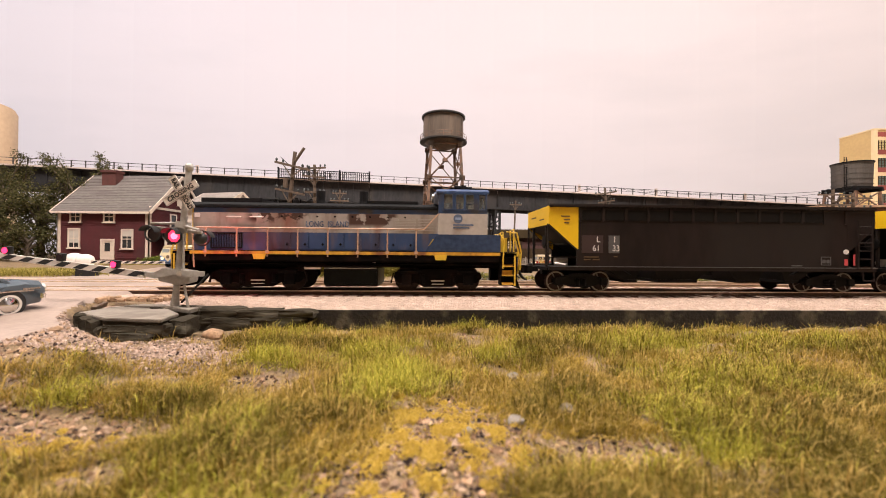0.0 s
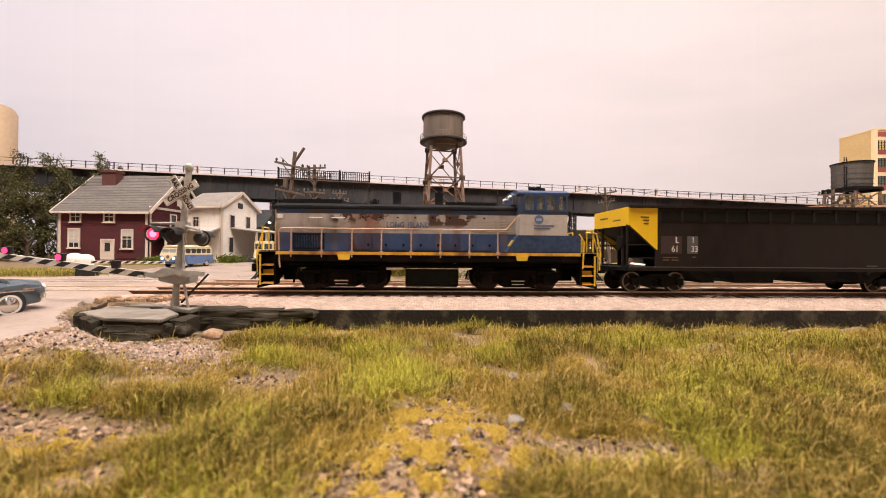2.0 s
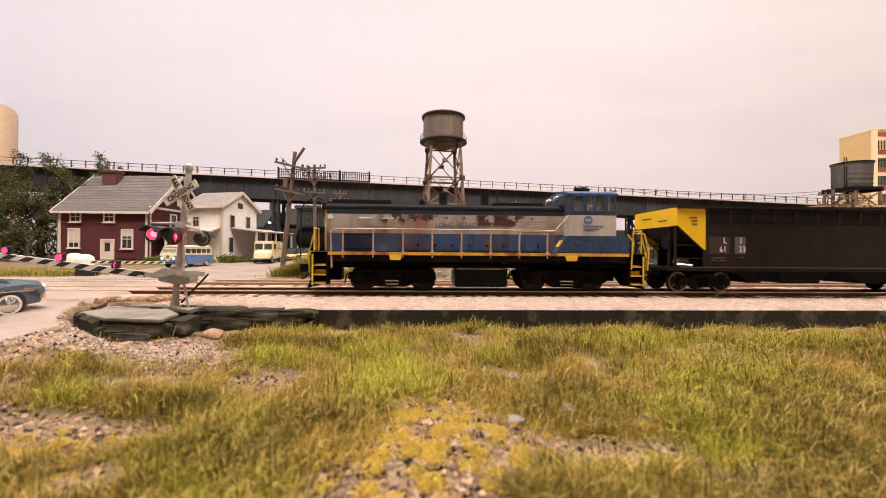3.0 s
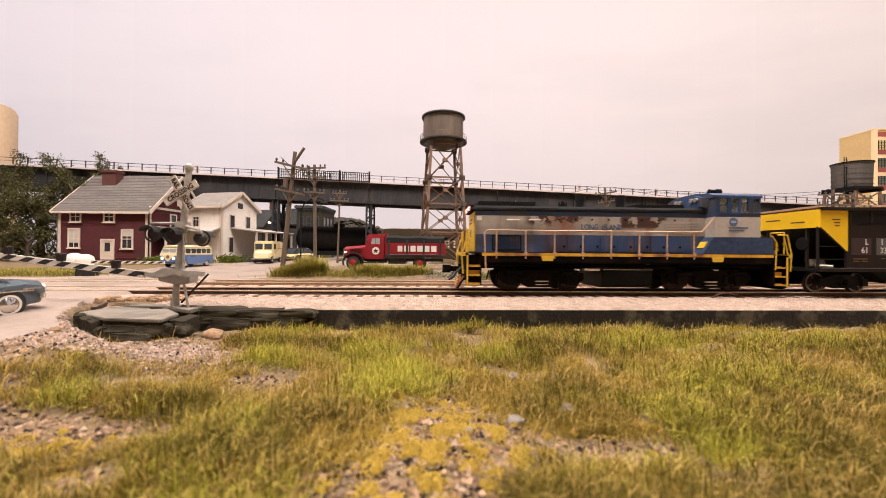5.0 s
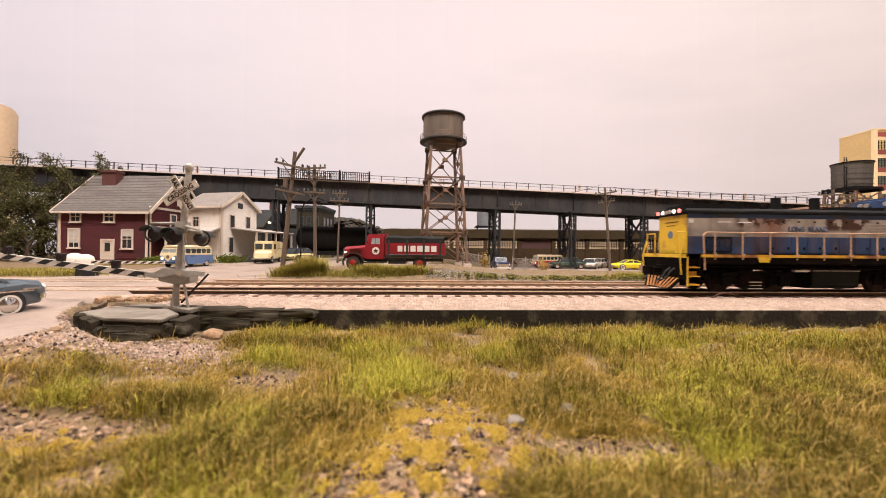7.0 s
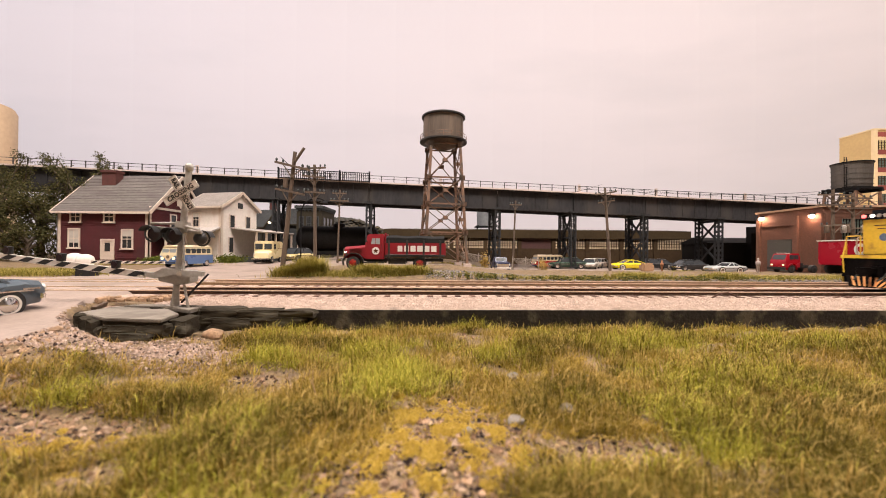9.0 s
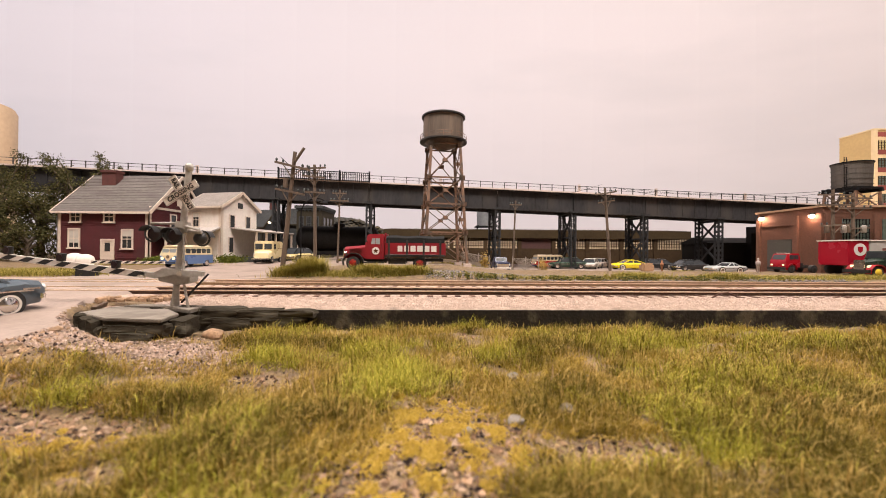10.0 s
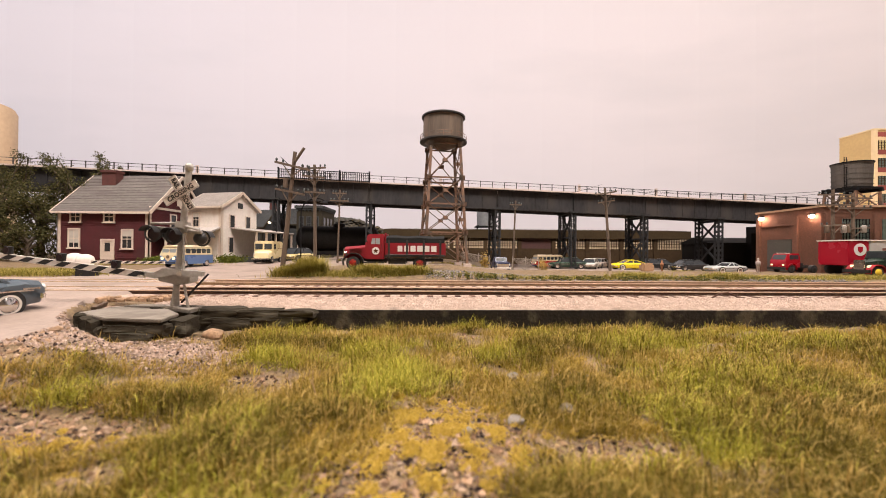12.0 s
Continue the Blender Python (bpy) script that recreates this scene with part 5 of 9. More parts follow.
part("porch_floor", Shape().box(4.7, 6.6, -0.2, 7.4, -0.5, 0.15), M_CLAP, house)

white = gabled_house("white_house", place(-26.1, 40.6, 0.45, -13) @ Matrix.Scale(0.88, 4), 5.2, 6.0, 6.7, 1.9, M_WHITECLAP, M_LTSHINGLE, M_CREAM, "weathered white clapboard house with a columned porch")
part("gable_vent", Shape().box(2.66, 2.72, 2.6, 3.4, 6.6, 7.3), M_GREYHOUSE, white)
for y in (1.2, 3.9):
    f = part("gable_window", Shape().box(2.62, 2.70, y, y + 0.95, 4.0, 5.7), M_CREAM, white)
    part("pane", Shape().box(2.64, 2.73, y + 0.15, y + 0.8, 4.1, 5.6), M_DARKGLASS, f)
f = part("gable_window", Shape().box(2.62, 2.70, 1.1, 1.95, 0.9, 2.9), M_CREAM, white)
part("pane", Shape().box(2.64, 2.73, 1.22, 1.8, 1.0, 2.8), M_DARKGLASS, f)
window_unit(white, -1.0, 4.0, 1.1, 1.9, -0.06, M_CREAM, blind=0.3)
part("porch_roof", Shape().add([(2.6, 1.5, 3.95), (6.4, 1.5, 3.45), (6.4, 9.0, 3.45), (2.6, 9.0, 3.95), (2.6, 1.5, 4.15), (6.5, 1.4, 3.6), (6.5, 9.0, 3.6), (2.6, 9.0, 4.15)], [(3, 2, 1, 0), (4, 5, 6, 7), (0, 1, 5, 4), (1, 2, 6, 5), (2, 3, 7, 6), (3, 0, 4, 7)]), M_LTSHINGLE, white)
for y in (1.8, 3.6, 5.4, 7.2, 8.8):
    part("porch_post", Shape().box(6.05, 6.25, y - 0.1, y + 0.1, -0.2, 3.5), M_CREAM, white)
part("porch_floor", Shape().box(2.6, 6.4, 1.5, 9.0, -0.3, 0.35), M_GREYHOUSE, white)
part("front_roof", Shape().add([(-2.6, -1.6, 3.3), (2.6, -1.6, 3.3), (2.6, 0, 3.9), (-2.6, 0, 3.9), (-2.6, -1.6, 3.45), (2.6, -1.6, 3.45), (2.6, 0, 4.05), (-2.6, 0, 4.05)], [(3, 2, 1, 0), (4, 5, 6, 7), (0, 1, 5, 4), (1, 2, 6, 5), (2, 3, 7, 6), (3, 0, 4, 7)]), M_LTSHINGLE, white)

grey = gabled_house("grey_house", place(-30.5, 58.0, 0.3, -5), 5.0, 6.0, 5.0, 2.6, M_GREYHOUSE, M_GREYHOUSE, M_OLIVE, "small slate grey clapboard house with a brick chimney")
part("chimney", Shape().box(1.6, 2.4, 3.5, 4.3, 6.0, 9.3), M_CHIMNEY, grey)
part("gable_window", Shape().box(2.5, 2.62, 2.5, 3.3, 2.6, 4.2), M_CREAM, grey)
grey2 = gabled_house("grey_house", place(-26.2, 66.0, 0.3, -5), 5.5, 7.0, 6.0, 2.8, M_GREYHOUSE, M_GREYHOUSE, M_OLIVE, "slate grey row house behind the street lamp")
shop = thing("corner_shop", place(-21.6, 60.0, 0.3, 0), "dark olive two-storey shop with a bracketed cornice", "shop")
part("wall", Shape().box(-2.0, 2.0, 0, 7.0, -0.3, 8.0), M_OLIVE, shop)
part("cornice", Shape().box(-2.25, 2.25, -0.3, 7.2, 8.0, 8.45).box(-2.12, 2.12, -0.15, 7.1, 7.7, 8.0), M_GREYHOUSE, shop)
for i in range(7):
    part("bracket", Shape().box(-1.9 + i * 0.6, -1.75 + i * 0.6, -0.22, 0.0, 7.5, 8.0), M_GREYHOUSE, shop)
for x in (-1.2, 0.0, 1.2):
    window_unit(shop, x, 4.4, 0.8, 2.3, 0.0, M_GREYHOUSE, blind=0.0)
part("shop_front", Shape().box(-1.8, 1.8, -0.06, 0.0, 0.0, 3.2), M_CREAM, shop)
part("shop_window", Shape().box(-1.6, -0.3, -0.09, -0.06, 0.5, 2.6), M_DARKGLASS, shop)
part("shop_window", Shape().box(0.3, 1.6, -0.09, -0.06, 0.5, 2.6), M_DARKGLASS, shop)
for i, y in enumerate((1.0, 2.8, 4.6)):
    part("side_window", Shape().box(1.98, 2.05, y, y + 0.9, 4.3, 6.6), M_DARKGLASS, shop)

# far freight car and hill
M_BLACKCAR = surface("sooty_black_car", (0.008, 0.007, 0.0065), 0.7, 0.0, 0.4, 0.8, 0.1, spec=0.15)
fc = thing("tank_car", place(-14.5, 52.0, land(-14.5, 52.0), 12), "sooty black tank car standing behind the street", "freight car")
part("tank", Shape().lathe([(0.5, -5.6), (1.5, -5.2), (1.75, -4.8), (1.75, 4.8), (1.5, 5.2), (0.5, 5.6)], 24, (0, 0, 2.9), "x"), M_BLACKCAR, fc, smooth=40)
part("dome", Shape().lathe([(0.8, 4.4), (0.8, 5.0), (0.3, 5.2)], 16), M_BLACKCAR, fc)
part("frame", Shape().box(-5.8, 5.8, -1.3, 1.3, 0.7, 1.25), M_BLACKCAR, fc)
for x in (-4.6, -3.2, 3.2, 4.6):
    part("wheel", Shape().rod((x, -0.9, 0.45), (x, 0.9, 0.45), 0.45, 16), M_BLACKCAR, fc)
M_HILL = surface("painted_hill", (0.055, 0.052, 0.045), 1.0, 0, 0.2, 0.05, 0.0, stain=(0.085, 0.068, 0.04), stain_amount=0.4, stain_scale=0.1)
hs = Shape()
prof = [(-38, -2), (-33, 4.0), (-29, 6.6), (-25, 8.2), (-22, 8.7), (-18.5, 8.3), (-15, 6.9), (-8, 4.2), (2, -2)]
hs.slab(prof[::-1], 80, 82)
rng_hill = random.Random(9)
for i in range(260):
    x = rng_hill.uniform(-34, -4)
    top = float(np.interp(x, [q[0] for q in prof], [q[1] for q in prof]))
    z = top - abs(rng_hill.gauss(0, 1.0)) * 1.4
    r = rng_hill.uniform(0.25, 0.7)
    hs.lathe([(0.1 * r, z - r * 0.7), (r, z - r * 0.3), (r * 0.8, z + r * 0.3), (0.1 * r, z + r * 0.6)], 7, (x, 79.8, 0))
tagged(part("hill", hs, M_HILL), "low grey-green hill on the backdrop", "hill", kind="structure")

# ---- works hall behind the viaduct ----
M_HALL = surface("dark_brown_hall_steel", (0.045, 0.029, 0.016), 0.8, 0, 0.25, 0.4, 0.1, spec=0.1)
M_HALLROOF = surface("olive_black_fascia", (0.043, 0.030, 0.016), 0.8, 0, 0.2, 0.4, 0.1, spec=0.1)


# amber tint in the glass imitates warm light coming through the hall windows
M_AMBER = clear_glass("warm_light_glass", (0.92, 0.76, 0.50))


def works_hall():
    W = thing("works_hall", place(16.5, 66.0, -0.4, 0), "long low brown works hall with gridded window bands", "factory")
    part("roof", Shape().wing([(-0.6, 4.35), (14, 4.35), (14, 5.6), (6.5, 6.3), (-0.6, 5.75)], -27, 27), M_HALLROOF, W)
    part("lower_wall", Shape().box(-27, 27, 0, 0.3, -0.2, 2.55), M_HALL, W)
    bays = 9
    for b in range(bays):
        xa = -27 + 54 * b / bays
        xb = xa + 54 / bays
        part("column", Shape().box(xa - 0.35, xa + 0.35, -0.25, 0.4, -0.2, 4.4), M_HALL, W)
        if b == 4:
            part("wall_panel", Shape().box(xa, xb, 0.0, 0.3, 2.55, 4.35), surface("maroon_panel", (0.05, 0.018, 0.016), 0.7, 0, 0.2, 0.5, 0), W)
            continue
        bars = Shape()
        for i in range(1, 12):
            x = xa + 0.35 + (xb - xa - 0.7) * i / 12
            bars.box(x - 0.09, x + 0.09, 0.02, 0.12, 2.55, 4.35)
        for i in range(1, 4):
            z = 2.55 + 1.8 * i / 4
            bars.box(xa + 0.35, xb - 0.35, 0.02, 0.12, z - 0.085, z + 0.085)
        w = part("window", bars, M_HALL, W)
        part("pane", Shape().box(xa + 0.35, xb - 0.35, 0.06, 0.08, 2.55, 4.35), M_AMBER, w)
    part("column", Shape().box(26.7, 27.3, -0.25, 0.4, -0.2, 4.4), M_HALL, W)
    part("roof_post", Shape().box(-27, -26.4, 13.4, 14, -0.2, 4.4), M_HALL, W)
    part("roof_post", Shape().box(26.4, 27, 13.4, 14, -0.2, 4.4), M_HALL, W)


works_hall()
shed = thing("engine_shed", place(42.5, 58.0, -0.48, 0), "sooty black engine shed in the shadow of the viaduct", "shed")
part("wall", Shape().box(-1.5, 8.0, 0, 6, -0.2, 3.6), M_BLACKCAR, shed)
part("roof", Shape().wing([(-0.3, 3.5), (6.3, 3.5), (6.3, 3.7), (3, 4.6), (-0.3, 3.7)], -1.7, 8.2), M_BLACKCAR, shed)
part("coal_stage", Shape().box(4.6, 8.0, -1.0, 0, -0.2, 5.2).box(5.4, 8.0, -1.0, 1.0, 5.2, 6.2), M_BLACKCAR, shed)

# ---- brick works with a roof tank, and the tall yellow block ----
M_BRICK = surface("orange_brown_brick", (0.135, 0.058, 0.035), 0.85, 0, 0.2, 1.0, 0.2, stain=(0.12, 0.052, 0.032), stain_amount=0.3, stain_scale=0.4)
M_YBRICK = surface("yellow_brick", (0.52, 0.36, 0.16), 0.8, 0, 0.08, 0.4, 0.05)
M_YTRIM = surface("pale_yellow_trim", (0.72, 0.56, 0.33), 0.8, 0, 0.06, 0.4, 0.0)
M_REDBAND = surface("red_brick_band", (0.25, 0.055, 0.045), 0.8, 0, 0.15, 0.6, 0.05)
M_GRIDGLASS = surface("grey_green_factory_glass", (0.10, 0.13, 0.11), 0.25, 0, 0.3, 0.4, 0.0)
M_BULB = glow("warm_floodlight", (1.0, 0.62, 0.42), 170.0)


def brick_works():
    B = thing("brick_works", place(35.2, 34.5, -0.12, 0), "orange-brown brick works with floodlights and a loading door", "factory")
    part("wall", Shape().box(0, 16, 0, 7.2, -0.3, 6.1), M_BRICK, B)
    part("coping", Shape().box(-0.18, 16.2, -0.18, 7.4, 6.1, 6.28), surface("tan_coping", (0.34, 0.22, 0.14), 0.8, 0, 0.15, 0.6, 0.1), B)
    rows = Shape()
    for i in range(46):
        z = 0.05 + i * 0.13
        rows.box(-0.012, 0.0, 0, 7.2, z, z + 0.1)
        rows.box(0, 16, -0.012, 0.0, z, z + 0.1)
    tagged(part("brickwork", rows, M_BRICK, B), kind="stuff")
    for y in (0.0, 2.4, 6.75):
        part("pilaster", Shape().box(-0.22, 0.0, y, y + 0.45, -0.3, 5.5), M_BRICK, B)
    for x in (0.0, 4.5, 9.0):
        part("pilaster", Shape().box(x, x + 0.45, -0.22, 0.0, -0.3, 5.5), M_BRICK, B)
    part("string_course", Shape().box(-0.14, 0.0, 2.9, 6.8, 4.6, 4.8), M_BRICK, B)
    door_ = part("loading_door", Shape().box(-0.06, 0.0, 3.1, 5.9, -0.1, 3.2), surface("grey_roller_door", (0.075, 0.07, 0.06), 0.6, 0, 0.1, 0.6, 0.1), B, "grey roller loading door")
    for i in range(12):
        part("slat", Shape().box(-0.09, -0.06, 3.1, 5.9, 0.05 + i * 0.26, 0.25 + i * 0.26), bpy.data.materials["grey_roller_door"], door_)
    part("lintel", Shape().box(-0.12, 0.0, 2.95, 6.05, 3.2, 3.5), M_BRICK, B)
    win = part("window", Shape().box(1.7, 4.2, -0.06, 0.0, 2.9, 5.0), M_GRIDGLASS, B)
    bars = Shape()
    for i in range(9):
        bars.box(1.7 + i * 0.3, 1.76 + i * 0.3, -0.1, -0.06, 2.9, 5.0)
    for i in range(6):
        bars.box(1.7, 4.2, -0.1, -0.06, 2.9 + i * 0.4, 2.95 + i * 0.4)
    part("glazing_bars", bars, M_ROOFBLACK, win)
    win2 = part("window", Shape().box(5.4, 8.4, -0.06, 0.0, 2.9, 5.0), M_GRIDGLASS, B)
    for y, z in ((6.35, 5.55), (0.75, 5.35)):
        arm = part("flood_arm", Shape().rod((0, y, z + 0.2), (-0.35, y, z + 0.25), 0.04, 6).lathe([(0.26, z + 0.05), (0.12, z + 0.2), (0.05, z + 0.28)], 12, (-0.38, y, 0)), M_ROOFBLACK, B)
        part("flood_bulb", Shape().lathe([(0.08, z - 0.2), (0.22, z - 0.08), (0.22, z + 0.06), (0.08, z + 0.1)], 12, (-0.38, y, 0)), M_BULB, arm, "glowing warm floodlight bulb")


brick_works()


def roof_tank():
    T = thing("roof_water_tank", place(41.6, 38.0, 6.02, 8), "dark grey wooden-stave roof tank on a timber stand", "water tank")
    part("tank", Shape().lathe([(1.42, 2.3), (1.45, 2.5), (1.5, 4.75), (1.4, 4.8)], 36), surface("dark_grey_stave", (0.075, 0.066, 0.058), 0.75, 0, 0.25, 1.2, 0.2, stretch=(3, 3, 0.2)), T, smooth=30)
    for z in (2.6, 3.1, 3.6, 4.1, 4.5):
        part("hoop", Shape().lathe([(1.49, z), (1.515, z + 0.01), (1.515, z + 0.05), (1.49, z + 0.06)], 36), bpy.data.materials["dark_grey_stave"], T)
    part("roof", Shape().lathe([(1.6, 4.74), (1.6, 4.84), (0.2, 5.1)], 36), M_ROOFBLACK, T)
    for i in range(-3, 4):
        part("joist", Shape().box(-1.7, 1.7, i * 0.45 - 0.08, i * 0.45 + 0.08, 2.1, 2.3), M_ROOFBLACK, T)
    for x in (-1.4, 1.4):
        part("beam", Shape().box(x - 0.12, x + 0.12, -1.6, 1.6, 1.85, 2.1), M_ROOFBLACK, T)
        for y in (-1.3, 1.3):
            part("post", Shape().bar((x * 1.12, y * 1.1, 0), (x, y, 1.9), 0.2), M_LEG, T)
    for y in (-1.3, 1.3):
        part("brace", Shape().bar((-1.5, y, 0.2), (1.4, y, 1.8), 0.1), M_LEG, T)
        part("brace", Shape().bar((1.5, y, 0.2), (-1.4, y, 1.8), 0.1), M_LEG, T)
    lad = Shape()
    for x in (-1.75, -1.45):
        lad.bar((x, -0.6, 1.9), (x + 0.12, -0.5, 5.3), 0.05)
    for i in range(9):
        lad.bar((-1.75 + 0.013 * i, -0.6, 2.1 + i * 0.36), (-1.45 + 0.013 * i, -0.6, 2.1 + i * 0.36), 0.04)
    part("ladder", lad, M_ROOFBLACK, T)


roof_tank()


def yellow_block():
    Y = thing("yellow_factory", place(66.9, 58.0, -0.4, 0), "tall yellow brick factory with red bands and gridded windows", "factory")
    part("wall", Shape().box(0, 24, 0, 5.0, 0, 21.4), M_YBRICK, Y)
    part("corner_pier", Shape().box(-0.05, 0.45, -0.18, 0.3, 0, 21.5), M_YTRIM, Y)
    part("parapet", Shape().box(-0.08, 24, -0.1, 0.3, 21.4, 21.6).box(-0.08, 0.3, 0.3, 5.0, 21.4, 21.6), M_YTRIM, Y)
    z = 20.3
    for i in range(6):
        part("red_band", Shape().box(0.45, 24, -0.12, 0.0, z, z + 0.75), M_REDBAND, Y)
        part("pale_band", Shape().box(0.45, 24, -0.10, 0.0, z - 0.55, z), M_YTRIM, Y)
        for x in (0.7, 5.9, 11.1, 16.3):
            # top row: the lit look is pale yellow colour, without any glow
            w = part("window", Shape().box(x, x + 4.6, -0.05, 0.0, z - 2.1, z - 0.55), M_GRIDGLASS if i else surface("lit_factory_glass", (0.55, 0.45, 0.22), 0.3, 0, 0.1, 0.4, 0.0) if x < 1 else bpy.data.materials["lit_factory_glass"], Y)
            bars = Shape()
            for k in range(11):
                bars.box(x + k * 0.46 - 0.035, x + k * 0.46 + 0.035, -0.1, -0.05, z - 2.1, z - 0.55)
            for k in range(1, 4):
                bars.box(x, x + 4.6, -0.1, -0.05, z - 2.1 + k * 0.39 - 0.03, z - 2.1 + k * 0.39 + 0.03)
            part("glazing_bars", bars, M_HALL, w)
        z -= 2.77


yellow_block()

silo = thing("silo", place(-75.2, 58.0, land(-75.2, 58), 0), "tan concrete silo with a sloping shoulder", "silo")
part("drum", Shape().lathe([(5.9, -0.5), (5.9, 23.2), (5.6, 23.9), (5.0, 24.1)], 48), surface("tan_silo", (0.50, 0.36, 0.23), 0.8, 0, 0.1, 0.3, 0.05), silo, smooth=35)
part("annex", Shape().box(-4, 5.0, -7.4, -4.5, -0.5, 15.2), surface("pale_silo_annex", (0.48, 0.40, 0.33), 0.8, 0, 0.1, 0.3, 0.05), silo)
part("ledge", Shape().box(-4, 5.3, -7.6, -4.5, 15.2, 15.6), M_CREAM, silo)

rt = thing("rooftop_tank", place(7.9, 70.0, 5.2, 0), "grey tank on a stand above the hall roof", "water tank")
part("tank", Shape().lathe([(1.6, 1.1), (1.6, 3.7), (0.4, 4.1)], 24), surface("blue_grey_tank", (0.16, 0.17, 0.18), 0.6, 0.2, 0.2, 0.6, 0.1), rt, smooth=35)
for x in (-1.4, 1.4):
    part("leg", Shape().bar((x * 1.3, -1, -0.2), (x, -1, 1.2), 0.25), M_ROOFBLACK, rt)
part("platform", Shape().box(-1.9, 1.9, -1.6, 1.6, 0.85, 1.1), M_ROOFBLACK, rt)

# ---- level crossing ----
M_SILVER = surface("silver_grey_mast", (0.36, 0.34, 0.31), 0.55, 0.1, 0.2, 1.5, 0.15, stain=(0.22, 0.19, 0.16), stain_amount=0.3, stain_scale=1.5)
M_WHITEPAINT = surface("off_white_paint", (0.66, 0.60, 0.54), 0.6, 0, 0.1, 1.5, 0.05, stain=(0.45, 0.38, 0.32), stain_amount=0.2, stain_scale=1.5)
M_BLACKPAINT = surface("black_paint", (0.015, 0.015, 0.015), 0.5, 0, 0.2, 1.5, 0.05)
M_REDLIT = glow("lit_red_signal", (1.0, 0.02, 0.06), 3.4)
M_REDCORE = glow("bright_signal_bulb", (1.0, 0.08, 0.13), 6.0)
M_REDBACK = glow("lit_red_rear_signal", (1.0, 0.03, 0.09), 80.0)
M_REDARM = glow("lit_red_arm_lamp", (1.0, 0.03, 0.12), 2.6)
M_REDOFF = surface("unlit_dark_red_lens", (0.014, 0.004, 0.005), 0.3, 0, 0.1, 1.0, 0.0)
LENSES = []


def lens(parent, x, y, z, r, lit, phase, face=-1, name="lens"):
    """A disc that shows its lit side or, turned round, its dark one."""
    s = Shape().rod((0, face * 0.03, 0), (0, 0, 0), r, 18)
    if lit is M_REDLIT:
        s.rod((0, face * 0.05, 0), (0, face * 0.03, 0), r * 0.55, 14)
    ob = part(name, s, lit, parent, at=place(x, y, z))
    ob.data.materials.append(M_REDOFF)
    ob.data.materials.append(M_REDCORE)
    for p in ob.data.polygons:
        bulb = lit is M_REDLIT and p.center.y * face > 0.033 * (U if ob.dimensions.y < 0.01 else 1)
        p.material_index = 2 if bulb else 0 if p.normal.y * face > 0.5 else 1
    LENSES.append((ob, (x, y, z), phase))
    return ob


def striped_arm(parent, x0, x1, h0, h1, n, pitch_y=0.0):
    arm = part("arm", Shape().slab([(x1, -h1 / 2), (x0, -h0 / 2), (x0, h0 / 2), (x1, h1 / 2)], -0.04, 0.04), M_WHITEPAINT, parent, "white boom arm with black stripes")
    step = (x1 - x0) / n
    for i in range(n):
        xa = x0 + step * (i + 0.25)
        xb = xa + step * 0.5
        ha, hb = h0 + (h1 - h0) * (xa - x0) / (x1 - x0), h0 + (h1 - h0) * (xb - x0) / (x1 - x0)
        k = 0.13
        p = [(xa - k, -ha / 2 + 0.015), (xb - k, -hb / 2 + 0.015), (xb + k, hb / 2 - 0.015), (xa + k, ha / 2 - 0.015)]
        part("stripe", Shape().slab(p, -0.046, -0.04), M_BLACKPAINT, arm)
    return arm


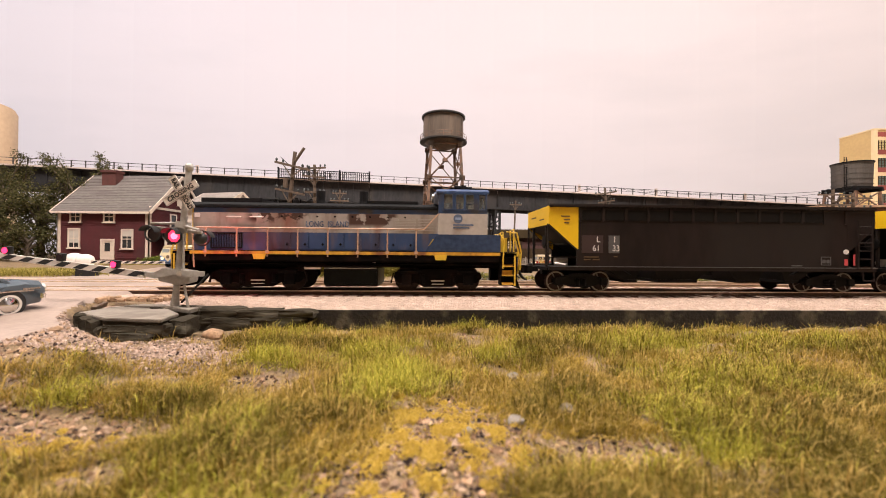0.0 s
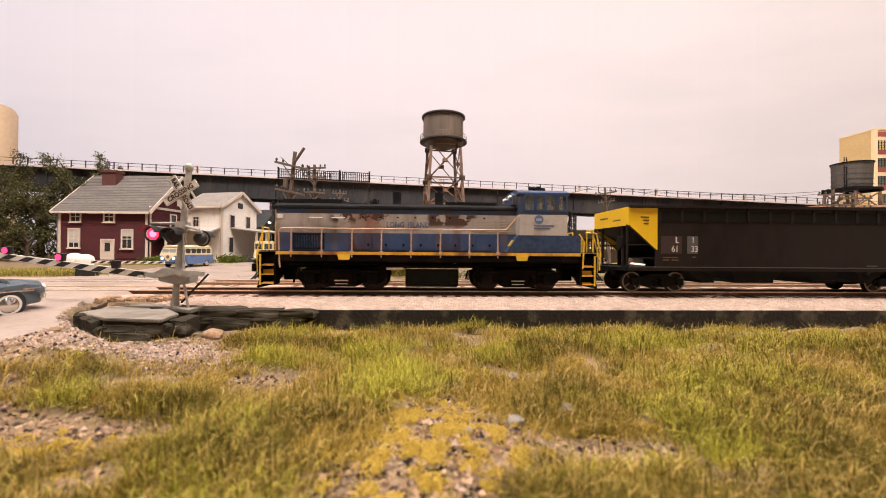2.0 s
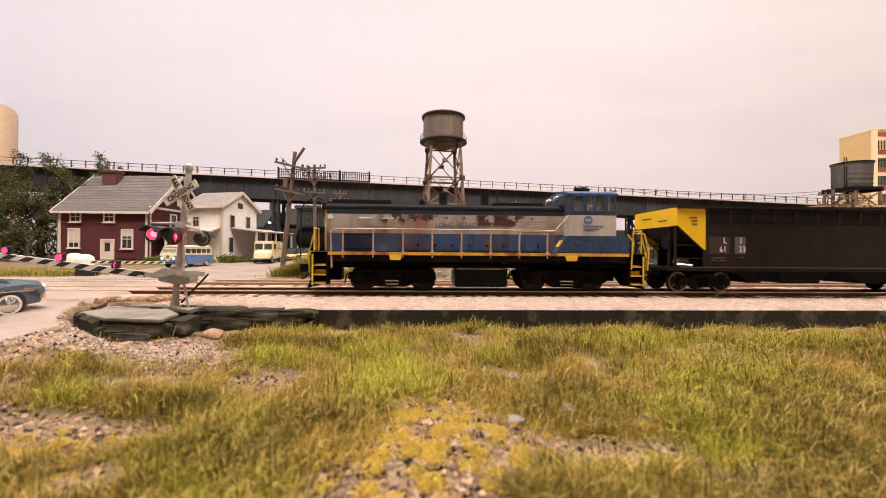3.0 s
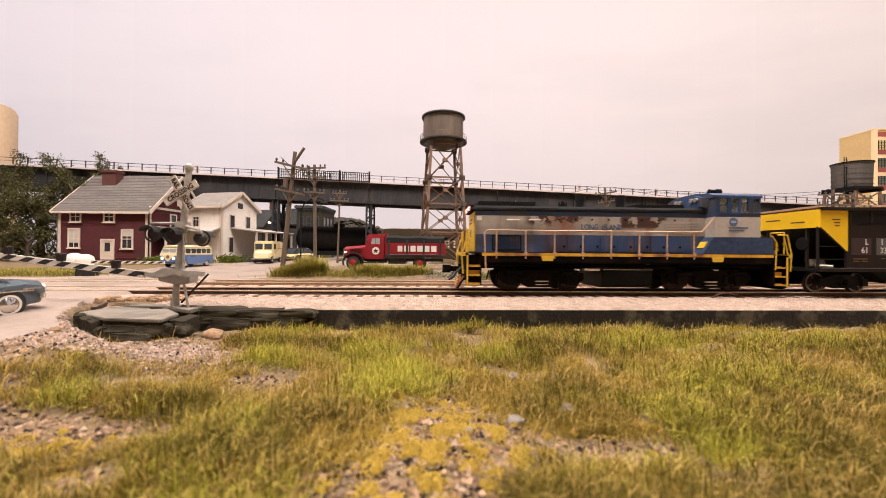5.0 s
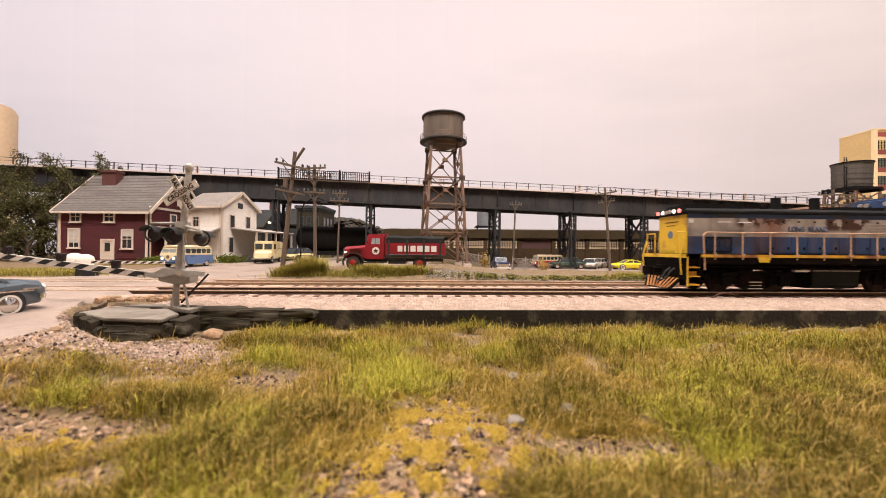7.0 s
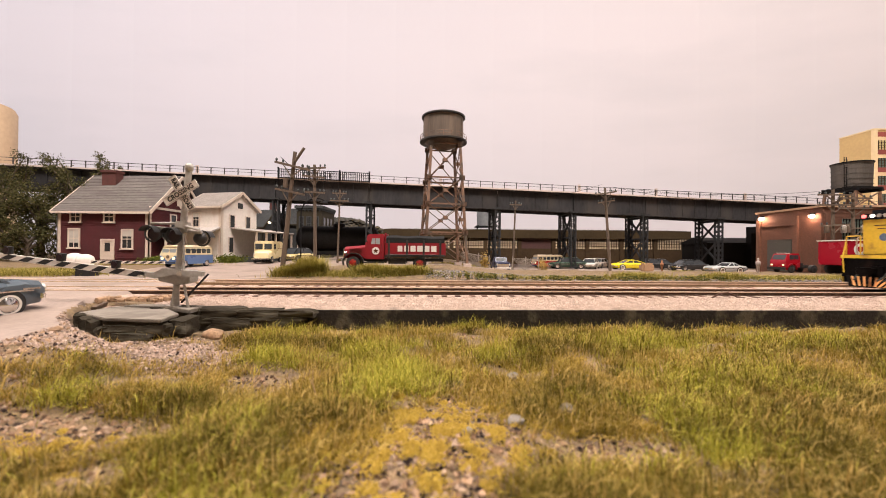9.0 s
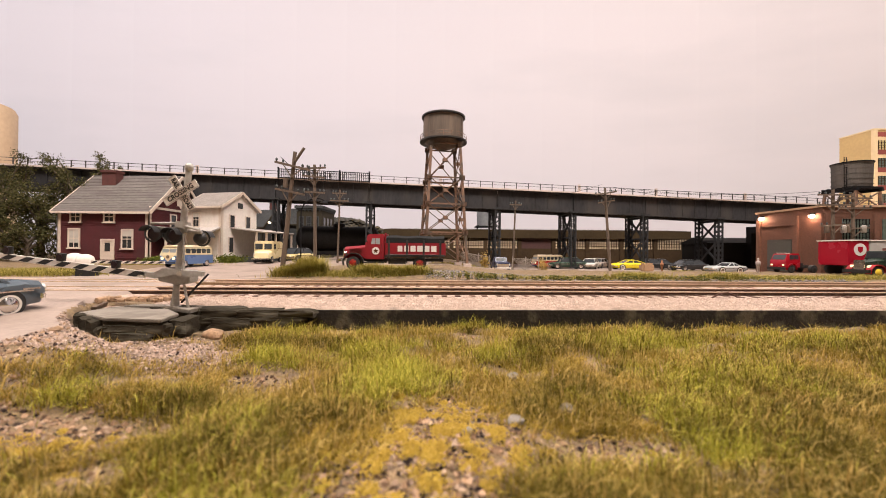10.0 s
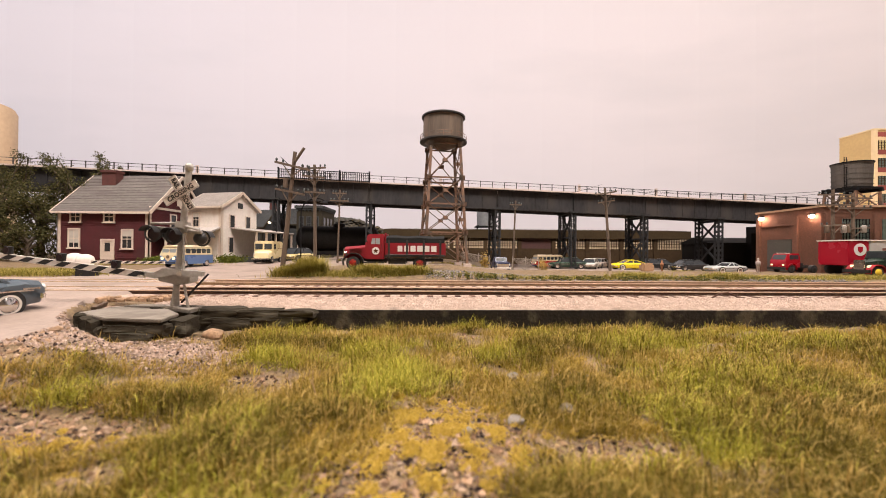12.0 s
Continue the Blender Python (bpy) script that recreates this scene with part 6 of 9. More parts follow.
def crossing_signal():
    C = thing("crossing_signal", place(-8.98, 12.5, -0.36, 0, 0, 5.4), "silver crossing signal with crossbuck, red lamps and lowered gate", "crossing signal")
    part("base", Shape().box(-0.19, 0.19, -0.19, 0.19, 0, 0.10).lathe([(0.14, 0.10), (0.12, 0.3), (0.10, 0.5)], 12), M_SILVER, C)
    mast = part("mast", Shape().rod((0, 0, 0.4), (0, 0, 4.62), 0.098, 14), M_SILVER, C, smooth=40)
    part("finial", Shape().lathe([(0.08, 4.55), (0.10, 4.62), (0.135, 4.7), (0.135, 4.79), (0.09, 4.87), (0.02, 4.90)], 16), M_SILVER, C, smooth=40)
    tilt = -5.4
    for text, ang, along, w in (("CROSSING", 38, 0.0, 1.32), ("RAIL", -52, -0.37, 0.62), ("ROAD", -52, 0.37, 0.62)):
        m = place(-0.06, -0.17 if text == "CROSSING" else -0.14, 3.86, 0) @ Matrix.Rotation(radians(-ang + 0), 4, "Y")
        if text != "ROAD":
            length = 1.26
            b = part("crossbuck_blade", Shape().box(-length / 2, length / 2, -0.025, 0.025, -0.135, 0.135, 0.0), M_WHITEPAINT, C, "off-white crossbuck blade", at=m, bevel=0.015)
            part("blade_rim", framed([(-length / 2, -0.135), (length / 2, -0.135), (length / 2, 0.135), (-length / 2, 0.135)], [(-length / 2 + 0.02, -0.115), (length / 2 - 0.02, -0.115), (length / 2 - 0.02, 0.115), (-length / 2 + 0.02, 0.115)], -0.032, -0.025), M_SILVER, b)
        words("crossing_word", text, 0.225, m @ place(along, -0.03, 0.0), M_BLACKPAINT, C, squeeze=0.90 if text == "CROSSING" else 0.78, depth=0.006, bold=0.006)
    # lamp cross-arm
    bar = part("lamp_bar", Shape().rod((-0.95, 0, 2.62), (0.65, 0, 2.62), 0.06, 8).box(-0.2, 0.2, -0.12, 0.12, 2.55, 2.85), M_SILVER, C)
    part("bar_cap", Shape().rod((-1.0, -0.1, 2.76), (-0.2, -0.1, 2.84), 0.045, 8).rod((-0.2, -0.1, 2.84), (0.62, -0.1, 2.70), 0.045, 8).box(-0.17, 0.17, -0.17, 0.17, 2.70, 2.92, 0.04), M_SILVER, C)
    # the lamp at -0.5 is added; rear lenses glow extra strongly to redden the engine
    for x, face, ph in ((-0.82, -1, "L"), (-0.12, -1, "R"), (0.55, 1, "R"), (-0.5, 1, "L")):
        lamp = part("lamp", Shape().lathe([(0.10, 0.24), (0.20, 0.16), (0.22, 0.06)] if face < 0 else [(0.22, -0.06), (0.20, -0.16), (0.10, -0.24)], 20, (x, face * 0.2, 2.42), "y"), M_BLACKPAINT, C, "black lamp with a hood", smooth=40)
        visor = Shape()
        for i in range(13):
            a = radians(15 + 150 * i / 13)
            b = radians(15 + 150 * (i + 1) / 13)
            y0, y1 = face * 0.24, face * 0.50
            r = 0.255
            visor.add([(x + q * math.cos(t), y, 2.42 + q * math.sin(t)) for q in (r, r + 0.015) for t, y in ((a, y0), (b, y0), (b, y1), (a, y1))], [(0, 1, 2, 3), (7, 6, 5, 4), (2, 6, 7, 3)])
        part("visor", visor, M_BLACKPAINT, lamp)
        part("backplate", framed([(x + 0.275 * math.cos(t), 2.42 + 0.275 * math.sin(t)) for t in (2 * math.pi * i / 20 for i in range(20))], [(x + 0.215 * math.cos(t), 2.42 + 0.215 * math.sin(t)) for t in (2 * math.pi * i / 20 for i in range(20))], -0.012 + face * 0.22, 0.012 + face * 0.22), M_BLACKPAINT, lamp)
        lens(C, x, face * 0.16, 2.42, 0.20 if face < 0 else 0.17, M_REDLIT if face < 0 else M_REDBACK, ph, face, "signal_lens")
    # gate machine
    part("gate_machine", Shape().slab([(-0.5, 0.92), (-0.3, 0.88), (0.2, 0.82), (0.55, 0.95), (0.55, 1.32), (-0.1, 1.34), (-0.35, 1.22), (-0.5, 1.1)], -0.24, 0.24), M_SILVER, C, bevel=0.03)
    part("gate_bracket", Shape().slab([(-1.05, 1.04), (-0.5, 0.98), (-0.1, 1.1), (0.3, 1.18), (0.3, 1.36), (-0.3, 1.34), (-0.55, 1.18), (-1.0, 1.18)], -0.34, -0.26), M_SILVER, C, bevel=0.02)
    part("counterweight_arm", Shape().slab([(0.3, 1.12), (1.02, 1.2), (1.02, 1.36), (0.3, 1.34)], -0.32, -0.2), M_SILVER, C)
    part("pivot_bolt", Shape().rod((0.28, -0.36, 1.22), (0.28, -0.24, 1.22), 0.09, 10), M_PLATESTEEL, C)
    part("brace_rod", Shape().rod((0.95, 0.1, 1.25), (0.15, 0.1, 0.2), 0.035, 6), M_RUBBER, C)
    part("brace_rod", Shape().rod((0.35, -0.15, 0.85), (0.6, -0.2, 0.1), 0.04, 6), M_SILVER, C)
    part("ladder_rail", Shape().rod((0.1, -0.1, 2.5), (0.25, -0.1, 1.3), 0.04, 6), M_SILVER, C)
    arm = striped_arm(C, -0.95, -6.9, 0.22, 0.18, 10)
    arm.matrix_basis = place(0.1, -0.30, 1.04) @ Matrix.Rotation(radians(1.6), 4, "Y")
    for x, ph in ((-1.95, "R"), (-3.75, "L"), (-5.5, "T")):
        stem = part("arm_lamp", Shape().box(x - 0.13, x + 0.13, -0.05, 0.07, 0.08, 0.34, 0.03), M_BLACKPAINT, arm, "small arm lamp")
        s = Shape().rod((0, -0.03, 0), (0, 0, 0), 0.10, 14)
        lob = part("arm_lens", s, M_REDARM, arm, at=place(x, -0.08, 0.21))
        lob.data.materials.append(M_REDOFF)
        for p in lob.data.polygons:
            p.material_index = 0 if p.normal.y < -0.5 else 1
        LENSES.append((lob, (x, -0.08, 0.21), ph))
    return C


crossing_signal()

far_gate = thing("far_crossing_gate", place(-22.6, 23.2, land(-22.6, 23.2) + 0.02, 0), "lowered striped gate arm with two white rounded lumps over a dark box", "crossing gate")
# two white lumps over a dark box, plain stand-ins beside the arm
part("cover", Shape().lathe([(0.15, 0.55), (0.45, 0.62), (0.5, 1.0), (0.42, 1.25), (0.2, 1.38), (0.03, 1.4)], 14, (-0.3, 0, 0)).lathe([(0.15, 0.5), (0.42, 0.6), (0.48, 0.95), (0.4, 1.2), (0.18, 1.32), (0.03, 1.33)], 14, (0.3, 0.05, 0)), M_WHITEPAINT, far_gate, "pair of white rounded lumps", smooth=50)
part("machine_box", Shape().box(0.05, 0.95, -0.35, 0.35, -0.1, 0.55), M_BLACKPAINT, far_gate, bevel=0.03)
fa = striped_arm(far_gate, 1.0, 5.6, 0.19, 0.16, 9)
fa.matrix_basis = place(-0.3, 0, 0.85)

# stone and timber footing under the signal
M_STONE = surface("dark_green_grey_stone", (0.036, 0.030, 0.021), 0.85, 0, 0.35, 1.5, 0.6, stain=(0.09, 0.08, 0.06), stain_amount=0.3, stain_scale=1.2, stretch=(0.5, 1, 2.5), spec=0.1)
M_TIMBER = surface("weathered_brown_timber", (0.13, 0.085, 0.055), 0.9, 0, 0.4, 1.5, 0.5)
M_SLAB = surface("pale_grey_slab", (0.19, 0.165, 0.135), 0.8, 0, 0.18, 1.0, 0.3, stain=(0.12, 0.10, 0.08), stain_amount=0.3, stain_scale=0.8)
M_BROWNROCK = surface("brown_rubble", (0.27, 0.17, 0.10), 0.9, 0, 0.4, 1.5, 0.6, rand=0.3)
rng = random.Random(11)


def rock(sx, sy, sz, seed, n=3, soft=0.35):
    """A blocky stone: a box cut finer and roughened."""
    s = Shape()
    bm = bmesh.new()
    bmesh.ops.create_cube(bm, size=1.0)
    bmesh.ops.subdivide_edges(bm, edges=bm.edges[:], cuts=n, use_grid_fill=True)
    for v in bm.verts:
        p = v.co.copy()
        q = p.normalized() * 0.62
        p = p.lerp(q, soft)
        d = 1 + 0.34 * noise.noise((p.x * 2.3 + seed * 7.1, p.y * 2.3, p.z * 2.3 + seed))
        v.co = Vector((p.x * sx * d, p.y * sy * d, p.z * sz * d))
    bm.verts.index_update()
    s.v = [tuple(v.co) for v in bm.verts]
    s.f = [tuple(v.index for v in f.verts) for f in bm.faces]
    bm.free()
    return s


foot = thing("stone_footing", place(-10.6, 12.2, -1.0, 2), "rough stone culvert footing with a flat pale slab", "footing")
part("slab", Shape().prism([(-0.64, -0.70), (0.96, -1.66), (2.70, -1.90), (2.50, -0.85), (1.50, 0.10), (-0.50, 0.60)], 0.57, 0.66), M_SLAB, foot, "flat pale grey stone slab", bevel=0.02)
part("slab", Shape().prism([(-0.58, -0.66), (0.98, -1.62), (2.64, -1.86), (2.44, -0.85), (1.45, 0.05), (-0.45, 0.5)], 0.44, 0.57), M_STONE, foot, bevel=0.03)
part("slab", Shape().prism([(-0.2, 0.45), (1.7, 0.0), (2.6, -0.5), (2.5, 0.5), (0.2, 0.8)], 0.58, 0.71), M_SLAB, foot, bevel=0.02)
for i, (x, y, z, sx, sy, sz, rz) in enumerate(((1.45, -1.55, 0.30, 1.15, 0.42, 0.34, -8), (2.35, -1.65, 0.32, 0.85, 0.42, 0.36, -4), (1.9, -1.72, 0.12, 1.3, 0.45, 0.30, -9), (0.95, -1.50, 0.16, 0.55, 0.5, 0.5, 30), (0.50, -1.45, 0.24, 0.42, 0.30, 0.62, -30), (0.15, -1.20, 0.26, 0.40, 0.34, 0.66, -28), (-0.25, -0.95, 0.34, 0.42, 0.4, 0.62, -32), (-0.55, -0.60, 0.40, 0.4, 0.4, 0.5, -40), (2.75, -1.0, 0.30, 0.5, 0.9, 0.5, 8))):
    part("stone", rock(sx, sy, sz, i + 1, soft=0.5 if 2 < i < 8 else 0.3), M_STONE, foot, at=place(x, y, z, rz), smooth=35)
for i, (x0, y0, x1, y1) in enumerate(((-0.78, 0.0, -1.0, 0.75), (-1.02, 0.8, -1.35, 1.5))):
    part("kerb_timber", Shape().bar((x0, y0, 0.60), (x1, y1, 0.68), 0.16, 0.24), M_TIMBER, foot, "dark weathered kerb timber", bevel=0.02)
wall_ = thing("stone_retaining_wall", place(-7.8, 12.55, -0.8, 2.4), "dark layered stone retaining wall beside the ballast", "retaining wall")
for i, (x, z, w, h) in enumerate(((-1.0, 0.28, 1.5, 0.34), (0.4, 0.30, 1.5, 0.3), (1.7, 0.28, 1.3, 0.26), (2.9, 0.3, 1.2, 0.2), (-0.6, -0.02, 1.6, 0.36), (0.9, -0.04, 1.6, 0.36), (2.3, -0.02, 1.5, 0.36))):
    part("stone", rock(w * 1.05, 0.55, h * 1.25, i + 20), M_STONE, wall_, at=place(x, rng.uniform(-0.05, 0.08), z, rng.uniform(-3, 3)), smooth=30)
for i in range(40):
    x, y = -11.9 + i * 0.06 + rng.uniform(-0.2, 0.2), 13.25 + i * 0.02 + rng.uniform(-0.25, 0.25)
    sc = rng.uniform(0.10, 0.34)
    r = tagged(part("rubble_stone", rock(sc * 1.3, sc, sc * 0.85, i + 40, 2, 0.6), M_BROWNROCK, at=place(x, y, -0.30 + rng.uniform(0, 0.10), rng.uniform(0, 90)), smooth=35), "rough brown rubble stone beside the street", "stone", "rubble by the crossing")
for i, (x, y, sc) in enumerate(((-7.05, 11.5, 0.42), (-6.5, 11.7, 0.25), (-8.9, 9.6, 0.22), (-8.1, 9.3, 0.16), (-9.2, 8.9, 0.2), (2.05, 6.05, 0.22), (1.1, 5.6, 0.2), (0.35, 5.0, 0.14), (1.5, 7.9, 0.2))):
    tagged(part("boulder", rock(sc * 1.2, sc, sc * 0.8, i + 60, 4, 0.9), M_BROWNROCK if i < 5 else M_SLAB, at=place(x, y, land(x, y) + sc * 0.1, i * 33), smooth=35), "weathered grey-brown stone half sunk in the grass", "stone", "field stones")

# ---- poles ----
M_POLE = surface("grey_brown_pole_wood", (0.11, 0.078, 0.055), 0.85, 0, 0.3, 1.2, 0.4, stretch=(2, 2, 0.15))
M_INSUL = surface("dark_insulator", (0.04, 0.05, 0.05), 0.3, 0, 0.1, 1.0, 0.0)


def pole(x, y, h, lean, arms, yaw=0, r=0.16, sink=0.3):
    P = thing("utility_pole", place(x, y, land(x, y), yaw, 0, lean), "weathered brown wooden utility pole with cross-arms", "utility pole", "utility poles")
    part("shaft", Shape().rod((0, 0, -sink), (0, 0, h), r, 10, r * 0.72), M_POLE, P, smooth=50)
    for z, half, tilt in arms:
        a = part("cross_arm", Shape().bar((-half, -r, z + tilt * half), (half, -r, z - tilt * half), 0.13), M_POLE, P)
        for q in (-0.92, -0.55, 0.55, 0.92):
            part("insulator", Shape().lathe([(0.03, 0.07), (0.07, 0.14), (0.08, 0.2), (0.04, 0.28)], 8, (q * half, -r, z - tilt * half * q)), M_INSUL, a)
        for q in (-1, 1):
            part("arm_brace", Shape().bar((q * half * 0.55, -r, z - tilt * half * 0.5 * q), (0, -r, z - 0.7), 0.06), M_POLE, P)
    return P


big = pole(-10.35, 24.0, 7.95, 5.6, [(7.0, 1.15, 0.14), (5.35, 0.95, 0.10)], r=0.165)
part("pole_stub", Shape().rod((0.1, -0.1, 7.3), (0.6, -0.1, 8.25), 0.09, 8), M_POLE, big)
part("transformer", Shape().rod((-0.35, -0.1, 5.6), (-0.35, -0.1, 6.2), 0.16, 10), M_POLE, big)
pole(-10.25, 30.0, 8.4, -1.0, [(8.1, 0.95, -0.03), (7.4, 0.9, 0.12), (6.15, 0.85, 0.06)], r=0.15)
pole(-11.3, 40.0, 7.9, 1.5, [(7.5, 0.75, 0.0), (6.7, 1.0, 0.0)], r=0.12)
pole(17.95, 40.0, 9.1, -4.0, [(8.5, 1.15, -0.1), (7.6, 0.9, -0.1)], r=0.16)
pole(8.4, 45.0, 8.5, 2.2, [(8.0, 0.7, 0.0)], r=0.13)
for px_, hh in ((34.9, 7.5), (36.7, 7.2)):
    yard = pole(px_, 33.4, hh, 0, [(hh - 0.5, 1.5, 0.0), (hh - 1.4, 1.5, 0.0), (hh - 3.2, 1.3, -0.06)], r=0.17)
    for q in (-0.75, 0.75):
        part("transformer", Shape().lathe([(0.14, 3.6), (0.19, 3.66), (0.19, 4.2), (0.10, 4.3)], 14, (q, -0.2, 0)), M_SILVER if q > 0 else M_POLE, yard, "weathered pole transformer", smooth=40)


def cable(a, b, sag, name="overhead_wire", r=0.018):
    s = Shape()
    pts = [Vector(a).lerp(Vector(b), i / 12) - Vector((0, 0, sag * 4 * (i / 12) * (1 - i / 12))) for i in range(13)]
    for p, q in zip(pts, pts[1:]):
        s.rod(p, q, r, 5)
    tagged(part(name, s, M_ROOFBLACK), "thin dark overhead wire between the poles", "wire", "overhead wires")


cable((-10.5, 24.0, 7.6), (-10.9, 30.0, 8.0), 0.3)
cable((-9.3, 24.0, 7.0), (-9.5, 30.0, 7.9), 0.3)
cable((-9.6, 30.0, 7.9), (-11.0, 40.0, 7.2), 0.5)
cable((17.0, 40.0, 8.9), (9.0, 45.0, 8.2), 0.5)
cable((18.2, 40.0, 8.6), (33.6, 33.4, 7.0), 0.9)
cable((18.2, 40.0, 8.6), (33.6, 33.4, 7.2), 0.5)

lamp_post = thing("street_lamp", place(-20.1, 45.0, land(-20.1, 45.0), 0), "dark street lamp with a small warm lantern", "street lamp")
part("post", Shape().rod((0, 0, 0), (0, 0, 4.6), 0.06, 8).rod((0, 0, 4.6), (-0.8, 0, 4.75), 0.05, 8), M_ROOFBLACK, lamp_post)
part("lantern", Shape().lathe([(0.05, 4.5), (0.16, 4.6), (0.12, 4.72), (0.04, 4.8)], 10, (-0.85, 0, 0)), glow("warm_lantern", (1.0, 0.8, 0.5), 4.0), lamp_post)
arm_lamp = thing("hooked_lamp", place(-12.2, 32.0, land(-12.2, 32.0), 0), "dark gooseneck yard lamp", "street lamp")
goose = [(0, 0, 0), (0, 0, 5.0), (0.25, 0, 5.6), (0.8, 0, 6.0), (1.5, 0, 6.1), (2.0, 0, 5.9)]
gs = Shape()
for a, b in zip(goose, goose[1:]):
    gs.rod(a, b, 0.06, 8)
part("gooseneck", gs, M_ROOFBLACK, arm_lamp)
part("shade", Shape().lathe([(0.34, 5.65), (0.2, 5.8), (0.06, 5.9)], 12, (2.0, 0, 0)), M_ROOFBLACK, arm_lamp)

# ---- vehicles ----
M_TYRE = M_RUBBER
M_CHROME = surface("chrome", (0.75, 0.73, 0.70), 0.15, 1.0, 0.05, 1.0, 0.0)
M_WHITEWALL = surface("whitewall", (0.62, 0.58, 0.53), 0.6, 0, 0.05, 1.0, 0.0)
M_CARGLASS = surface("dark_car_glass", (0.04, 0.045, 0.05), 0.08, 0, 0.1, 0.5, 0.0)
M_PALEGLASS = surface("pale_car_glass", (0.30, 0.33, 0.34), 0.1, 0, 0.1, 0.5, 0.0)
PAINT = {}


def paint(name, colour, rough=0.28):
    if name not in PAINT:
        PAINT[name] = surface(name, colour, rough, 0, 0.05, 0.6, 0.0)
    return PAINT[name]


def road_wheel(parent, x, y, r, hub, side, wall=None, w=0.2, hr=0.66, holes=0):
    a, b = sorted((y, y - side * w))
    t = part("wheel", Shape().lathe([(r * 0.55, a), (r * 0.93, a + 0.015), (r, a + 0.05), (r, b - 0.05), (r * 0.93, b - 0.015), (r * 0.55, b)], 26, (x, 0, r), "y"), M_TYRE, parent, smooth=40)
    if wall:
        c = [(x + math.cos(q), math.sin(q)) for q in (2 * math.pi * i / 26 for i in range(26))]
        part("whitewall", framed([(x + r * 0.88 * (p[0] - x), r + r * 0.88 * p[1]) for p in c], [(x + r * 0.70 * (p[0] - x), r + r * 0.70 * p[1]) for p in c], *sorted((y + side * 0.002, y + side * 0.014))), wall, t)
    k = y + side * 0.0
    part("hubcap", Shape().lathe([(r * hr, k - 0.02), (r * hr, k), (r * 0.35, k + 0.05), (r * 0.12, k + 0.07), (r * 0.02, k + 0.075)] if side > 0 else [(r * 0.02, k - 0.075), (r * 0.12, k - 0.07), (r * 0.35, k - 0.05), (r * hr, k), (r * hr, k + 0.02)], 18, (x, 0, r), "y"), hub, t, smooth=40)
    for i in range(holes):
        q = 2 * math.pi * i / holes
        cx, cz = x + r * hr * 0.74 * math.cos(q), r + r * hr * 0.74 * math.sin(q)
        part("hub_hole", Shape().rod((cx, k - side * 0.01, cz), (cx, k + side * 0.035, cz), r * hr * 0.17, 8), M_BLACKPAINT, t)


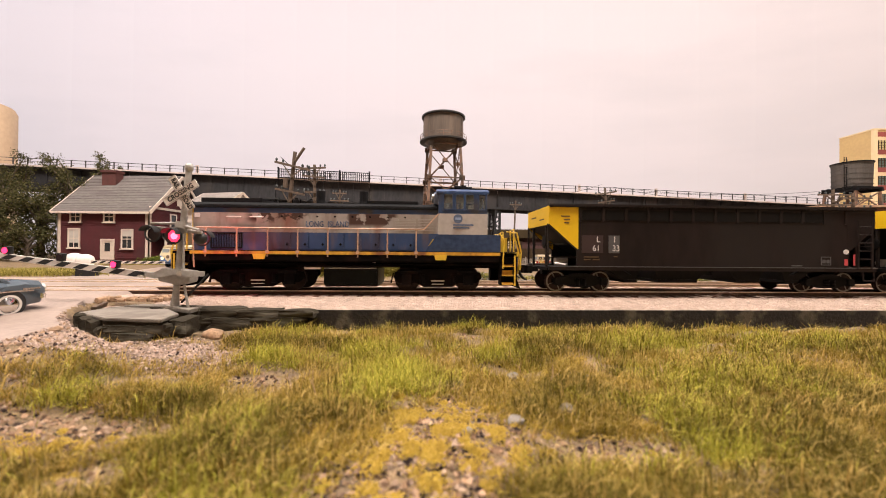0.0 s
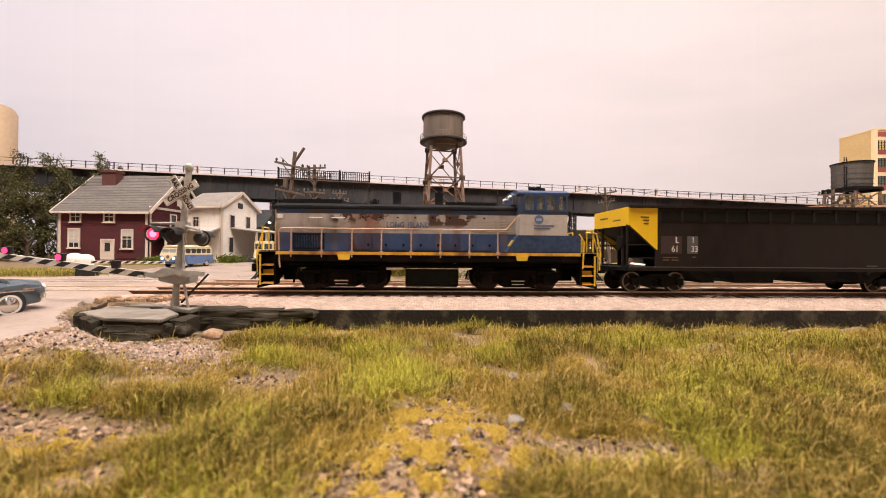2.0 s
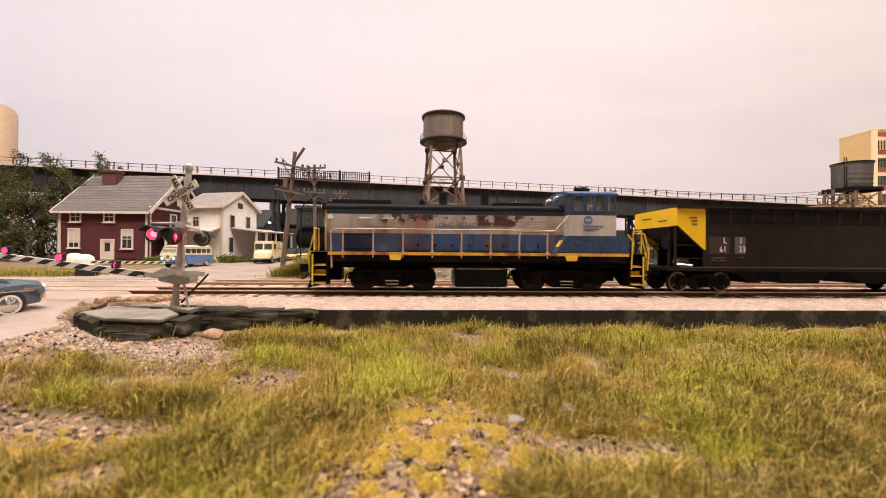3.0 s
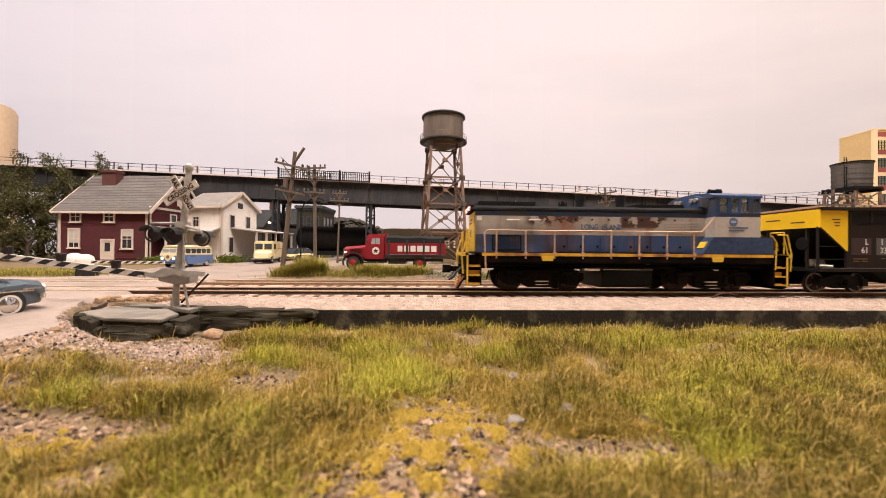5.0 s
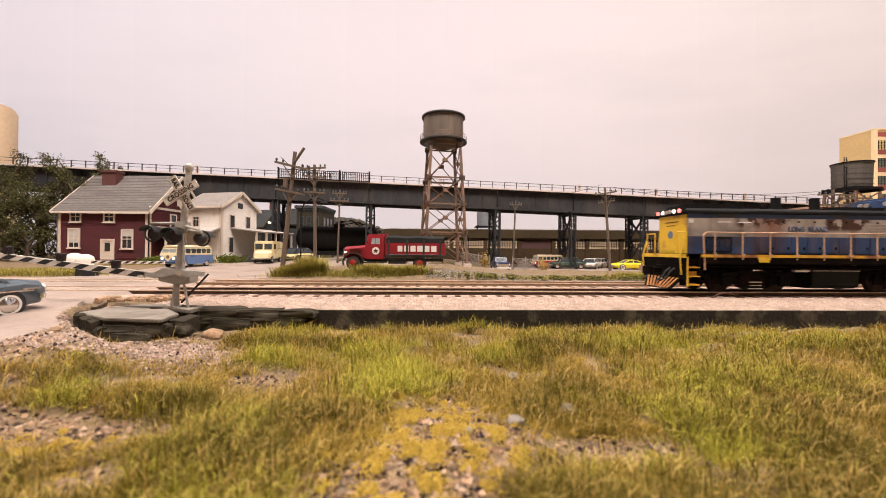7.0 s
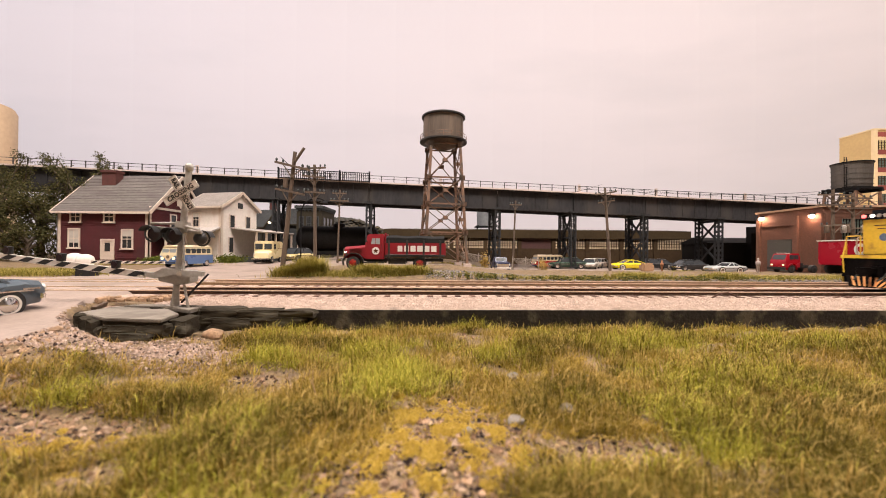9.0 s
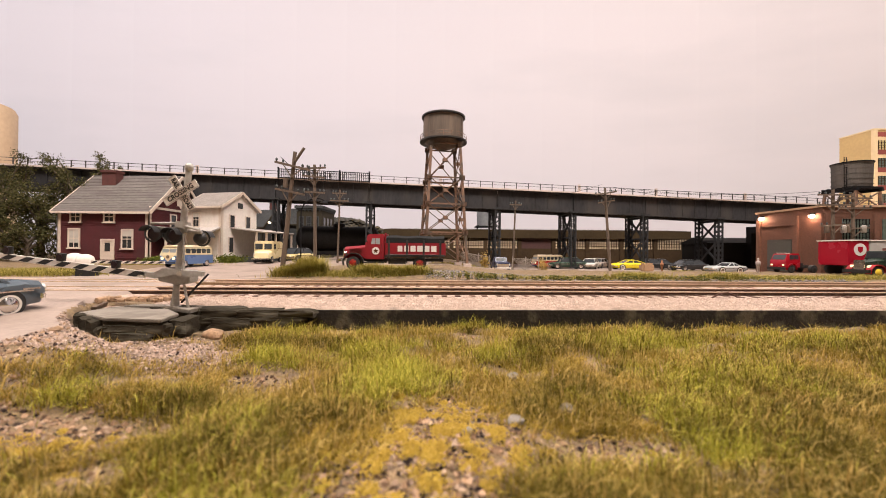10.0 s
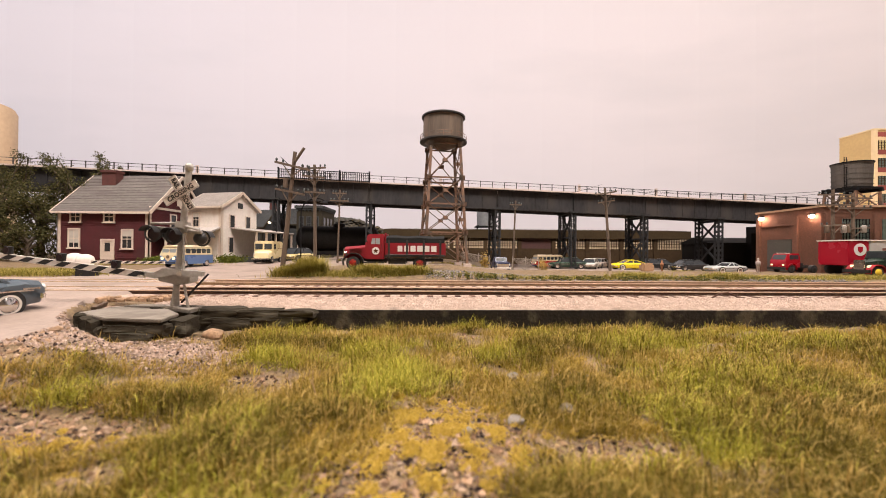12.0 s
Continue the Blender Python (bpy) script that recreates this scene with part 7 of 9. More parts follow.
def saloon(m, label, colour, L=4.9, W=1.85, H=1.45, roof=None, belt=0.92, cabin=(-0.95, 1.05), slope=(0.75, 0.65), fin=0.0, r=0.34, wall=None, glass=None, nose=0.78, tail=0.85, name="car", group=""):
    """A rounded saloon, nose at -x. cabin: where the roof starts and ends."""
    C = thing(name, m, label, "car", group)
    h = W / 2
    xs = [(-L / 2, 0.42, nose - 0.12, 0.80), (-L / 2 + 0.12, 0.30, nose, 0.90), (-L / 2 + 0.6, 0.24, nose + 0.08, 0.98), (-L / 4, 0.22, belt, 1.0), (0, 0.22, belt + 0.01, 1.0), (L / 4, 0.22, belt + 0.02, 1.0), (L / 2 - 0.6, 0.25, tail + 0.05 + fin * 0.6, 0.98), (L / 2 - 0.12, 0.32, tail + fin, 0.92), (L / 2, 0.42, tail - 0.12 + fin, 0.84)]
    rings = []
    for x, z0, z1, k in xs:
        w = h * k
        c = min(0.14, (z1 - z0) * 0.3)
        rings.append([(x, -w + 0.10, z0), (x, w - 0.10, z0), (x, w, z0 + 0.15), (x, w, z1 - c), (x, w - c, z1), (x, -w + c, z1), (x, -w, z1 - c), (x, -w, z0 + 0.15)])
    part("body", Shape().loft(rings), colour, C, smooth=38)
    x0, x1 = cabin
    g = [[(x0 - slope[0], y, belt - 0.04) for y in (-h + 0.12, h - 0.12)], [(x0, y, H - 0.06) for y in (-h + 0.30, h - 0.30)], [(x1, y, H - 0.06) for y in (-h + 0.30, h - 0.30)], [(x1 + slope[1], y, belt - 0.04) for y in (-h + 0.12, h - 0.12)]]
    v = [p for q in g for p in q]
    part("glasshouse", Shape().add(v, [(0, 2, 3, 1), (2, 4, 5, 3), (4, 6, 7, 5), (0, 6, 4, 2), (1, 3, 5, 7), (0, 1, 7, 6)]), glass or M_CARGLASS, C)
    part("roof", Shape().loft([[(x, -w, z), (x, w, z), (x, w * 0.8, z + 0.09), (x, -w * 0.8, z + 0.09)] for x, w, z in ((x0 - 0.06, h - 0.30, H - 0.10), (x0 + 0.2, h - 0.25, H - 0.09), (x1 - 0.2, h - 0.25, H - 0.09), (x1 + 0.06, h - 0.30, H - 0.10))]), roof or colour, C, smooth=40)
    mid = (x0 + x1) / 2
    for side in (-1, 1):
        for xa, xb in ((x0, x0 - slope[0]), (mid, mid), (x1, x1 + slope[1])):
            part("pillar", Shape().bar((xa, side * (h - 0.29), H - 0.08), (xb, side * (h - 0.11), belt - 0.02), 0.07), roof or colour, C)
        for x in (-L / 2 + 0.95, L / 2 - 1.0):
            road_wheel(C, x, side * (h + 0.005), r, M_CHROME, side, wall)
            part("wheel_arch", Shape().rod((x, side * (h - 0.03), r + 0.02), (x, side * (h + 0.003), r + 0.02), r + 0.07, 20), M_BLACKPAINT, C)
        part("trim_strip", Shape().box(-L / 2 + 0.4, L / 2 - 0.4, *sorted((side * h, side * (h + 0.015))), belt - 0.28, belt - 0.24), M_CHROME, C)
        for e, z in ((-1, nose - 0.2), (1, tail - 0.22 + fin)):
            part("headlight" if e < 0 else "tail_light", Shape().rod((e * (L / 2 - 0.08), side * (h - 0.28), z), (e * (L / 2 + 0.02), side * (h - 0.28), z), 0.10, 12), M_WHITEWALL if e < 0 else paint("red_tail", (0.4, 0.03, 0.03)), C)
    for e in (-1, 1):
        part("bumper", Shape().loft([[(e * (L / 2 - 0.25 + 0.28 * math.cos(q)), h * 1.02 * math.sin(q) + 0, 0.42), (e * (L / 2 - 0.18 + 0.28 * math.cos(q)), h * 1.04 * math.sin(q), 0.44), (e * (L / 2 - 0.18 + 0.28 * math.cos(q)), h * 1.04 * math.sin(q), 0.56), (e * (L / 2 - 0.25 + 0.28 * math.cos(q)), h * 1.02 * math.sin(q), 0.58)] for q in [radians(-90 + 180 * i / 8) for i in range(9)]]), M_CHROME, C, smooth=40)
    return C


def cars():
    blue = saloon(place(-13.45, 9.05, street_level(-13.45, 9.05), 260), "steel blue saloon car with whitewall tyres on the street", paint("steel_blue", (0.095, 0.120, 0.145)), L=5.2, W=1.95, H=1.45, r=0.32, nose=0.94, tail=0.86, wall=M_WHITEWALL, belt=0.95)
    part("badge_bar", Shape().box(-2.35, -1.95, 0.955, 0.985, 0.72, 0.77), M_CHROME, blue)
    z = lambda x, y: street_level(x, y)
    saloon(place(24.9, 50, z(24.9, 50), 4), "bright yellow sports coupe parked by the street", paint("bright_yellow", (0.75, 0.62, 0.02)), L=4.6, H=1.35, wall=M_WHITEWALL, cabin=(-0.3, 0.7), slope=(0.8, 1.1), group="parked cars")
    saloon(place(17.0, 51, z(17, 51), 0), "dark green saloon parked by the fence", paint("dark_green", (0.02, 0.045, 0.03)), L=5.1, H=1.55, cabin=(-0.5, 1.1), slope=(0.7, 1.1), group="parked cars")
    saloon(place(32.5, 43.0, z(32.5, 43), 5), "silver-grey open sports car with whitewalls, parked", paint("silver_grey", (0.36, 0.38, 0.39)), L=4.1, H=1.25, belt=0.85, cabin=(0.2, 0.7), slope=(0.6, 0.5), wall=M_WHITEWALL, group="parked cars")
    saloon(place(32.0, 48.5, z(32, 48.5), 10), "dark saloon parked behind the sports car", paint("near_black", (0.02, 0.022, 0.025)), L=4.8, group="parked cars")
    saloon(place(20.6, 52.0, z(20.6, 52), 60), "white and chrome saloon parked at an angle", paint("off_white", (0.5, 0.48, 0.45)), L=4.8, group="parked cars")
    saloon(place(23.0, 55.0, z(23, 55), 50), "pale estate car parked behind the yellow coupe", paint("pale_cream", (0.50, 0.42, 0.36)), L=4.8, roof=paint("off_white", (0.5, 0.48, 0.45)), group="parked cars")
    saloon(place(29.6, 52.0, z(29.6, 52), 0), "black saloon parked under the viaduct", paint("near_black", (0.02, 0.022, 0.025)), L=4.9, group="parked cars")
    saloon(place(-17.4, 45.0, z(-17.4, 45), 70), "cream and black vintage car beside the grass", paint("pale_yellow", (0.55, 0.45, 0.22)), L=4.2, H=1.6, roof=paint("near_black", (0.02, 0.022, 0.025)), group="parked cars")


cars()


def microbus(m, label, lower, upper, group="microbuses"):
    B = thing("microbus", m, label, "van", group)
    L, h = 4.28, 0.86

    def sect(x, k, z0, z1, lo, n=3):
        w = h * k
        return [(x, -w, z0), (x, w, z0), (x, w * lo, z1), (x, -w * lo, z1)]
    part("lower_body", Shape().loft([sect(-L / 2, 0.86, 0.42, 1.0, 0.98), sect(-L / 2 + 0.15, 0.97, 0.30, 1.06, 1.0), sect(-L / 2 + 0.5, 1.0, 0.28, 1.08, 1.0), sect(L / 2 - 0.3, 1.0, 0.28, 1.08, 1.0), sect(L / 2, 0.9, 0.35, 1.06, 1.0)]), lower, B, smooth=40)
    part("upper_body", Shape().loft([sect(-L / 2 + 0.02, 0.92, 1.0, 1.10, 0.98), sect(-L / 2 + 0.30, 0.9, 1.04, 1.72, 0.92), sect(-L / 2 + 0.6, 1.0, 1.06, 1.80, 0.9), sect(L / 2 - 0.3, 1.0, 1.06, 1.80, 0.9), sect(L / 2 - 0.02, 0.9, 1.06, 1.66, 0.9)]), upper, B, smooth=40)
    part("roof", Shape().loft([[(x, -w, z), (x, w, z), (x, w * 0.72, z + 0.14), (x, -w * 0.72, z + 0.14)] for x, w, z in ((-L / 2 + 0.25, 0.7, 1.74), (-L / 2 + 0.6, 0.82, 1.79), (L / 2 - 0.4, 0.82, 1.79), (L / 2 - 0.1, 0.72, 1.72))]), upper, B, smooth=40)
    for side in (-1, 1):
        for i in range(6):
            xa = -1.55 + i * 0.6
            part("side_window", Shape().slab(ringed(xa, 1.42, 0.46, 0.40, 0.08, 4), *sorted((side * (h - 0.06), side * (h + 0.012)))), M_CARGLASS, B)
        for x in (-1.25, 1.25):
            road_wheel(B, x, side * (h + 0.01), 0.33, M_CHROME, side)
    for side in (-1, 1):
        part("windscreen", Shape().box(-L / 2 + 0.10, -L / 2 + 0.20, *sorted((side * 0.06, side * 0.62)), 1.24, 1.60), M_PALEGLASS, B)
        part("headlight", Shape().rod((-L / 2 - 0.03, side * 0.52, 0.80), (-L / 2 + 0.1, side * 0.52, 0.80), 0.13, 14), glow("warm_headlight", (1.0, 0.85, 0.5), 0.9) if side < 0 and "warm_headlight" not in bpy.data.materials else bpy.data.materials["warm_headlight"], B)
    part("front_vee", Shape().add([(-L / 2 - 0.012, -0.55, 1.04), (-L / 2 - 0.012, 0.55, 1.04), (-L / 2 - 0.012, 0.0, 0.5), (-L / 2 + 0.1, -0.55, 1.04), (-L / 2 + 0.1, 0.55, 1.04), (-L / 2 + 0.1, 0.0, 0.5)], [(0, 2, 1), (3, 4, 5), (0, 1, 4, 3), (1, 2, 5, 4), (2, 0, 3, 5)]), upper, B)
    part("front_badge", Shape().rod((-L / 2 - 0.03, 0, 0.92), (-L / 2, 0, 0.92), 0.15, 16), M_CHROME, B)
    part("bumper", Shape().box(-L / 2 - 0.12, -L / 2 - 0.02, -0.82, 0.82, 0.34, 0.5).box(L / 2, L / 2 + 0.1, -0.8, 0.8, 0.34, 0.48), paint("navy_bumper", (0.05, 0.07, 0.12)), B)
    return B


microbus(place(-22.9, 33.5, street_level(-22.9, 33.5), 84), "two-tone blue and cream microbus on the street", paint("mid_blue", (0.10, 0.17, 0.34)), paint("warm_cream", (0.62, 0.52, 0.34)))
microbus(place(15.0, 53.5, street_level(15.0, 53.5), 15), "two-tone red and cream microbus behind the green saloon", paint("microbus_red", (0.35, 0.03, 0.03)), paint("warm_cream", (0.62, 0.52, 0.34)))


def delivery_van(m):
    V = thing("delivery_van", m, "cream milk delivery van with a rounded nose", "van")
    cream = paint("butter_cream", (0.62, 0.52, 0.30))
    part("body", Shape().box(-1.3, 2.3, -0.95, 0.95, 0.45, 2.3), cream, V, bevel=0.12, smooth=35)
    part("nose", Shape().loft([[(x, -w, 0.45), (x, w, 0.45), (x, w, z * 0.85), (x, w * 0.7, z), (x, -w * 0.7, z), (x, -w, z * 0.85)] for x, w, z in ((-2.1, 0.6, 1.05), (-1.95, 0.75, 1.2), (-1.25, 0.9, 1.35))]), cream, V, smooth=40)
    for y in (-0.45, 0.45):
        part("windscreen", Shape().box(-1.34, -1.28, y - 0.36, y + 0.36, 1.45, 2.0), M_CARGLASS, V)
        part("headlight", Shape().rod((-2.05, y * 1.35, 0.95), (-1.9, y * 1.35, 0.95), 0.13, 12), M_WHITEWALL, V)
    for side in (-1, 1):
        part("side_window", Shape().slab(ringed(-0.75, 1.72, 0.6, 0.55, 0.06, 4), *sorted((side * 0.93, side * 0.965))), M_CARGLASS, V)
        part("lettering_bar", Shape().box(0.3, 1.8, *sorted((side * 0.95, side * 0.96)), 1.45, 1.55), paint("brown_print", (0.2, 0.1, 0.05)), V)
        for x in (-1.35, 1.4):
            road_wheel(V, x, side * 0.93, 0.36, M_CHROME, side)
    part("bumper", Shape().box(-2.25, -2.12, -0.85, 0.85, 0.4, 0.52), M_CHROME, V)


delivery_van(place(-18.8, 40.0, street_level(-18.8, 40), 98))


def stake_truck(m):
    T = thing("stake_truck", m, "red oil company stake truck with black tarpaulin and rails", "truck")
    red = paint("truck_red", (0.21, 0.006, 0.014), 0.4)
    blk = M_BLACKPAINT
    part("chassis", Shape().box(-3.4, 3.85, -0.45, 0.45, 0.62, 0.85), blk, T)
    part("bonnet", Shape().loft([[(x, -w, 0.85), (x, w, 0.85), (x, w, z - 0.18), (x, w * 0.6, z), (x, -w * 0.6, z), (x, -w, z - 0.18)] for x, w, z in ((-3.72, 0.42, 1.60), (-3.62, 0.50, 1.72), (-2.0, 0.66, 1.86))]), red, T, smooth=35)
    part("grille", Shape().box(-3.80, -3.70, -0.36, 0.36, 0.85, 1.62), M_CHROME, T, bevel=0.04)
    part("cab", Shape().loft([[(x, -0.92, z0), (x, 0.92, z0), (x, 0.92, 1.85), (x, 0.84, z1), (x, -0.84, z1), (x, -0.92, 1.85)] for x, z0, z1 in ((-2.05, 0.85, 1.95), (-1.9, 0.8, 2.58), (-1.75, 0.8, 2.68), (-0.72, 0.8, 2.68), (-0.62, 0.8, 2.6))]), red, T, smooth=30)
    for side in (-1, 1):
        cw = part("cab_window", Shape().slab([(-1.62, 1.92), (-0.95, 1.92), (-0.95, 2.36), (-1.52, 2.36)], *sorted((side * 0.80, side * 0.925))), M_PALEGLASS, T)
        part("window_bar", Shape().box(-1.3, -1.27, *sorted((side * 0.92, side * 0.935)), 1.92, 2.36), red, cw)
        for i in range(4):
            part("bonnet_louvre", Shape().box(-3.3, -2.35, *sorted((side * 0.55, side * 0.665)), 1.26 + i * 0.09, 1.285 + i * 0.09), paint("dull_red", (0.12, 0.02, 0.02)), T)
        part("running_rail", Shape().rod((-0.4, side * 1.16, 1.14), (3.9, side * 1.16, 1.14), 0.025, 6), blk, T)
        part("mirror", Shape().rod((-1.85, side * 0.92, 2.1), (-1.9, side * 1.15, 2.2), 0.02, 6).box(-1.95, -1.9, *sorted((side * 1.1, side * 1.25)), 2.1, 2.35), blk, T)
        part("door_seam", Shape().box(-0.86, -0.84, *sorted((side * 0.92, side * 0.93)), 0.9, 1.85), blk, T)
        e = part("door_emblem", Shape().rod((-1.25, side * 0.92, 1.42), (-1.25, side * 0.945, 1.42), 0.28, 22), M_LETTERWHITE, T, "round white emblem with a dark star")
        star = []
        for i in range(10):
            q = radians(90 + 36 * i)
            rr = 0.22 if i % 2 == 0 else 0.09
            star.append((-1.25 + rr * math.cos(q), 1.42 + rr * math.sin(q)))
        part("star", Shape().slab(star, *sorted((side * 0.945, side * 0.955))), paint("emblem_star", (0.10, 0.04, 0.02)), e)
        fend = []
        for i in range(11):
            q = radians(200 - 205 * i / 10)
            fend.append((-2.95 + 0.78 * math.cos(q), 0.55 + 0.66 * math.sin(q)))
        fs = Shape()
        for (xa, za), (xb, zb) in zip(fend, fend[1:]):
            fs.add([(x, y, z + d) for d in (0, 0.06) for x, z, y in ((xa, za, side * 0.52), (xb, zb, side * 0.52), (xb, zb, side * 1.02), (xa, za, side * 1.02))], [(0, 1, 2, 3), (7, 6, 5, 4), (0, 4, 5, 1), (2, 6, 7, 3)])
        fs.box(-2.2, -0.6, *sorted((side * 0.55, side * 1.0)), 0.48, 0.58)
        part("fender", fs, blk, T, "black sweeping front fender")
        hub = paint("hub_red", (0.26, 0.02, 0.014))
        road_wheel(T, -2.95, side * 0.98, 0.5, hub, side, w=0.26, hr=0.56, holes=6)
        road_wheel(T, 2.05, side * 1.02, 0.5, hub, side, w=0.45, hr=0.56, holes=6)
        part("headlight", Shape().rod((-3.6, side * 0.72, 1.25), (-3.42, side * 0.72, 1.25), 0.14, 12), M_CHROME, T)
        part("side_tank", Shape().box(-0.3, 1.0, *sorted((side * 0.5, side * 0.95)), 0.45, 0.8), blk, T)
    part("bed", Shape().box(-0.5, 3.95, -1.12, 1.12, 0.98, 1.16), blk, T)
    for side in (-1, 1):
        board = part("side_board", Shape().box(-0.5, 3.95, *sorted((side * 1.06, side * 1.12)), 1.12, 2.02), red, T, "red side board")
        x = 0.40
        for i, w in enumerate((0.36, 0.34, 0.38, 0.42, 0.36, 0.40)):
            part("letter_bar", Shape().box(x, x + w, *sorted((side * 1.12, side * 1.135)), 1.38, 1.82), M_LETTERWHITE, board)
            x += w + 0.13
        for xs in (-0.25, 1.1, 2.35, 3.6):
            part("stake", Shape().box(xs - 0.075, xs + 0.075, *sorted((side * 1.12, side * 1.19)), 0.85, 2.25), blk, board)
    part("front_board", Shape().box(-0.56, -0.5, -1.1, 1.1, 1.1, 2.75), red, T)
    part("tail_board", Shape().box(3.95, 4.0, -1.1, 1.1, 1.1, 2.0), red, T)
    part("tarpaulin", Shape().loft([[(x, -1.1, 2.02), (x, 1.1, 2.0), (x, 1.08, 2.4 + dz), (x, 0.8, 2.58 + dz), (x, -0.8, 2.58 + dz), (x, -1.08, 2.4 + dz)] for x, dz in ((-0.45, 0.0), (0.3, 0.03), (1.1, -0.03), (2.0, 0.02), (3.0, -0.04), (3.9, -0.02))]), surface("black_tarpaulin", (0.012, 0.012, 0.012), 0.7, 0, 0.4, 1.5, 0.5, spec=0.2), T, "black tarpaulin cover", smooth=50)
    part("bumper", Shape().box(-4.0, -3.85, -1.0, 1.0, 0.62, 0.82), M_CHROME, T)


stake_truck(place(-3.7, 28.0, land(-3.7, 28.0), 2) @ Matrix.Scale(0.965, 4))


def tractor_unit(m, name, label, body_c, fender_c, hub_c, snub=True):
    T = thing(name, m, label, "truck")
    part("chassis", Shape().box(-1.0, 3.0, -0.45, 0.45, 0.55, 0.8), M_BLACKPAINT, T)
    if snub:
        part("cab", Shape().loft([[(x, -0.95, 0.65), (x, 0.95, 0.65), (x, 0.95, 1.5), (x, 0.85, z), (x, -0.85, z), (x, -0.95, 1.5)] for x, z in ((-1.75, 1.35), (-1.65, 1.55), (-1.35, 2.25), (-1.1, 2.35), (0.2, 2.35), (0.3, 2.2))]), body_c, T, smooth=30)
        part("windscreen", Shape().add([(-1.66, -0.75, 1.60), (-1.66, 0.75, 1.60), (-1.40, 0.72, 2.18), (-1.40, -0.72, 2.18), (-1.5, -0.75, 1.60), (-1.5, 0.75, 1.60), (-1.3, 0.72, 2.18), (-1.3, -0.72, 2.18)], [(0, 1, 2, 3), (7, 6, 5, 4), (0, 4, 5, 1), (1, 5, 6, 2), (2, 6, 7, 3), (3, 7, 4, 0)]), M_CARGLASS, T)
        part("cab_lights", Shape().box(-1.3, -0.6, -0.5, 0.5, 2.35, 2.42), M_LETTERWHITE, T)
        for side in (-1, 1):
            for xa, xb in ((-1.15, -0.6), (-0.5, 0.05)):
                part("side_window", Shape().slab(ringed((xa + xb) / 2, 1.88, xb - xa, 0.5, 0.06, 4), *sorted((side * 0.85, side * 0.965))), M_CARGLASS, T)
    else:
        part("bonnet", Shape().loft([[(x, -w, 0.7), (x, w, 0.7), (x, w, z - 0.15), (x, w * 0.6, z), (x, -w * 0.6, z), (x, -w, z - 0.15)] for x, w, z in ((-2.1, 0.42, 1.45), (-0.6, 0.6, 1.65))]), body_c, T, smooth=35)
        part("radiator", Shape().box(-2.2, -2.08, -0.42, 0.42, 0.65, 1.5), M_CHROME, T, bevel=0.03)
        part("cab", Shape().loft([[(x, -0.92, 0.65), (x, 0.92, 0.65), (x, 0.92, 1.6), (x, 0.82, z), (x, -0.82, z), (x, -0.92, 1.6)] for x, z in ((-0.65, 1.75), (-0.5, 2.3), (0.8, 2.35), (0.9, 2.2))]), body_c, T, smooth=30)
        for side in (-1, 1):
            part("side_window", Shape().slab(ringed(0.15, 1.9, 0.8, 0.5, 0.06, 4), *sorted((side * 0.83, side * 0.94))), M_CARGLASS, T)
        part("windscreen", Shape().box(-0.68, -0.55, -0.7, 0.7, 1.72, 2.2), M_CARGLASS, T)
    fx = -0.85 if snub else -1.55
    for side in (-1, 1):
        road_wheel(T, fx, side * 0.98, 0.47, hub_c, side, w=0.26)
        road_wheel(T, 2.3, side * 1.0, 0.47, hub_c, side, w=0.45)
        fs = Shape()
        pts = [(fx + 0.68 * math.cos(radians(190 - 195 * i / 10)), 0.45 + 0.62 * math.sin(radians(190 - 195 * i / 10))) for i in range(11)]
        for (xa, za), (xb, zb) in zip(pts, pts[1:]):
            fs.add([(x, y, z + d) for d in (0, 0.06) for x, z, y in ((xa, za, side * 0.55), (xb, zb, side * 0.55), (xb, zb, side * 1.04), (xa, za, side * 1.04))], [(0, 1, 2, 3), (7, 6, 5, 4), (0, 4, 5, 1), (2, 6, 7, 3)])
        part("fender", fs, fender_c, T)
        part("headlight", Shape().rod((-1.82 if snub else -2.1, side * 0.68, 0.95), (-1.7 if snub else -1.9, side * 0.68, 0.95), 0.12, 12), bpy.data.materials["warm_headlight"], T)
    part("bumper", Shape().box(-2.05 if snub else -2.5, -1.85 if snub else -2.3, -1.05, 1.05, 0.4, 0.68), M_BLACKPAINT, T)
    part("fifth_wheel", Shape().rod((2.0, 0, 0.85), (2.0, 0, 0.95), 0.5, 16).box(0.9, 1.4, -0.4, 0.4, 0.8, 1.2), M_BLACKPAINT, T)


tractor_unit(place(31.8, 34.2, land(31.8, 34.2), 8) @ Matrix.Scale(0.74, 4), "tractor_truck", "small red snub-nosed tractor truck beside the works", paint("signal_red", (0.28, 0.008, 0.016)), paint("signal_red", (0.28, 0.008, 0.016)), M_BLACKPAINT)
tractor_unit(place(33.3, 28.2, land(33.3, 28.2), 0) @ Matrix.Scale(0.86, 4), "vintage_truck", "dark green vintage truck with red fenders and yellow wheels", paint("bottle_green", (0.02, 0.035, 0.025)), paint("fender_red", (0.30, 0.02, 0.025)), paint("yellow_wheel", (0.7, 0.5, 0.05)), snub=False)
tr = thing("box_trailer", place(34.2, 31.2, land(34.2, 31.2), 0), "red and silver box trailer with a round white emblem", "trailer")
part("box", Shape().box(-1.55, 0.15, -1.15, 1.3, 0.75, 2.75), paint("trailer_red", (0.32, 0.008, 0.022)), tr, bevel=0.05)
part("silver_box", Shape().box(0.15, 5.5, -1.15, 1.3, 0.75, 2.75), paint("silver_side", (0.42, 0.40, 0.38)), tr, bevel=0.05)
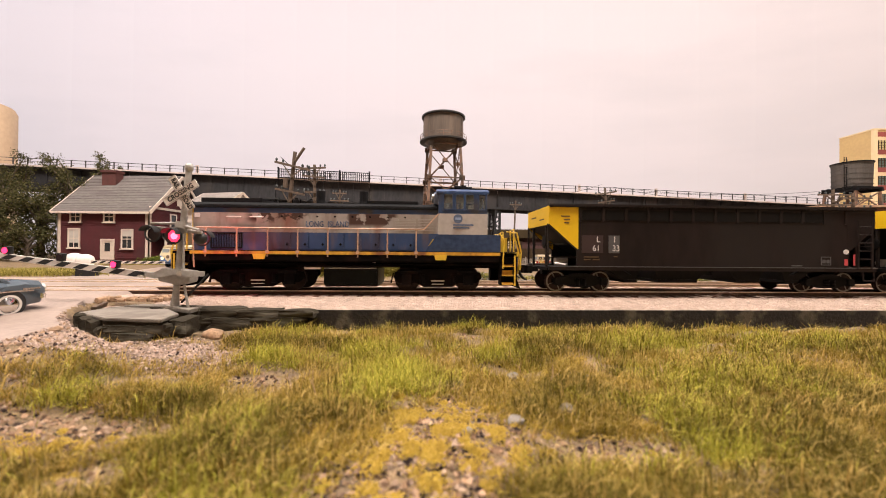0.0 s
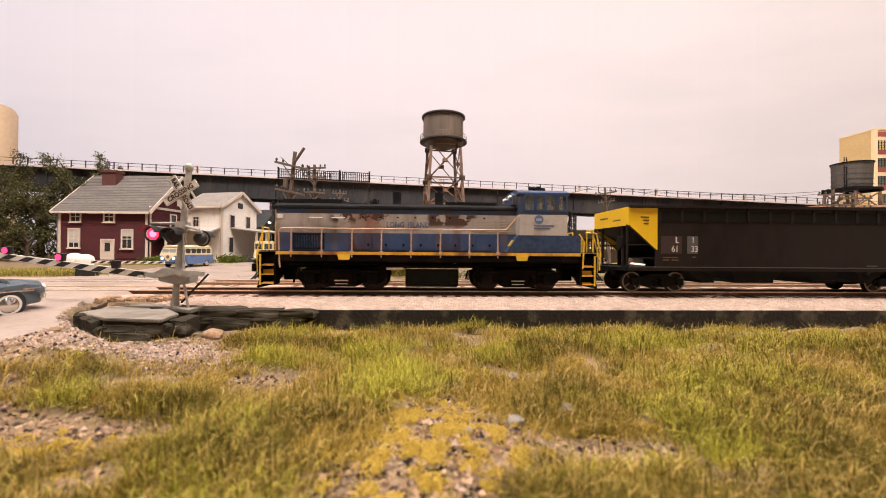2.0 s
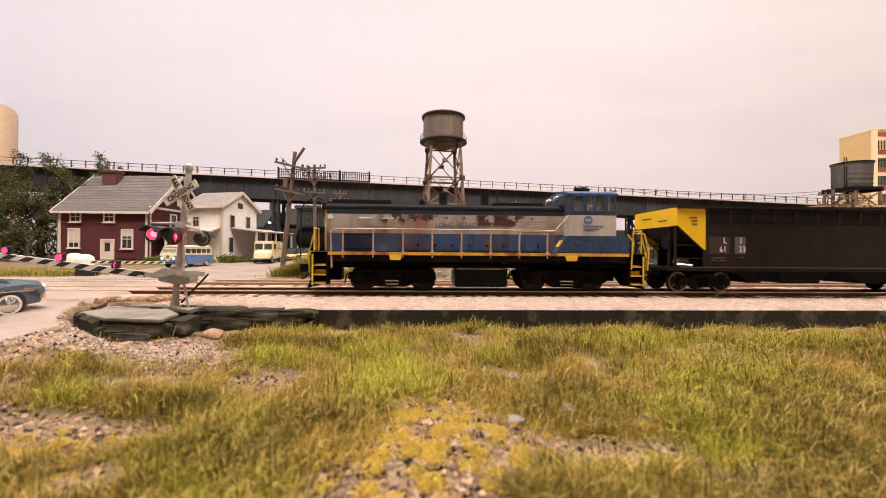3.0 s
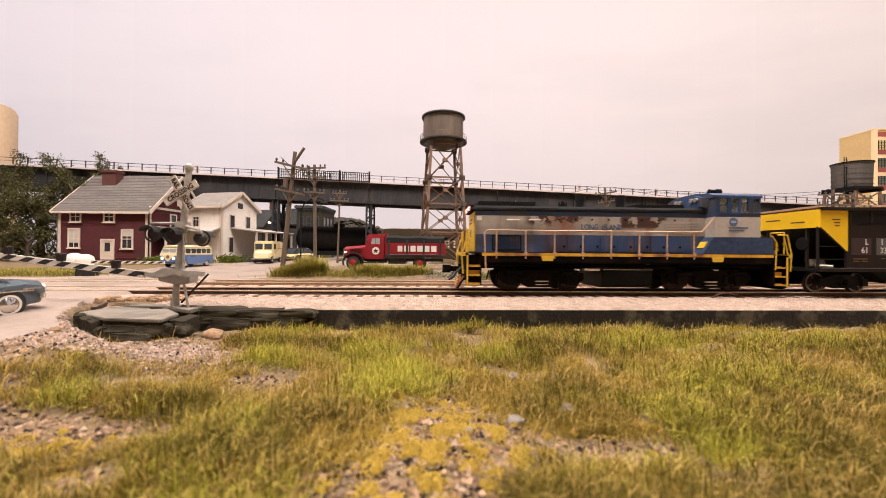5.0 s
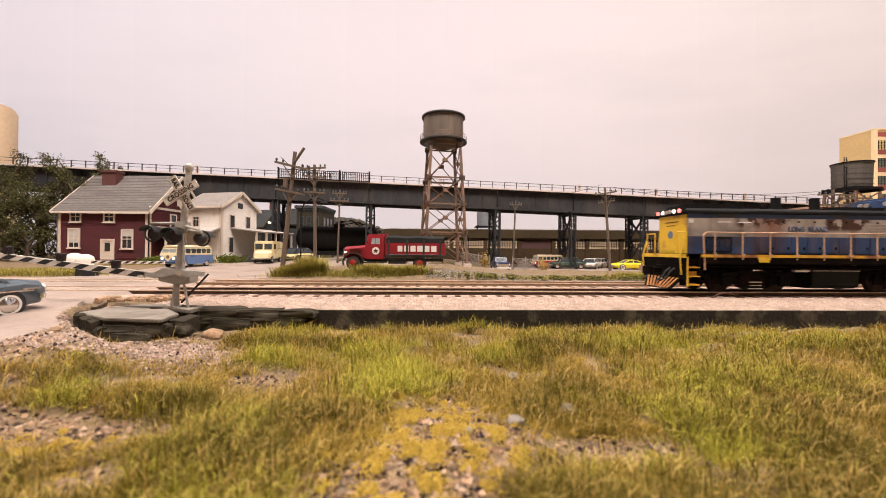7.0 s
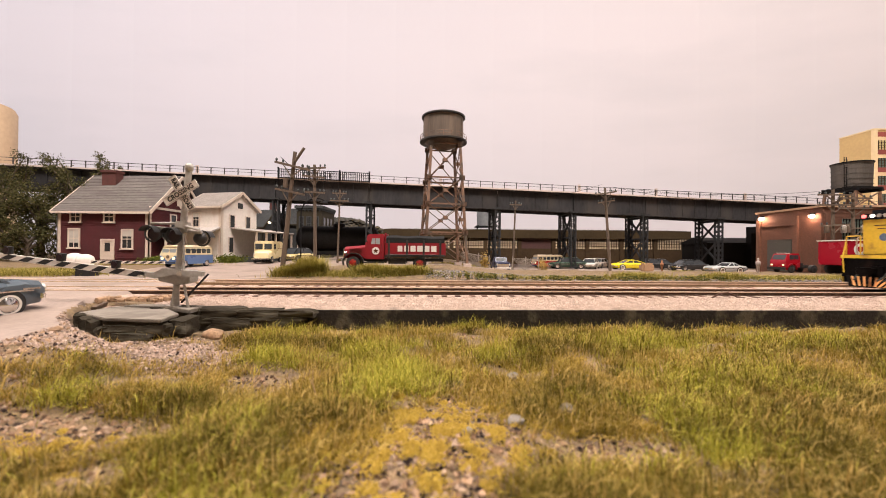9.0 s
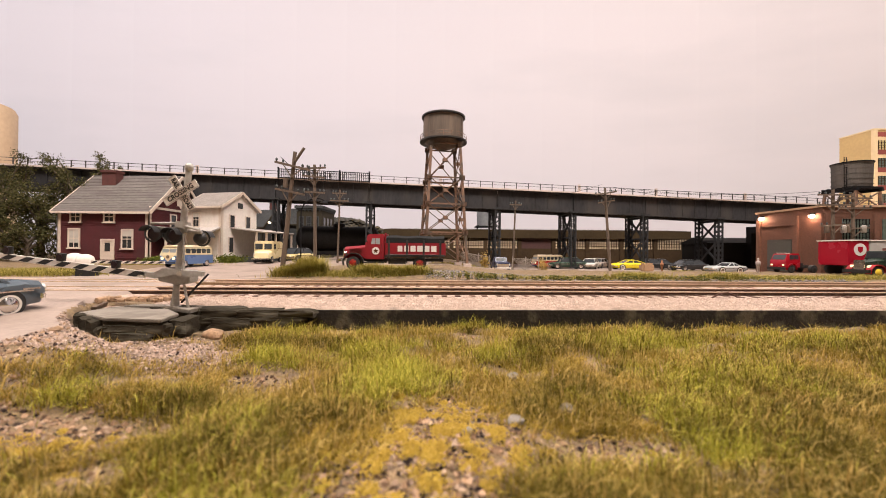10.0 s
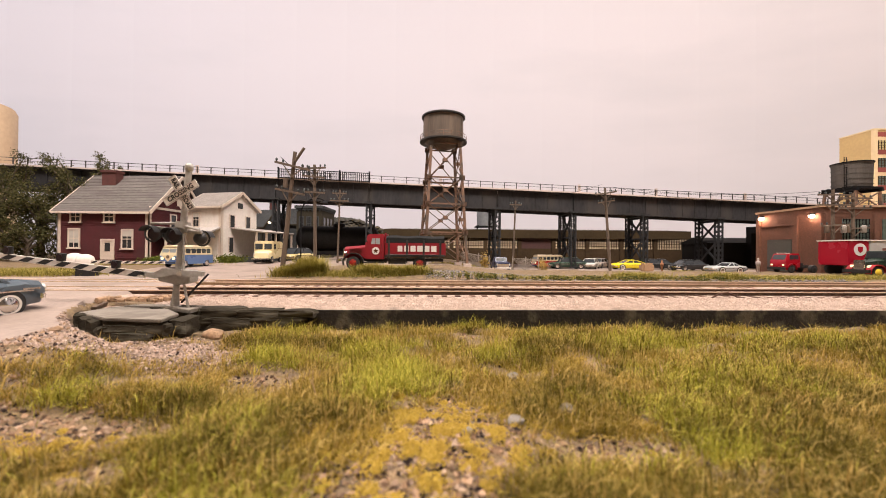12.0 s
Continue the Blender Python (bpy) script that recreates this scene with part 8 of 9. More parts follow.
part("roof_edge", Shape().box(-1.6, 5.5, -1.2, 1.35, 2.75, 2.85), M_WHITEPAINT, tr)
em = part("emblem", Shape().rod((-0.6, -1.14, 2.05), (-0.6, -1.17, 2.05), 0.5, 26), M_LETTERWHITE, tr, "round white emblem with a red shield")
part("shield", Shape().slab([(-0.8, 2.28), (-0.8, 1.95), (-0.6, 1.78), (-0.4, 1.95), (-0.4, 2.28)], -1.185, -1.17), paint("trailer_red", (0.32, 0.008, 0.022)), em)
part("shield", Shape().slab([(1.2, 2.2), (1.2, 2.0), (1.35, 1.85), (1.5, 2.0), (1.5, 2.2)], -1.165, -1.15), paint("shield_brown", (0.15, 0.05, 0.04)), tr)
for side in (-1, 1):
    for x in (-0.9, -0.2, 4.6):
        road_wheel(tr, x, side * 1.05, 0.42, M_BLACKPAINT, side, w=0.3)
part("landing_leg", Shape().box(0.6, 0.75, -0.9, -0.75, 0, 0.8), M_BLACKPAINT, tr)

pk = thing("pickup_truck", place(6.85, 45.0, land(6.85, 45.0), 92), "dark blue pickup facing the tracks with a chrome grille", "pickup")
part("cab", Shape().loft([[(x, -0.85, 0.5), (x, 0.85, 0.5), (x, 0.85, 1.1), (x, 0.7, z), (x, -0.7, z), (x, -0.85, 1.1)] for x, z in ((-2.1, 1.1), (-1.0, 1.2), (-0.7, 1.65), (0.3, 1.7), (0.5, 1.2), (2.2, 1.1))]), paint("navy", (0.03, 0.04, 0.09)), pk, smooth=30)
part("grille", Shape().box(-2.22, -2.08, -0.7, 0.7, 0.55, 0.95), M_CHROME, pk, bevel=0.03)
part("windscreen", Shape().box(-0.95, -0.85, -0.6, 0.6, 1.22, 1.6), M_PALEGLASS, pk)
part("bumper", Shape().box(-2.35, -2.22, -0.9, 0.9, 0.4, 0.55), M_WHITEPAINT, pk)
for side in (-1, 1):
    part("headlight", Shape().rod((-2.2, side * 0.68, 0.85), (-2.05, side * 0.68, 0.85), 0.12, 12), M_WHITEWALL, pk)
    for x in (-1.4, 1.4):
        road_wheel(pk, x, side * 0.88, 0.36, M_CHROME, side)


# figurines stay one plain shape each
def figurine(x, y, label, colour):
    s = Shape().lathe([(0.10, 0.0), (0.14, 0.1), (0.16, 0.8), (0.24, 0.9), (0.26, 1.3), (0.12, 1.45), (0.09, 1.5), (0.12, 1.6), (0.11, 1.72), (0.03, 1.78)], 12)
    tagged(part("figurine", s, colour, at=place(x, y, land(x, y)) @ Matrix.Scale(0.76, 4), smooth=50), label, "figurine", "figurines")


figurine(28.9, 34.2, "small pale painted model figurine by the works", surface("figurine_grey", (0.35, 0.30, 0.27), 0.7, 0, 0.4, 2.0, 0))
figurine(27.0, 46.0, "small orange-brown painted model figurine near the pole", surface("figurine_brown", (0.30, 0.13, 0.06), 0.7, 0, 0.4, 2.0, 0))

crate = thing("hay_bale", place(24.3, 44.5, land(24, 44.5), 5), "rounded tan bale beside the street", "bale")
part("bale", Shape().box(-0.75, 0.75, -0.5, 0.5, 0, 1.05), surface("tan_bale", (0.34, 0.21, 0.12), 0.9, 0, 0.2, 1, 0.4), crate, bevel=0.2, smooth=50)

M_WIRE = surface("pale_fence_wire", (0.34, 0.30, 0.26), 0.6, 0.3, 0.2, 1, 0)


def chain_fence(xa, xb, y, n):
    F = thing("chain_fence", place(0, 0, 0), "pale wire fence with thin leaning posts", "fence")
    for i in range(n + 1):
        x = xa + (xb - xa) * i / n
        part("post", Shape().rod((x, y, land(x, y) - 0.1), (x + 0.05, y, land(x, y) + 1.75), 0.05, 6), M_WIRE, F)
    mesh_ = Shape()
    k = int((xb - xa) * 11)
    for i in range(k):
        x = xa + (xb - xa) * i / k
        for d in (-1, 1):
            xe = min(max(x + d * 1.4, xa), xb)
            mesh_.bar((x, y, land(x, y) + 0.1 + (1.4 - abs(xe - x))), (xe, y, land(xe, y) + 1.5), 0.02)
    mesh_.rod((xa, y, land(xa, y) + 1.5), (xb, y, land(xb, y) + 1.5), 0.03, 6)
    tagged(part("wire_mesh", mesh_, M_WIRE, F), kind="stuff")


chain_fence(1.6, 5.3, 43.0, 3)
chain_fence(8.0, 11.0, 43.0, 2)
bench = thing("garden_bench", place(-43.2, 35.5, land(-43.2, 35.5), 5), "pale wooden bench by the trees", "bench")
part("seat", Shape().box(-0.7, 0.7, -0.2, 0.2, 0.42, 0.47), M_WHITEPAINT, bench)
part("back", Shape().box(-0.7, 0.7, 0.16, 0.2, 0.75, 0.85).box(-0.7, 0.7, 0.16, 0.2, 0.58, 0.66), M_WHITEPAINT, bench)
for x in (-0.6, 0.6):
    part("leg", Shape().box(x - 0.04, x + 0.04, -0.2, 0.2, 0, 0.42), M_WHITEPAINT, bench)

M_TWIG = surface("dry_tan_twig", (0.42, 0.28, 0.15), 0.85, 0, 0.2, 2.0, 0.2)
for i, (x, y, h, lean) in enumerate(((2.0, 7.1, 0.42, 22), (1.7, 8.0, 0.3, -30), (4.8, 8.0, 0.4, 55), (3.9, 6.3, 0.35, -60), (-2.2, 6.6, 0.5, 15), (0.9, 9.2, 0.3, 60), (-3.6, 7.0, 0.35, -40))):
    tw = thing("dry_twig", place(x, y, land(x, y) + 0.02, i * 40, 0, lean), "bent dry tan twig standing in the grass", "twig", "dry twigs")
    part("stem", Shape().rod((0, 0, -0.05), (0.02, 0.01, h * 0.55), 0.014, 6, 0.012).rod((0.02, 0.01, h * 0.55), (-0.05, 0.03, h), 0.012, 6, 0.006).rod((0.02, 0.01, h * 0.5), (0.1, -0.02, h * 0.8), 0.008, 5, 0.004), M_TWIG, tw)


# ---- plants, loose ground cover ----
def leafy(name, colours, rough=0.8, glossy=0.15, through_=0.25):
    """Several greens picked piece by piece, some light passing through."""
    m = bpy.data.materials.new(name)
    m.use_nodes = True
    n, link = m.node_tree.nodes, m.node_tree.links.new
    b = n["Principled BSDF"]
    g = n.new("ShaderNodeNewGeometry")
    ramp = n.new("ShaderNodeValToRGB")
    e = ramp.color_ramp.elements
    while len(e) < len(colours):
        e.new(0.5)
    for i, c in enumerate(colours):
        e[i].position, e[i].color = i / (len(colours) - 1), (*c, 1)
    link(g.outputs["Random Per Island"], ramp.inputs[0])
    link(ramp.outputs[0], b.inputs["Base Color"])
    b.inputs["Roughness"].default_value = rough
    b.inputs["Specular IOR Level"].default_value = glossy
    if through_:
        tr_ = n.new("ShaderNodeBsdfTranslucent")
        link(ramp.outputs[0], tr_.inputs["Color"])
        mx = n.new("ShaderNodeMixShader")
        mx.inputs[0].default_value = through_
        link(b.outputs[0], mx.inputs[1])
        link(tr_.outputs[0], mx.inputs[2])
        link(mx.outputs[0], n["Material Output"].inputs["Surface"])
    return m


def stuff(name, verts, faces, material, label, category):
    me = bpy.data.meshes.new(name)
    me.from_pydata((np.asarray(verts) * U).tolist(), [], faces)
    me.materials.append(material)
    return tagged(new(name, me), label, category, kind="stuff")


def blades(name, spots, lengths, material, label, rs, lean=0.9, width=0.022):
    """Curved tapering blades at the spots (x, y, z)."""
    n = len(spots)
    p = np.asarray(spots, float)
    L = np.asarray(lengths, float)[:, None]
    a = rs.uniform(0, 2 * np.pi, n)
    out = np.stack([np.cos(a), np.sin(a), np.zeros(n)], 1)
    side = np.stack([-np.sin(a + 0.6), np.cos(a + 0.6), np.zeros(n)], 1)
    k = (np.abs(rs.normal(0, 0.55, n)) * lean + 0.08)[:, None]
    up = np.array([0, 0, 1.0])
    w = (rs.uniform(0.6, 1.3, n) * width)[:, None]
    mid = p + L * 0.55 * (up + out * 0.5 * k) / np.sqrt(1 + 0.25 * k**2)
    tip = p + L * (up * 0.95 + out * k * (0.9 + 0.5 * rs.rand(n, 1))) / np.sqrt(1 + k**2)
    v = np.stack([p - side * w / 2, p + side * w / 2, mid - side * w * 0.4, mid + side * w * 0.4, tip], 1).reshape(-1, 3)
    f = []
    for i in range(n):
        b = i * 5
        f.append((b, b + 1, b + 3, b + 2))
        f.append((b + 2, b + 3, b + 4))
    return stuff(name, v, f, material, label, "grass")


BARE = [(-7.6, 9.2, 2.6, 1.35), (-5.4, 5.3, 1.7, 0.75), (-3.9, 4.3, 0.7, 0.4), (0.15, 4.9, 1.05, 1.75), (2.2, 5.05, 1.1, 0.36), (-3.6, 7.6, 0.75, 0.38), (1.2, 8.5, 0.45, 0.35), (-0.4, 4.0, 1.2, 0.5), (0.7, 11.6, 0.6, 0.35), (9.6, 11.9, 0.9, 0.4)]


def bareness(x, y):
    b = 0.0
    for cx, cy, rx, ry in BARE:
        q = ((x - cx) / rx) ** 2 + ((y - cy) / ry) ** 2
        b = max(b, math.exp(-q**1.5 * 0.9))
    b = max(b, 0.95 - 0.55 * max(x - road_edge(y) - 0.6, 0) if y < 11 else 0)
    return b + 0.35 * noise.noise((x * 1.6, y * 1.6, 9.0))


M_GRASS_OLIVE = leafy("olive_static_grass", [(0.15, 0.105, 0.014), (0.24, 0.168, 0.022), (0.35, 0.24, 0.042), (0.20, 0.155, 0.022)])
M_GRASS_GREEN = leafy("fresh_static_grass", [(0.17, 0.165, 0.016), (0.30, 0.285, 0.028), (0.64, 0.56, 0.10), (0.22, 0.21, 0.022), (0.44, 0.38, 0.055)])
M_GRASS_STRAW = leafy("straw_static_grass", [(0.42, 0.27, 0.07), (0.50, 0.36, 0.12), (0.34, 0.24, 0.06)])
M_GRASS_DARK = leafy("dark_olive_grass", [(0.060, 0.046, 0.007), (0.11, 0.085, 0.012), (0.17, 0.125, 0.02), (0.085, 0.068, 0.010), (0.26, 0.20, 0.04)])
M_FLOCK = leafy("yellow_foam_flock", [(0.44, 0.30, 0.05), (0.54, 0.385, 0.085), (0.38, 0.265, 0.04), (0.50, 0.36, 0.09)], 0.95, 0.0, 0.0)
M_GRAVEL = leafy("mixed_gravel", [(0.028, 0.016, 0.012), (0.24, 0.145, 0.085), (0.42, 0.28, 0.18), (0.035, 0.02, 0.016), (0.02, 0.013, 0.011), (0.44, 0.32, 0.23), (0.17, 0.105, 0.065), (0.30, 0.19, 0.11)], 0.9, 0.2, 0.0)
M_PALEGRAVEL = leafy("pale_pinkish_gravel", [(0.34, 0.25, 0.20), (0.44, 0.33, 0.27), (0.22, 0.16, 0.13), (0.38, 0.28, 0.22), (0.12, 0.09, 0.075), (0.50, 0.39, 0.32)], 0.95, 0.1, 0.0)
M_GRIT = leafy("pinkish_grit", [(0.40, 0.30, 0.24), (0.48, 0.365, 0.295), (0.34, 0.255, 0.21), (0.46, 0.35, 0.29), (0.42, 0.32, 0.265), (0.30, 0.225, 0.185)], 0.95, 0.1, 0.0)
M_GREYGRAVEL = leafy("grey_gravel", [(0.14, 0.12, 0.105), (0.21, 0.18, 0.16), (0.27, 0.24, 0.215), (0.09, 0.077, 0.068)], 0.9, 0.2, 0.0)


def open_field(x, y):
    """Whether grass may stand there: short of the bed's edge and clear of the street and the footing."""
    return y - x * TILT < 12.93 and x > road_edge(y) + 0.5 and not (10.7 < y and x < -6.4)


def field():
    rs = np.random.RandomState(4)
    # a matted under-layer
    mat, mat_l, under, under_l, n = [], [], [], [], 0
    straw, straw_l = [], []
    for _ in range(340000):
        y = 3.3 + 9.75 * rs.rand() ** 0.9
        x = (rs.rand() * 2 - 1) * 1.28 * y
        if not open_field(x, y):
            continue
        b = bareness(x, y)
        thin = noise.noise((x * 0.7 + 3, y * 1.0, 14.0)) + 0.5 * noise.noise((x * 2.4, y * 2.4, 15.0))
        p = rs.rand()
        hump = mounds(BROWN, x, y)
        if p < (b * 1.7 - 0.1) * (1 - 0.7 * hump) or p < 0.26 - 1.5 * thin - 0.6 * hump:
            continue
        if rs.rand() < 0.10:
            straw.append((x, y, land(x, y) - 0.02))
            straw_l.append(rs.uniform(0.15, 0.5))
        elif rs.rand() < hump * 1.5 - 0.2:
            under.append((x, y, land(x, y) - 0.03))
            under_l.append(rs.uniform(0.10, 0.30) + 0.10 * hump)
        else:
            mat.append((x, y, land(x, y) - 0.03))
            mat_l.append(rs.uniform(0.10, 0.26) + 0.12 * max(thin, 0) + 0.16 * hump)
        n += 1
        if n >= 150000:
            break
    blades("olive_grass", mat, mat_l, M_GRASS_OLIVE, "short matted olive and brown model grass fibres", rs, 4.4, 0.013)
    blades("brown_moss", under, under_l, M_GRASS_DARK, "dense matted brown-olive humps of model grass", rs, 4.6, 0.012)
    blades("straw_grass", straw, straw_l, M_GRASS_STRAW, "dry straw-coloured grass fibres among the green", rs, 2.6, 0.018)
    # long tufts that fan out from their own roots
    tall, tall_l, dark, dark_l = [], [], [], []
    made = 0
    for _ in range(16000):
        y = 3.4 + 9.5 * rs.rand() ** 0.9
        x = (rs.rand() * 2 - 1) * 1.28 * y
        if not open_field(x, y) or bareness(x, y) > 0.25 + 0.4 * mounds(BROWN, x, y):
            continue
        lush, hump = mounds(LUSH, x, y), mounds(BROWN, x, y)
        patch = 0.35 * lush - 0.04 + noise.noise((x * 0.5 + 5, y * 0.6, 2.0)) + 0.45 * noise.noise((x * 1.7, y * 1.7, 8.0))
        if rs.rand() > 0.32 + 1.7 * patch:
            continue
        bright = rs.rand() < 0.30 + 0.7 * lush - 0.35 * hump + 0.8 * noise.noise((x * 0.6, y * 0.7, 31.0))
        k = rs.randint(10, 26)
        r = rs.uniform(0.05, 0.2)
        L = rs.uniform(0.22, 0.52) + 0.22 * lush * rs.rand()
        for q in range(k):
            px_, py_ = x + rs.normal(0, r), y + rs.normal(0, r)
            if not open_field(px_, py_):
                continue
            (tall if bright else dark).append((px_, py_, land(px_, py_) - 0.02))
            (tall_l if bright else dark_l).append(L * rs.uniform(0.55, 1.25))
        made += 1
        if made > 3600:
            break
    blades("green_grass", tall, tall_l, M_GRASS_GREEN, "fresh yellow-green tufts of long model grass fibres", rs, 4.2, 0.014)
    blades("brown_grass", dark, dark_l, M_GRASS_DARK, "long olive-brown tufts of model grass fibres", rs, 4.8, 0.013)


field()


def bits(name, spots, sizes, material, label, category, rs, flat=0.8):
    """Small eight-sided lumps."""
    p = np.asarray(spots)
    r = np.asarray(sizes)[:, None]
    n = len(p)
    dirs = np.array([(1, 0, 0), (0, 1, 0), (-1, 0, 0), (0, -1, 0), (0, 0, 1), (0, 0, -1)], float)
    v = np.empty((n, 6, 3))
    a = rs.uniform(0, 6.28, n)
    for i in range(6):
        d = np.repeat(dirs[i][None], n, 0)
        d = np.stack([d[:, 0] * np.cos(a) - d[:, 1] * np.sin(a), d[:, 0] * np.sin(a) + d[:, 1] * np.cos(a), d[:, 2] * flat], 1)
        v[:, i] = p + d * r * rs.uniform(0.65, 1.35, (n, 1)) + rs.normal(0, 0.15, (n, 3)) * r
    f = []
    base = [(0, 1, 4), (1, 2, 4), (2, 3, 4), (3, 0, 4), (1, 0, 5), (2, 1, 5), (3, 2, 5), (0, 3, 5)]
    for i in range(n):
        f += [(i * 6 + a_, i * 6 + b_, i * 6 + c_) for a_, b_, c_ in base]
    return stuff(name, v.reshape(-1, 3), f, material, label, category)


def loose_cover():
    rs = np.random.RandomState(8)
    sp, sz = [], []
    for _ in range(90000):
        y = 3.3 + 9.4 * rs.rand() ** 1.2
        x = (rs.rand() * 2 - 1) * 1.28 * y
        if y - x * TILT > 12.9 or x < road_edge(y) + 0.1:
            continue
        if rs.rand() < bareness(x, y) * 0.9:
            r = 0.008 + 0.05 * rs.rand() ** 4
            sp.append((x, y, land(x, y) + r * 0.3))
            sz.append(r)
        if len(sp) > 22000:
            break
    pale, pale_r = [], []
    for _ in range(16000):
        x, y = rs.uniform(-11, -4.6), rs.uniform(7.8, 11.2)
        if x < road_edge(y) + 0.05 or rs.rand() > bareness(x, y) * 1.1:
            continue
        r = 0.012 + 0.045 * rs.rand() ** 3
        pale.append((x, y, land(x, y) + r * 0.3))
        pale_r.append(r)
    bits("pale_gravel", pale, pale_r, M_PALEGRAVEL, "pale pinkish gravel between the street and the grass", "gravel", rs)
    bits("field_gravel", sp, sz, M_GRAVEL, "mixed brown and pinkish gravel on bare earth", "gravel", rs)
    sp, sz = [], []
    for _ in range(1500):
        if _ < 880:
            x, y = rs.normal(0.05, 0.62), 4.75 + rs.normal(0, 0.75)
        elif _ < 1110:
            x, y = rs.normal(-4.9, 0.9), 4.8 + rs.normal(0, 0.35)
        elif _ < 1330:
            x, y = rs.normal(-1.3, 0.9), 5.0 + rs.normal(0, 0.6)
        else:
            x, y = rs.normal(2.5, 2.0), 7.0 + rs.normal(0, 2.0)
        if y < 3.4 or y > 12.5 or noise.noise((x * 4.5, y * 4.5, 11)) < 0.17:
            continue
        c = 0.025 + 0.05 * rs.rand() ** 1.3
        z = land(x, y)
        for k in range(130):
            sp.append((x + rs.normal(0, c), y + rs.normal(0, c), z + abs(rs.normal(0, c * 0.7))))
            sz.append(0.006 + 0.009 * rs.rand())
    bits("yellow_flock", sp, sz, M_FLOCK, "clumps of mustard yellow foam flock", "ground cover", rs, 1.0)
    sp, sz = [], []
    for _ in range(21000):
        x = rs.uniform(-1, 27)
        v = rs.uniform(7.3, 9.8) if rs.rand() < 0.92 else rs.uniform(6.2, 7.3)
        y = 16.05 + v + x * TILT
        r = 0.025 + 0.06 * rs.rand() ** 2
        sp.append((x, y, land(x, y) + r * 0.4))
        sz.append(r)
    bits("bank_gravel", sp, sz, M_GREYGRAVEL, "grey gravel bank beside the street", "gravel", rs)
    prof_y, prof_z = [-3.06, -2.95, -2.3, -1.6, -1.18, 1.3, 1.9, 2.6, 5.2, 5.9], [-0.42, -0.36, -0.33, -0.225, -0.172, -0.168, -0.20, -0.168, -0.168, -0.34]
    sp, sz = [], []
    c, d = math.cos(radians(2.4)), math.sin(radians(2.4))
    for _ in range(42000):
        x = rs.uniform(-12.4, 32)
        y = rs.uniform(-3.05, -1.2) if rs.rand() < 0.7 else rs.uniform(-1.2, 5.9)
        r = 0.010 + 0.020 * rs.rand() ** 2
        if abs(abs(y) - 0.717) < 0.12 or abs(abs(y - 3.9) - 0.717) < 0.12:
            continue
        sp.append((x * c - y * d, 16.05 + x * d + y * c, float(np.interp(y, prof_y, prof_z)) + r * 0.2))
        sz.append(r)
    bits("ballast_grit", sp, sz, M_GRIT, "fine pinkish ballast stones along the tracks", "ballast", rs)


loose_cover()


def rear_grass():
    rs = np.random.RandomState(12)
    sp, L = [], []
    # tuft by the tall pole, the verge before the truck, the long verge along the tracks, the lawn by the house
    runs = [(-8.3, 23.7, 0.75, 0.4, 4200, 1.25), (-9.3, 23.5, 1.1, 0.45, 3600, 0.75), (-6.0, 23.4, 3.2, 0.7, 2600, 0.38), (-4.4, 23.7, 1.2, 0.4, 3400, 0.78), (-2.2, 23.7, 1.2, 0.4, 3000, 0.70), (12.4, 23.7, 1.6, 0.5, 2600, 0.55), (18.6, 23.9, 1.4, 0.5, 2000, 0.55), (9, 23.6, 9, 0.7, 4000, 0.24), (22, 24.0, 7, 0.8, 4500, 0.38), (31.5, 25.0, 3.5, 1.2, 2200, 0.4), (-27.0, 24.8, 4.5, 2.0, 8000, 0.45), (-30, 36.5, 6, 1.2, 4000, 0.35), (4, 41.5, 4, 0.8, 1500, 0.4), (28, 42, 2.5, 0.6, 1200, 0.4)]
    for cx, cy, rx, ry, n, h in runs:
        x = cx + rs.normal(0, 0.5, n) * rx
        y = cy + x * TILT * 0.8 * (cx > -12) + rs.normal(0, 0.5, n) * ry
        for a, b in zip(x, y):
            if b - a * TILT - 16.05 < 5.9:
                continue
            sp.append((a, b, land(a, b)))
            L.append(h * rs.uniform(0.5, 1.15))
    half = len(sp)
    blades("verge_grass", sp, L, leafy("verge_green", [(0.15, 0.135, 0.026), (0.29, 0.25, 0.05), (0.46, 0.37, 0.11), (0.21, 0.19, 0.035)]), "yellow-green grass verge beyond the tracks", rs, 2.2, 0.032)
    sp, sz = [], []
    for _ in range(8000):
        x = rs.uniform(0.5, 19) if rs.rand() < 0.75 else rs.uniform(-9, 24)
        if noise.noise((x * 0.9, 0, 21)) + 0.5 * noise.noise((x * 3.0, 0, 5)) < -0.02:
            continue
        y = 16.05 + x * TILT + rs.normal(7.0, 0.45)
        sp.append((x, y, land(x, y) + rs.uniform(0.0, 0.22)))
        sz.append(rs.uniform(0.025, 0.075))
    bits("verge_creeper", sp, sz, leafy("creeper_green", [(0.04, 0.055, 0.012), (0.09, 0.10, 0.02), (0.20, 0.16, 0.04), (0.06, 0.07, 0.015), (0.30, 0.22, 0.06)]), "low leafy creeper along the track verge", "shrub", rs, 0.5)


rear_grass()

M_BARK = surface("grey_brown_bark", (0.10, 0.075, 0.055), 0.9, 0, 0.3, 1.0, 0.5)
M_LEAF = leafy("dark_tree_leaves", [(0.022, 0.024, 0.009), (0.06, 0.06, 0.022), (0.12, 0.11, 0.042), (0.035, 0.036, 0.014), (0.22, 0.185, 0.08)])
M_BUSH = leafy("shrub_leaves", [(0.05, 0.07, 0.012), (0.10, 0.12, 0.02), (0.17, 0.17, 0.03)])


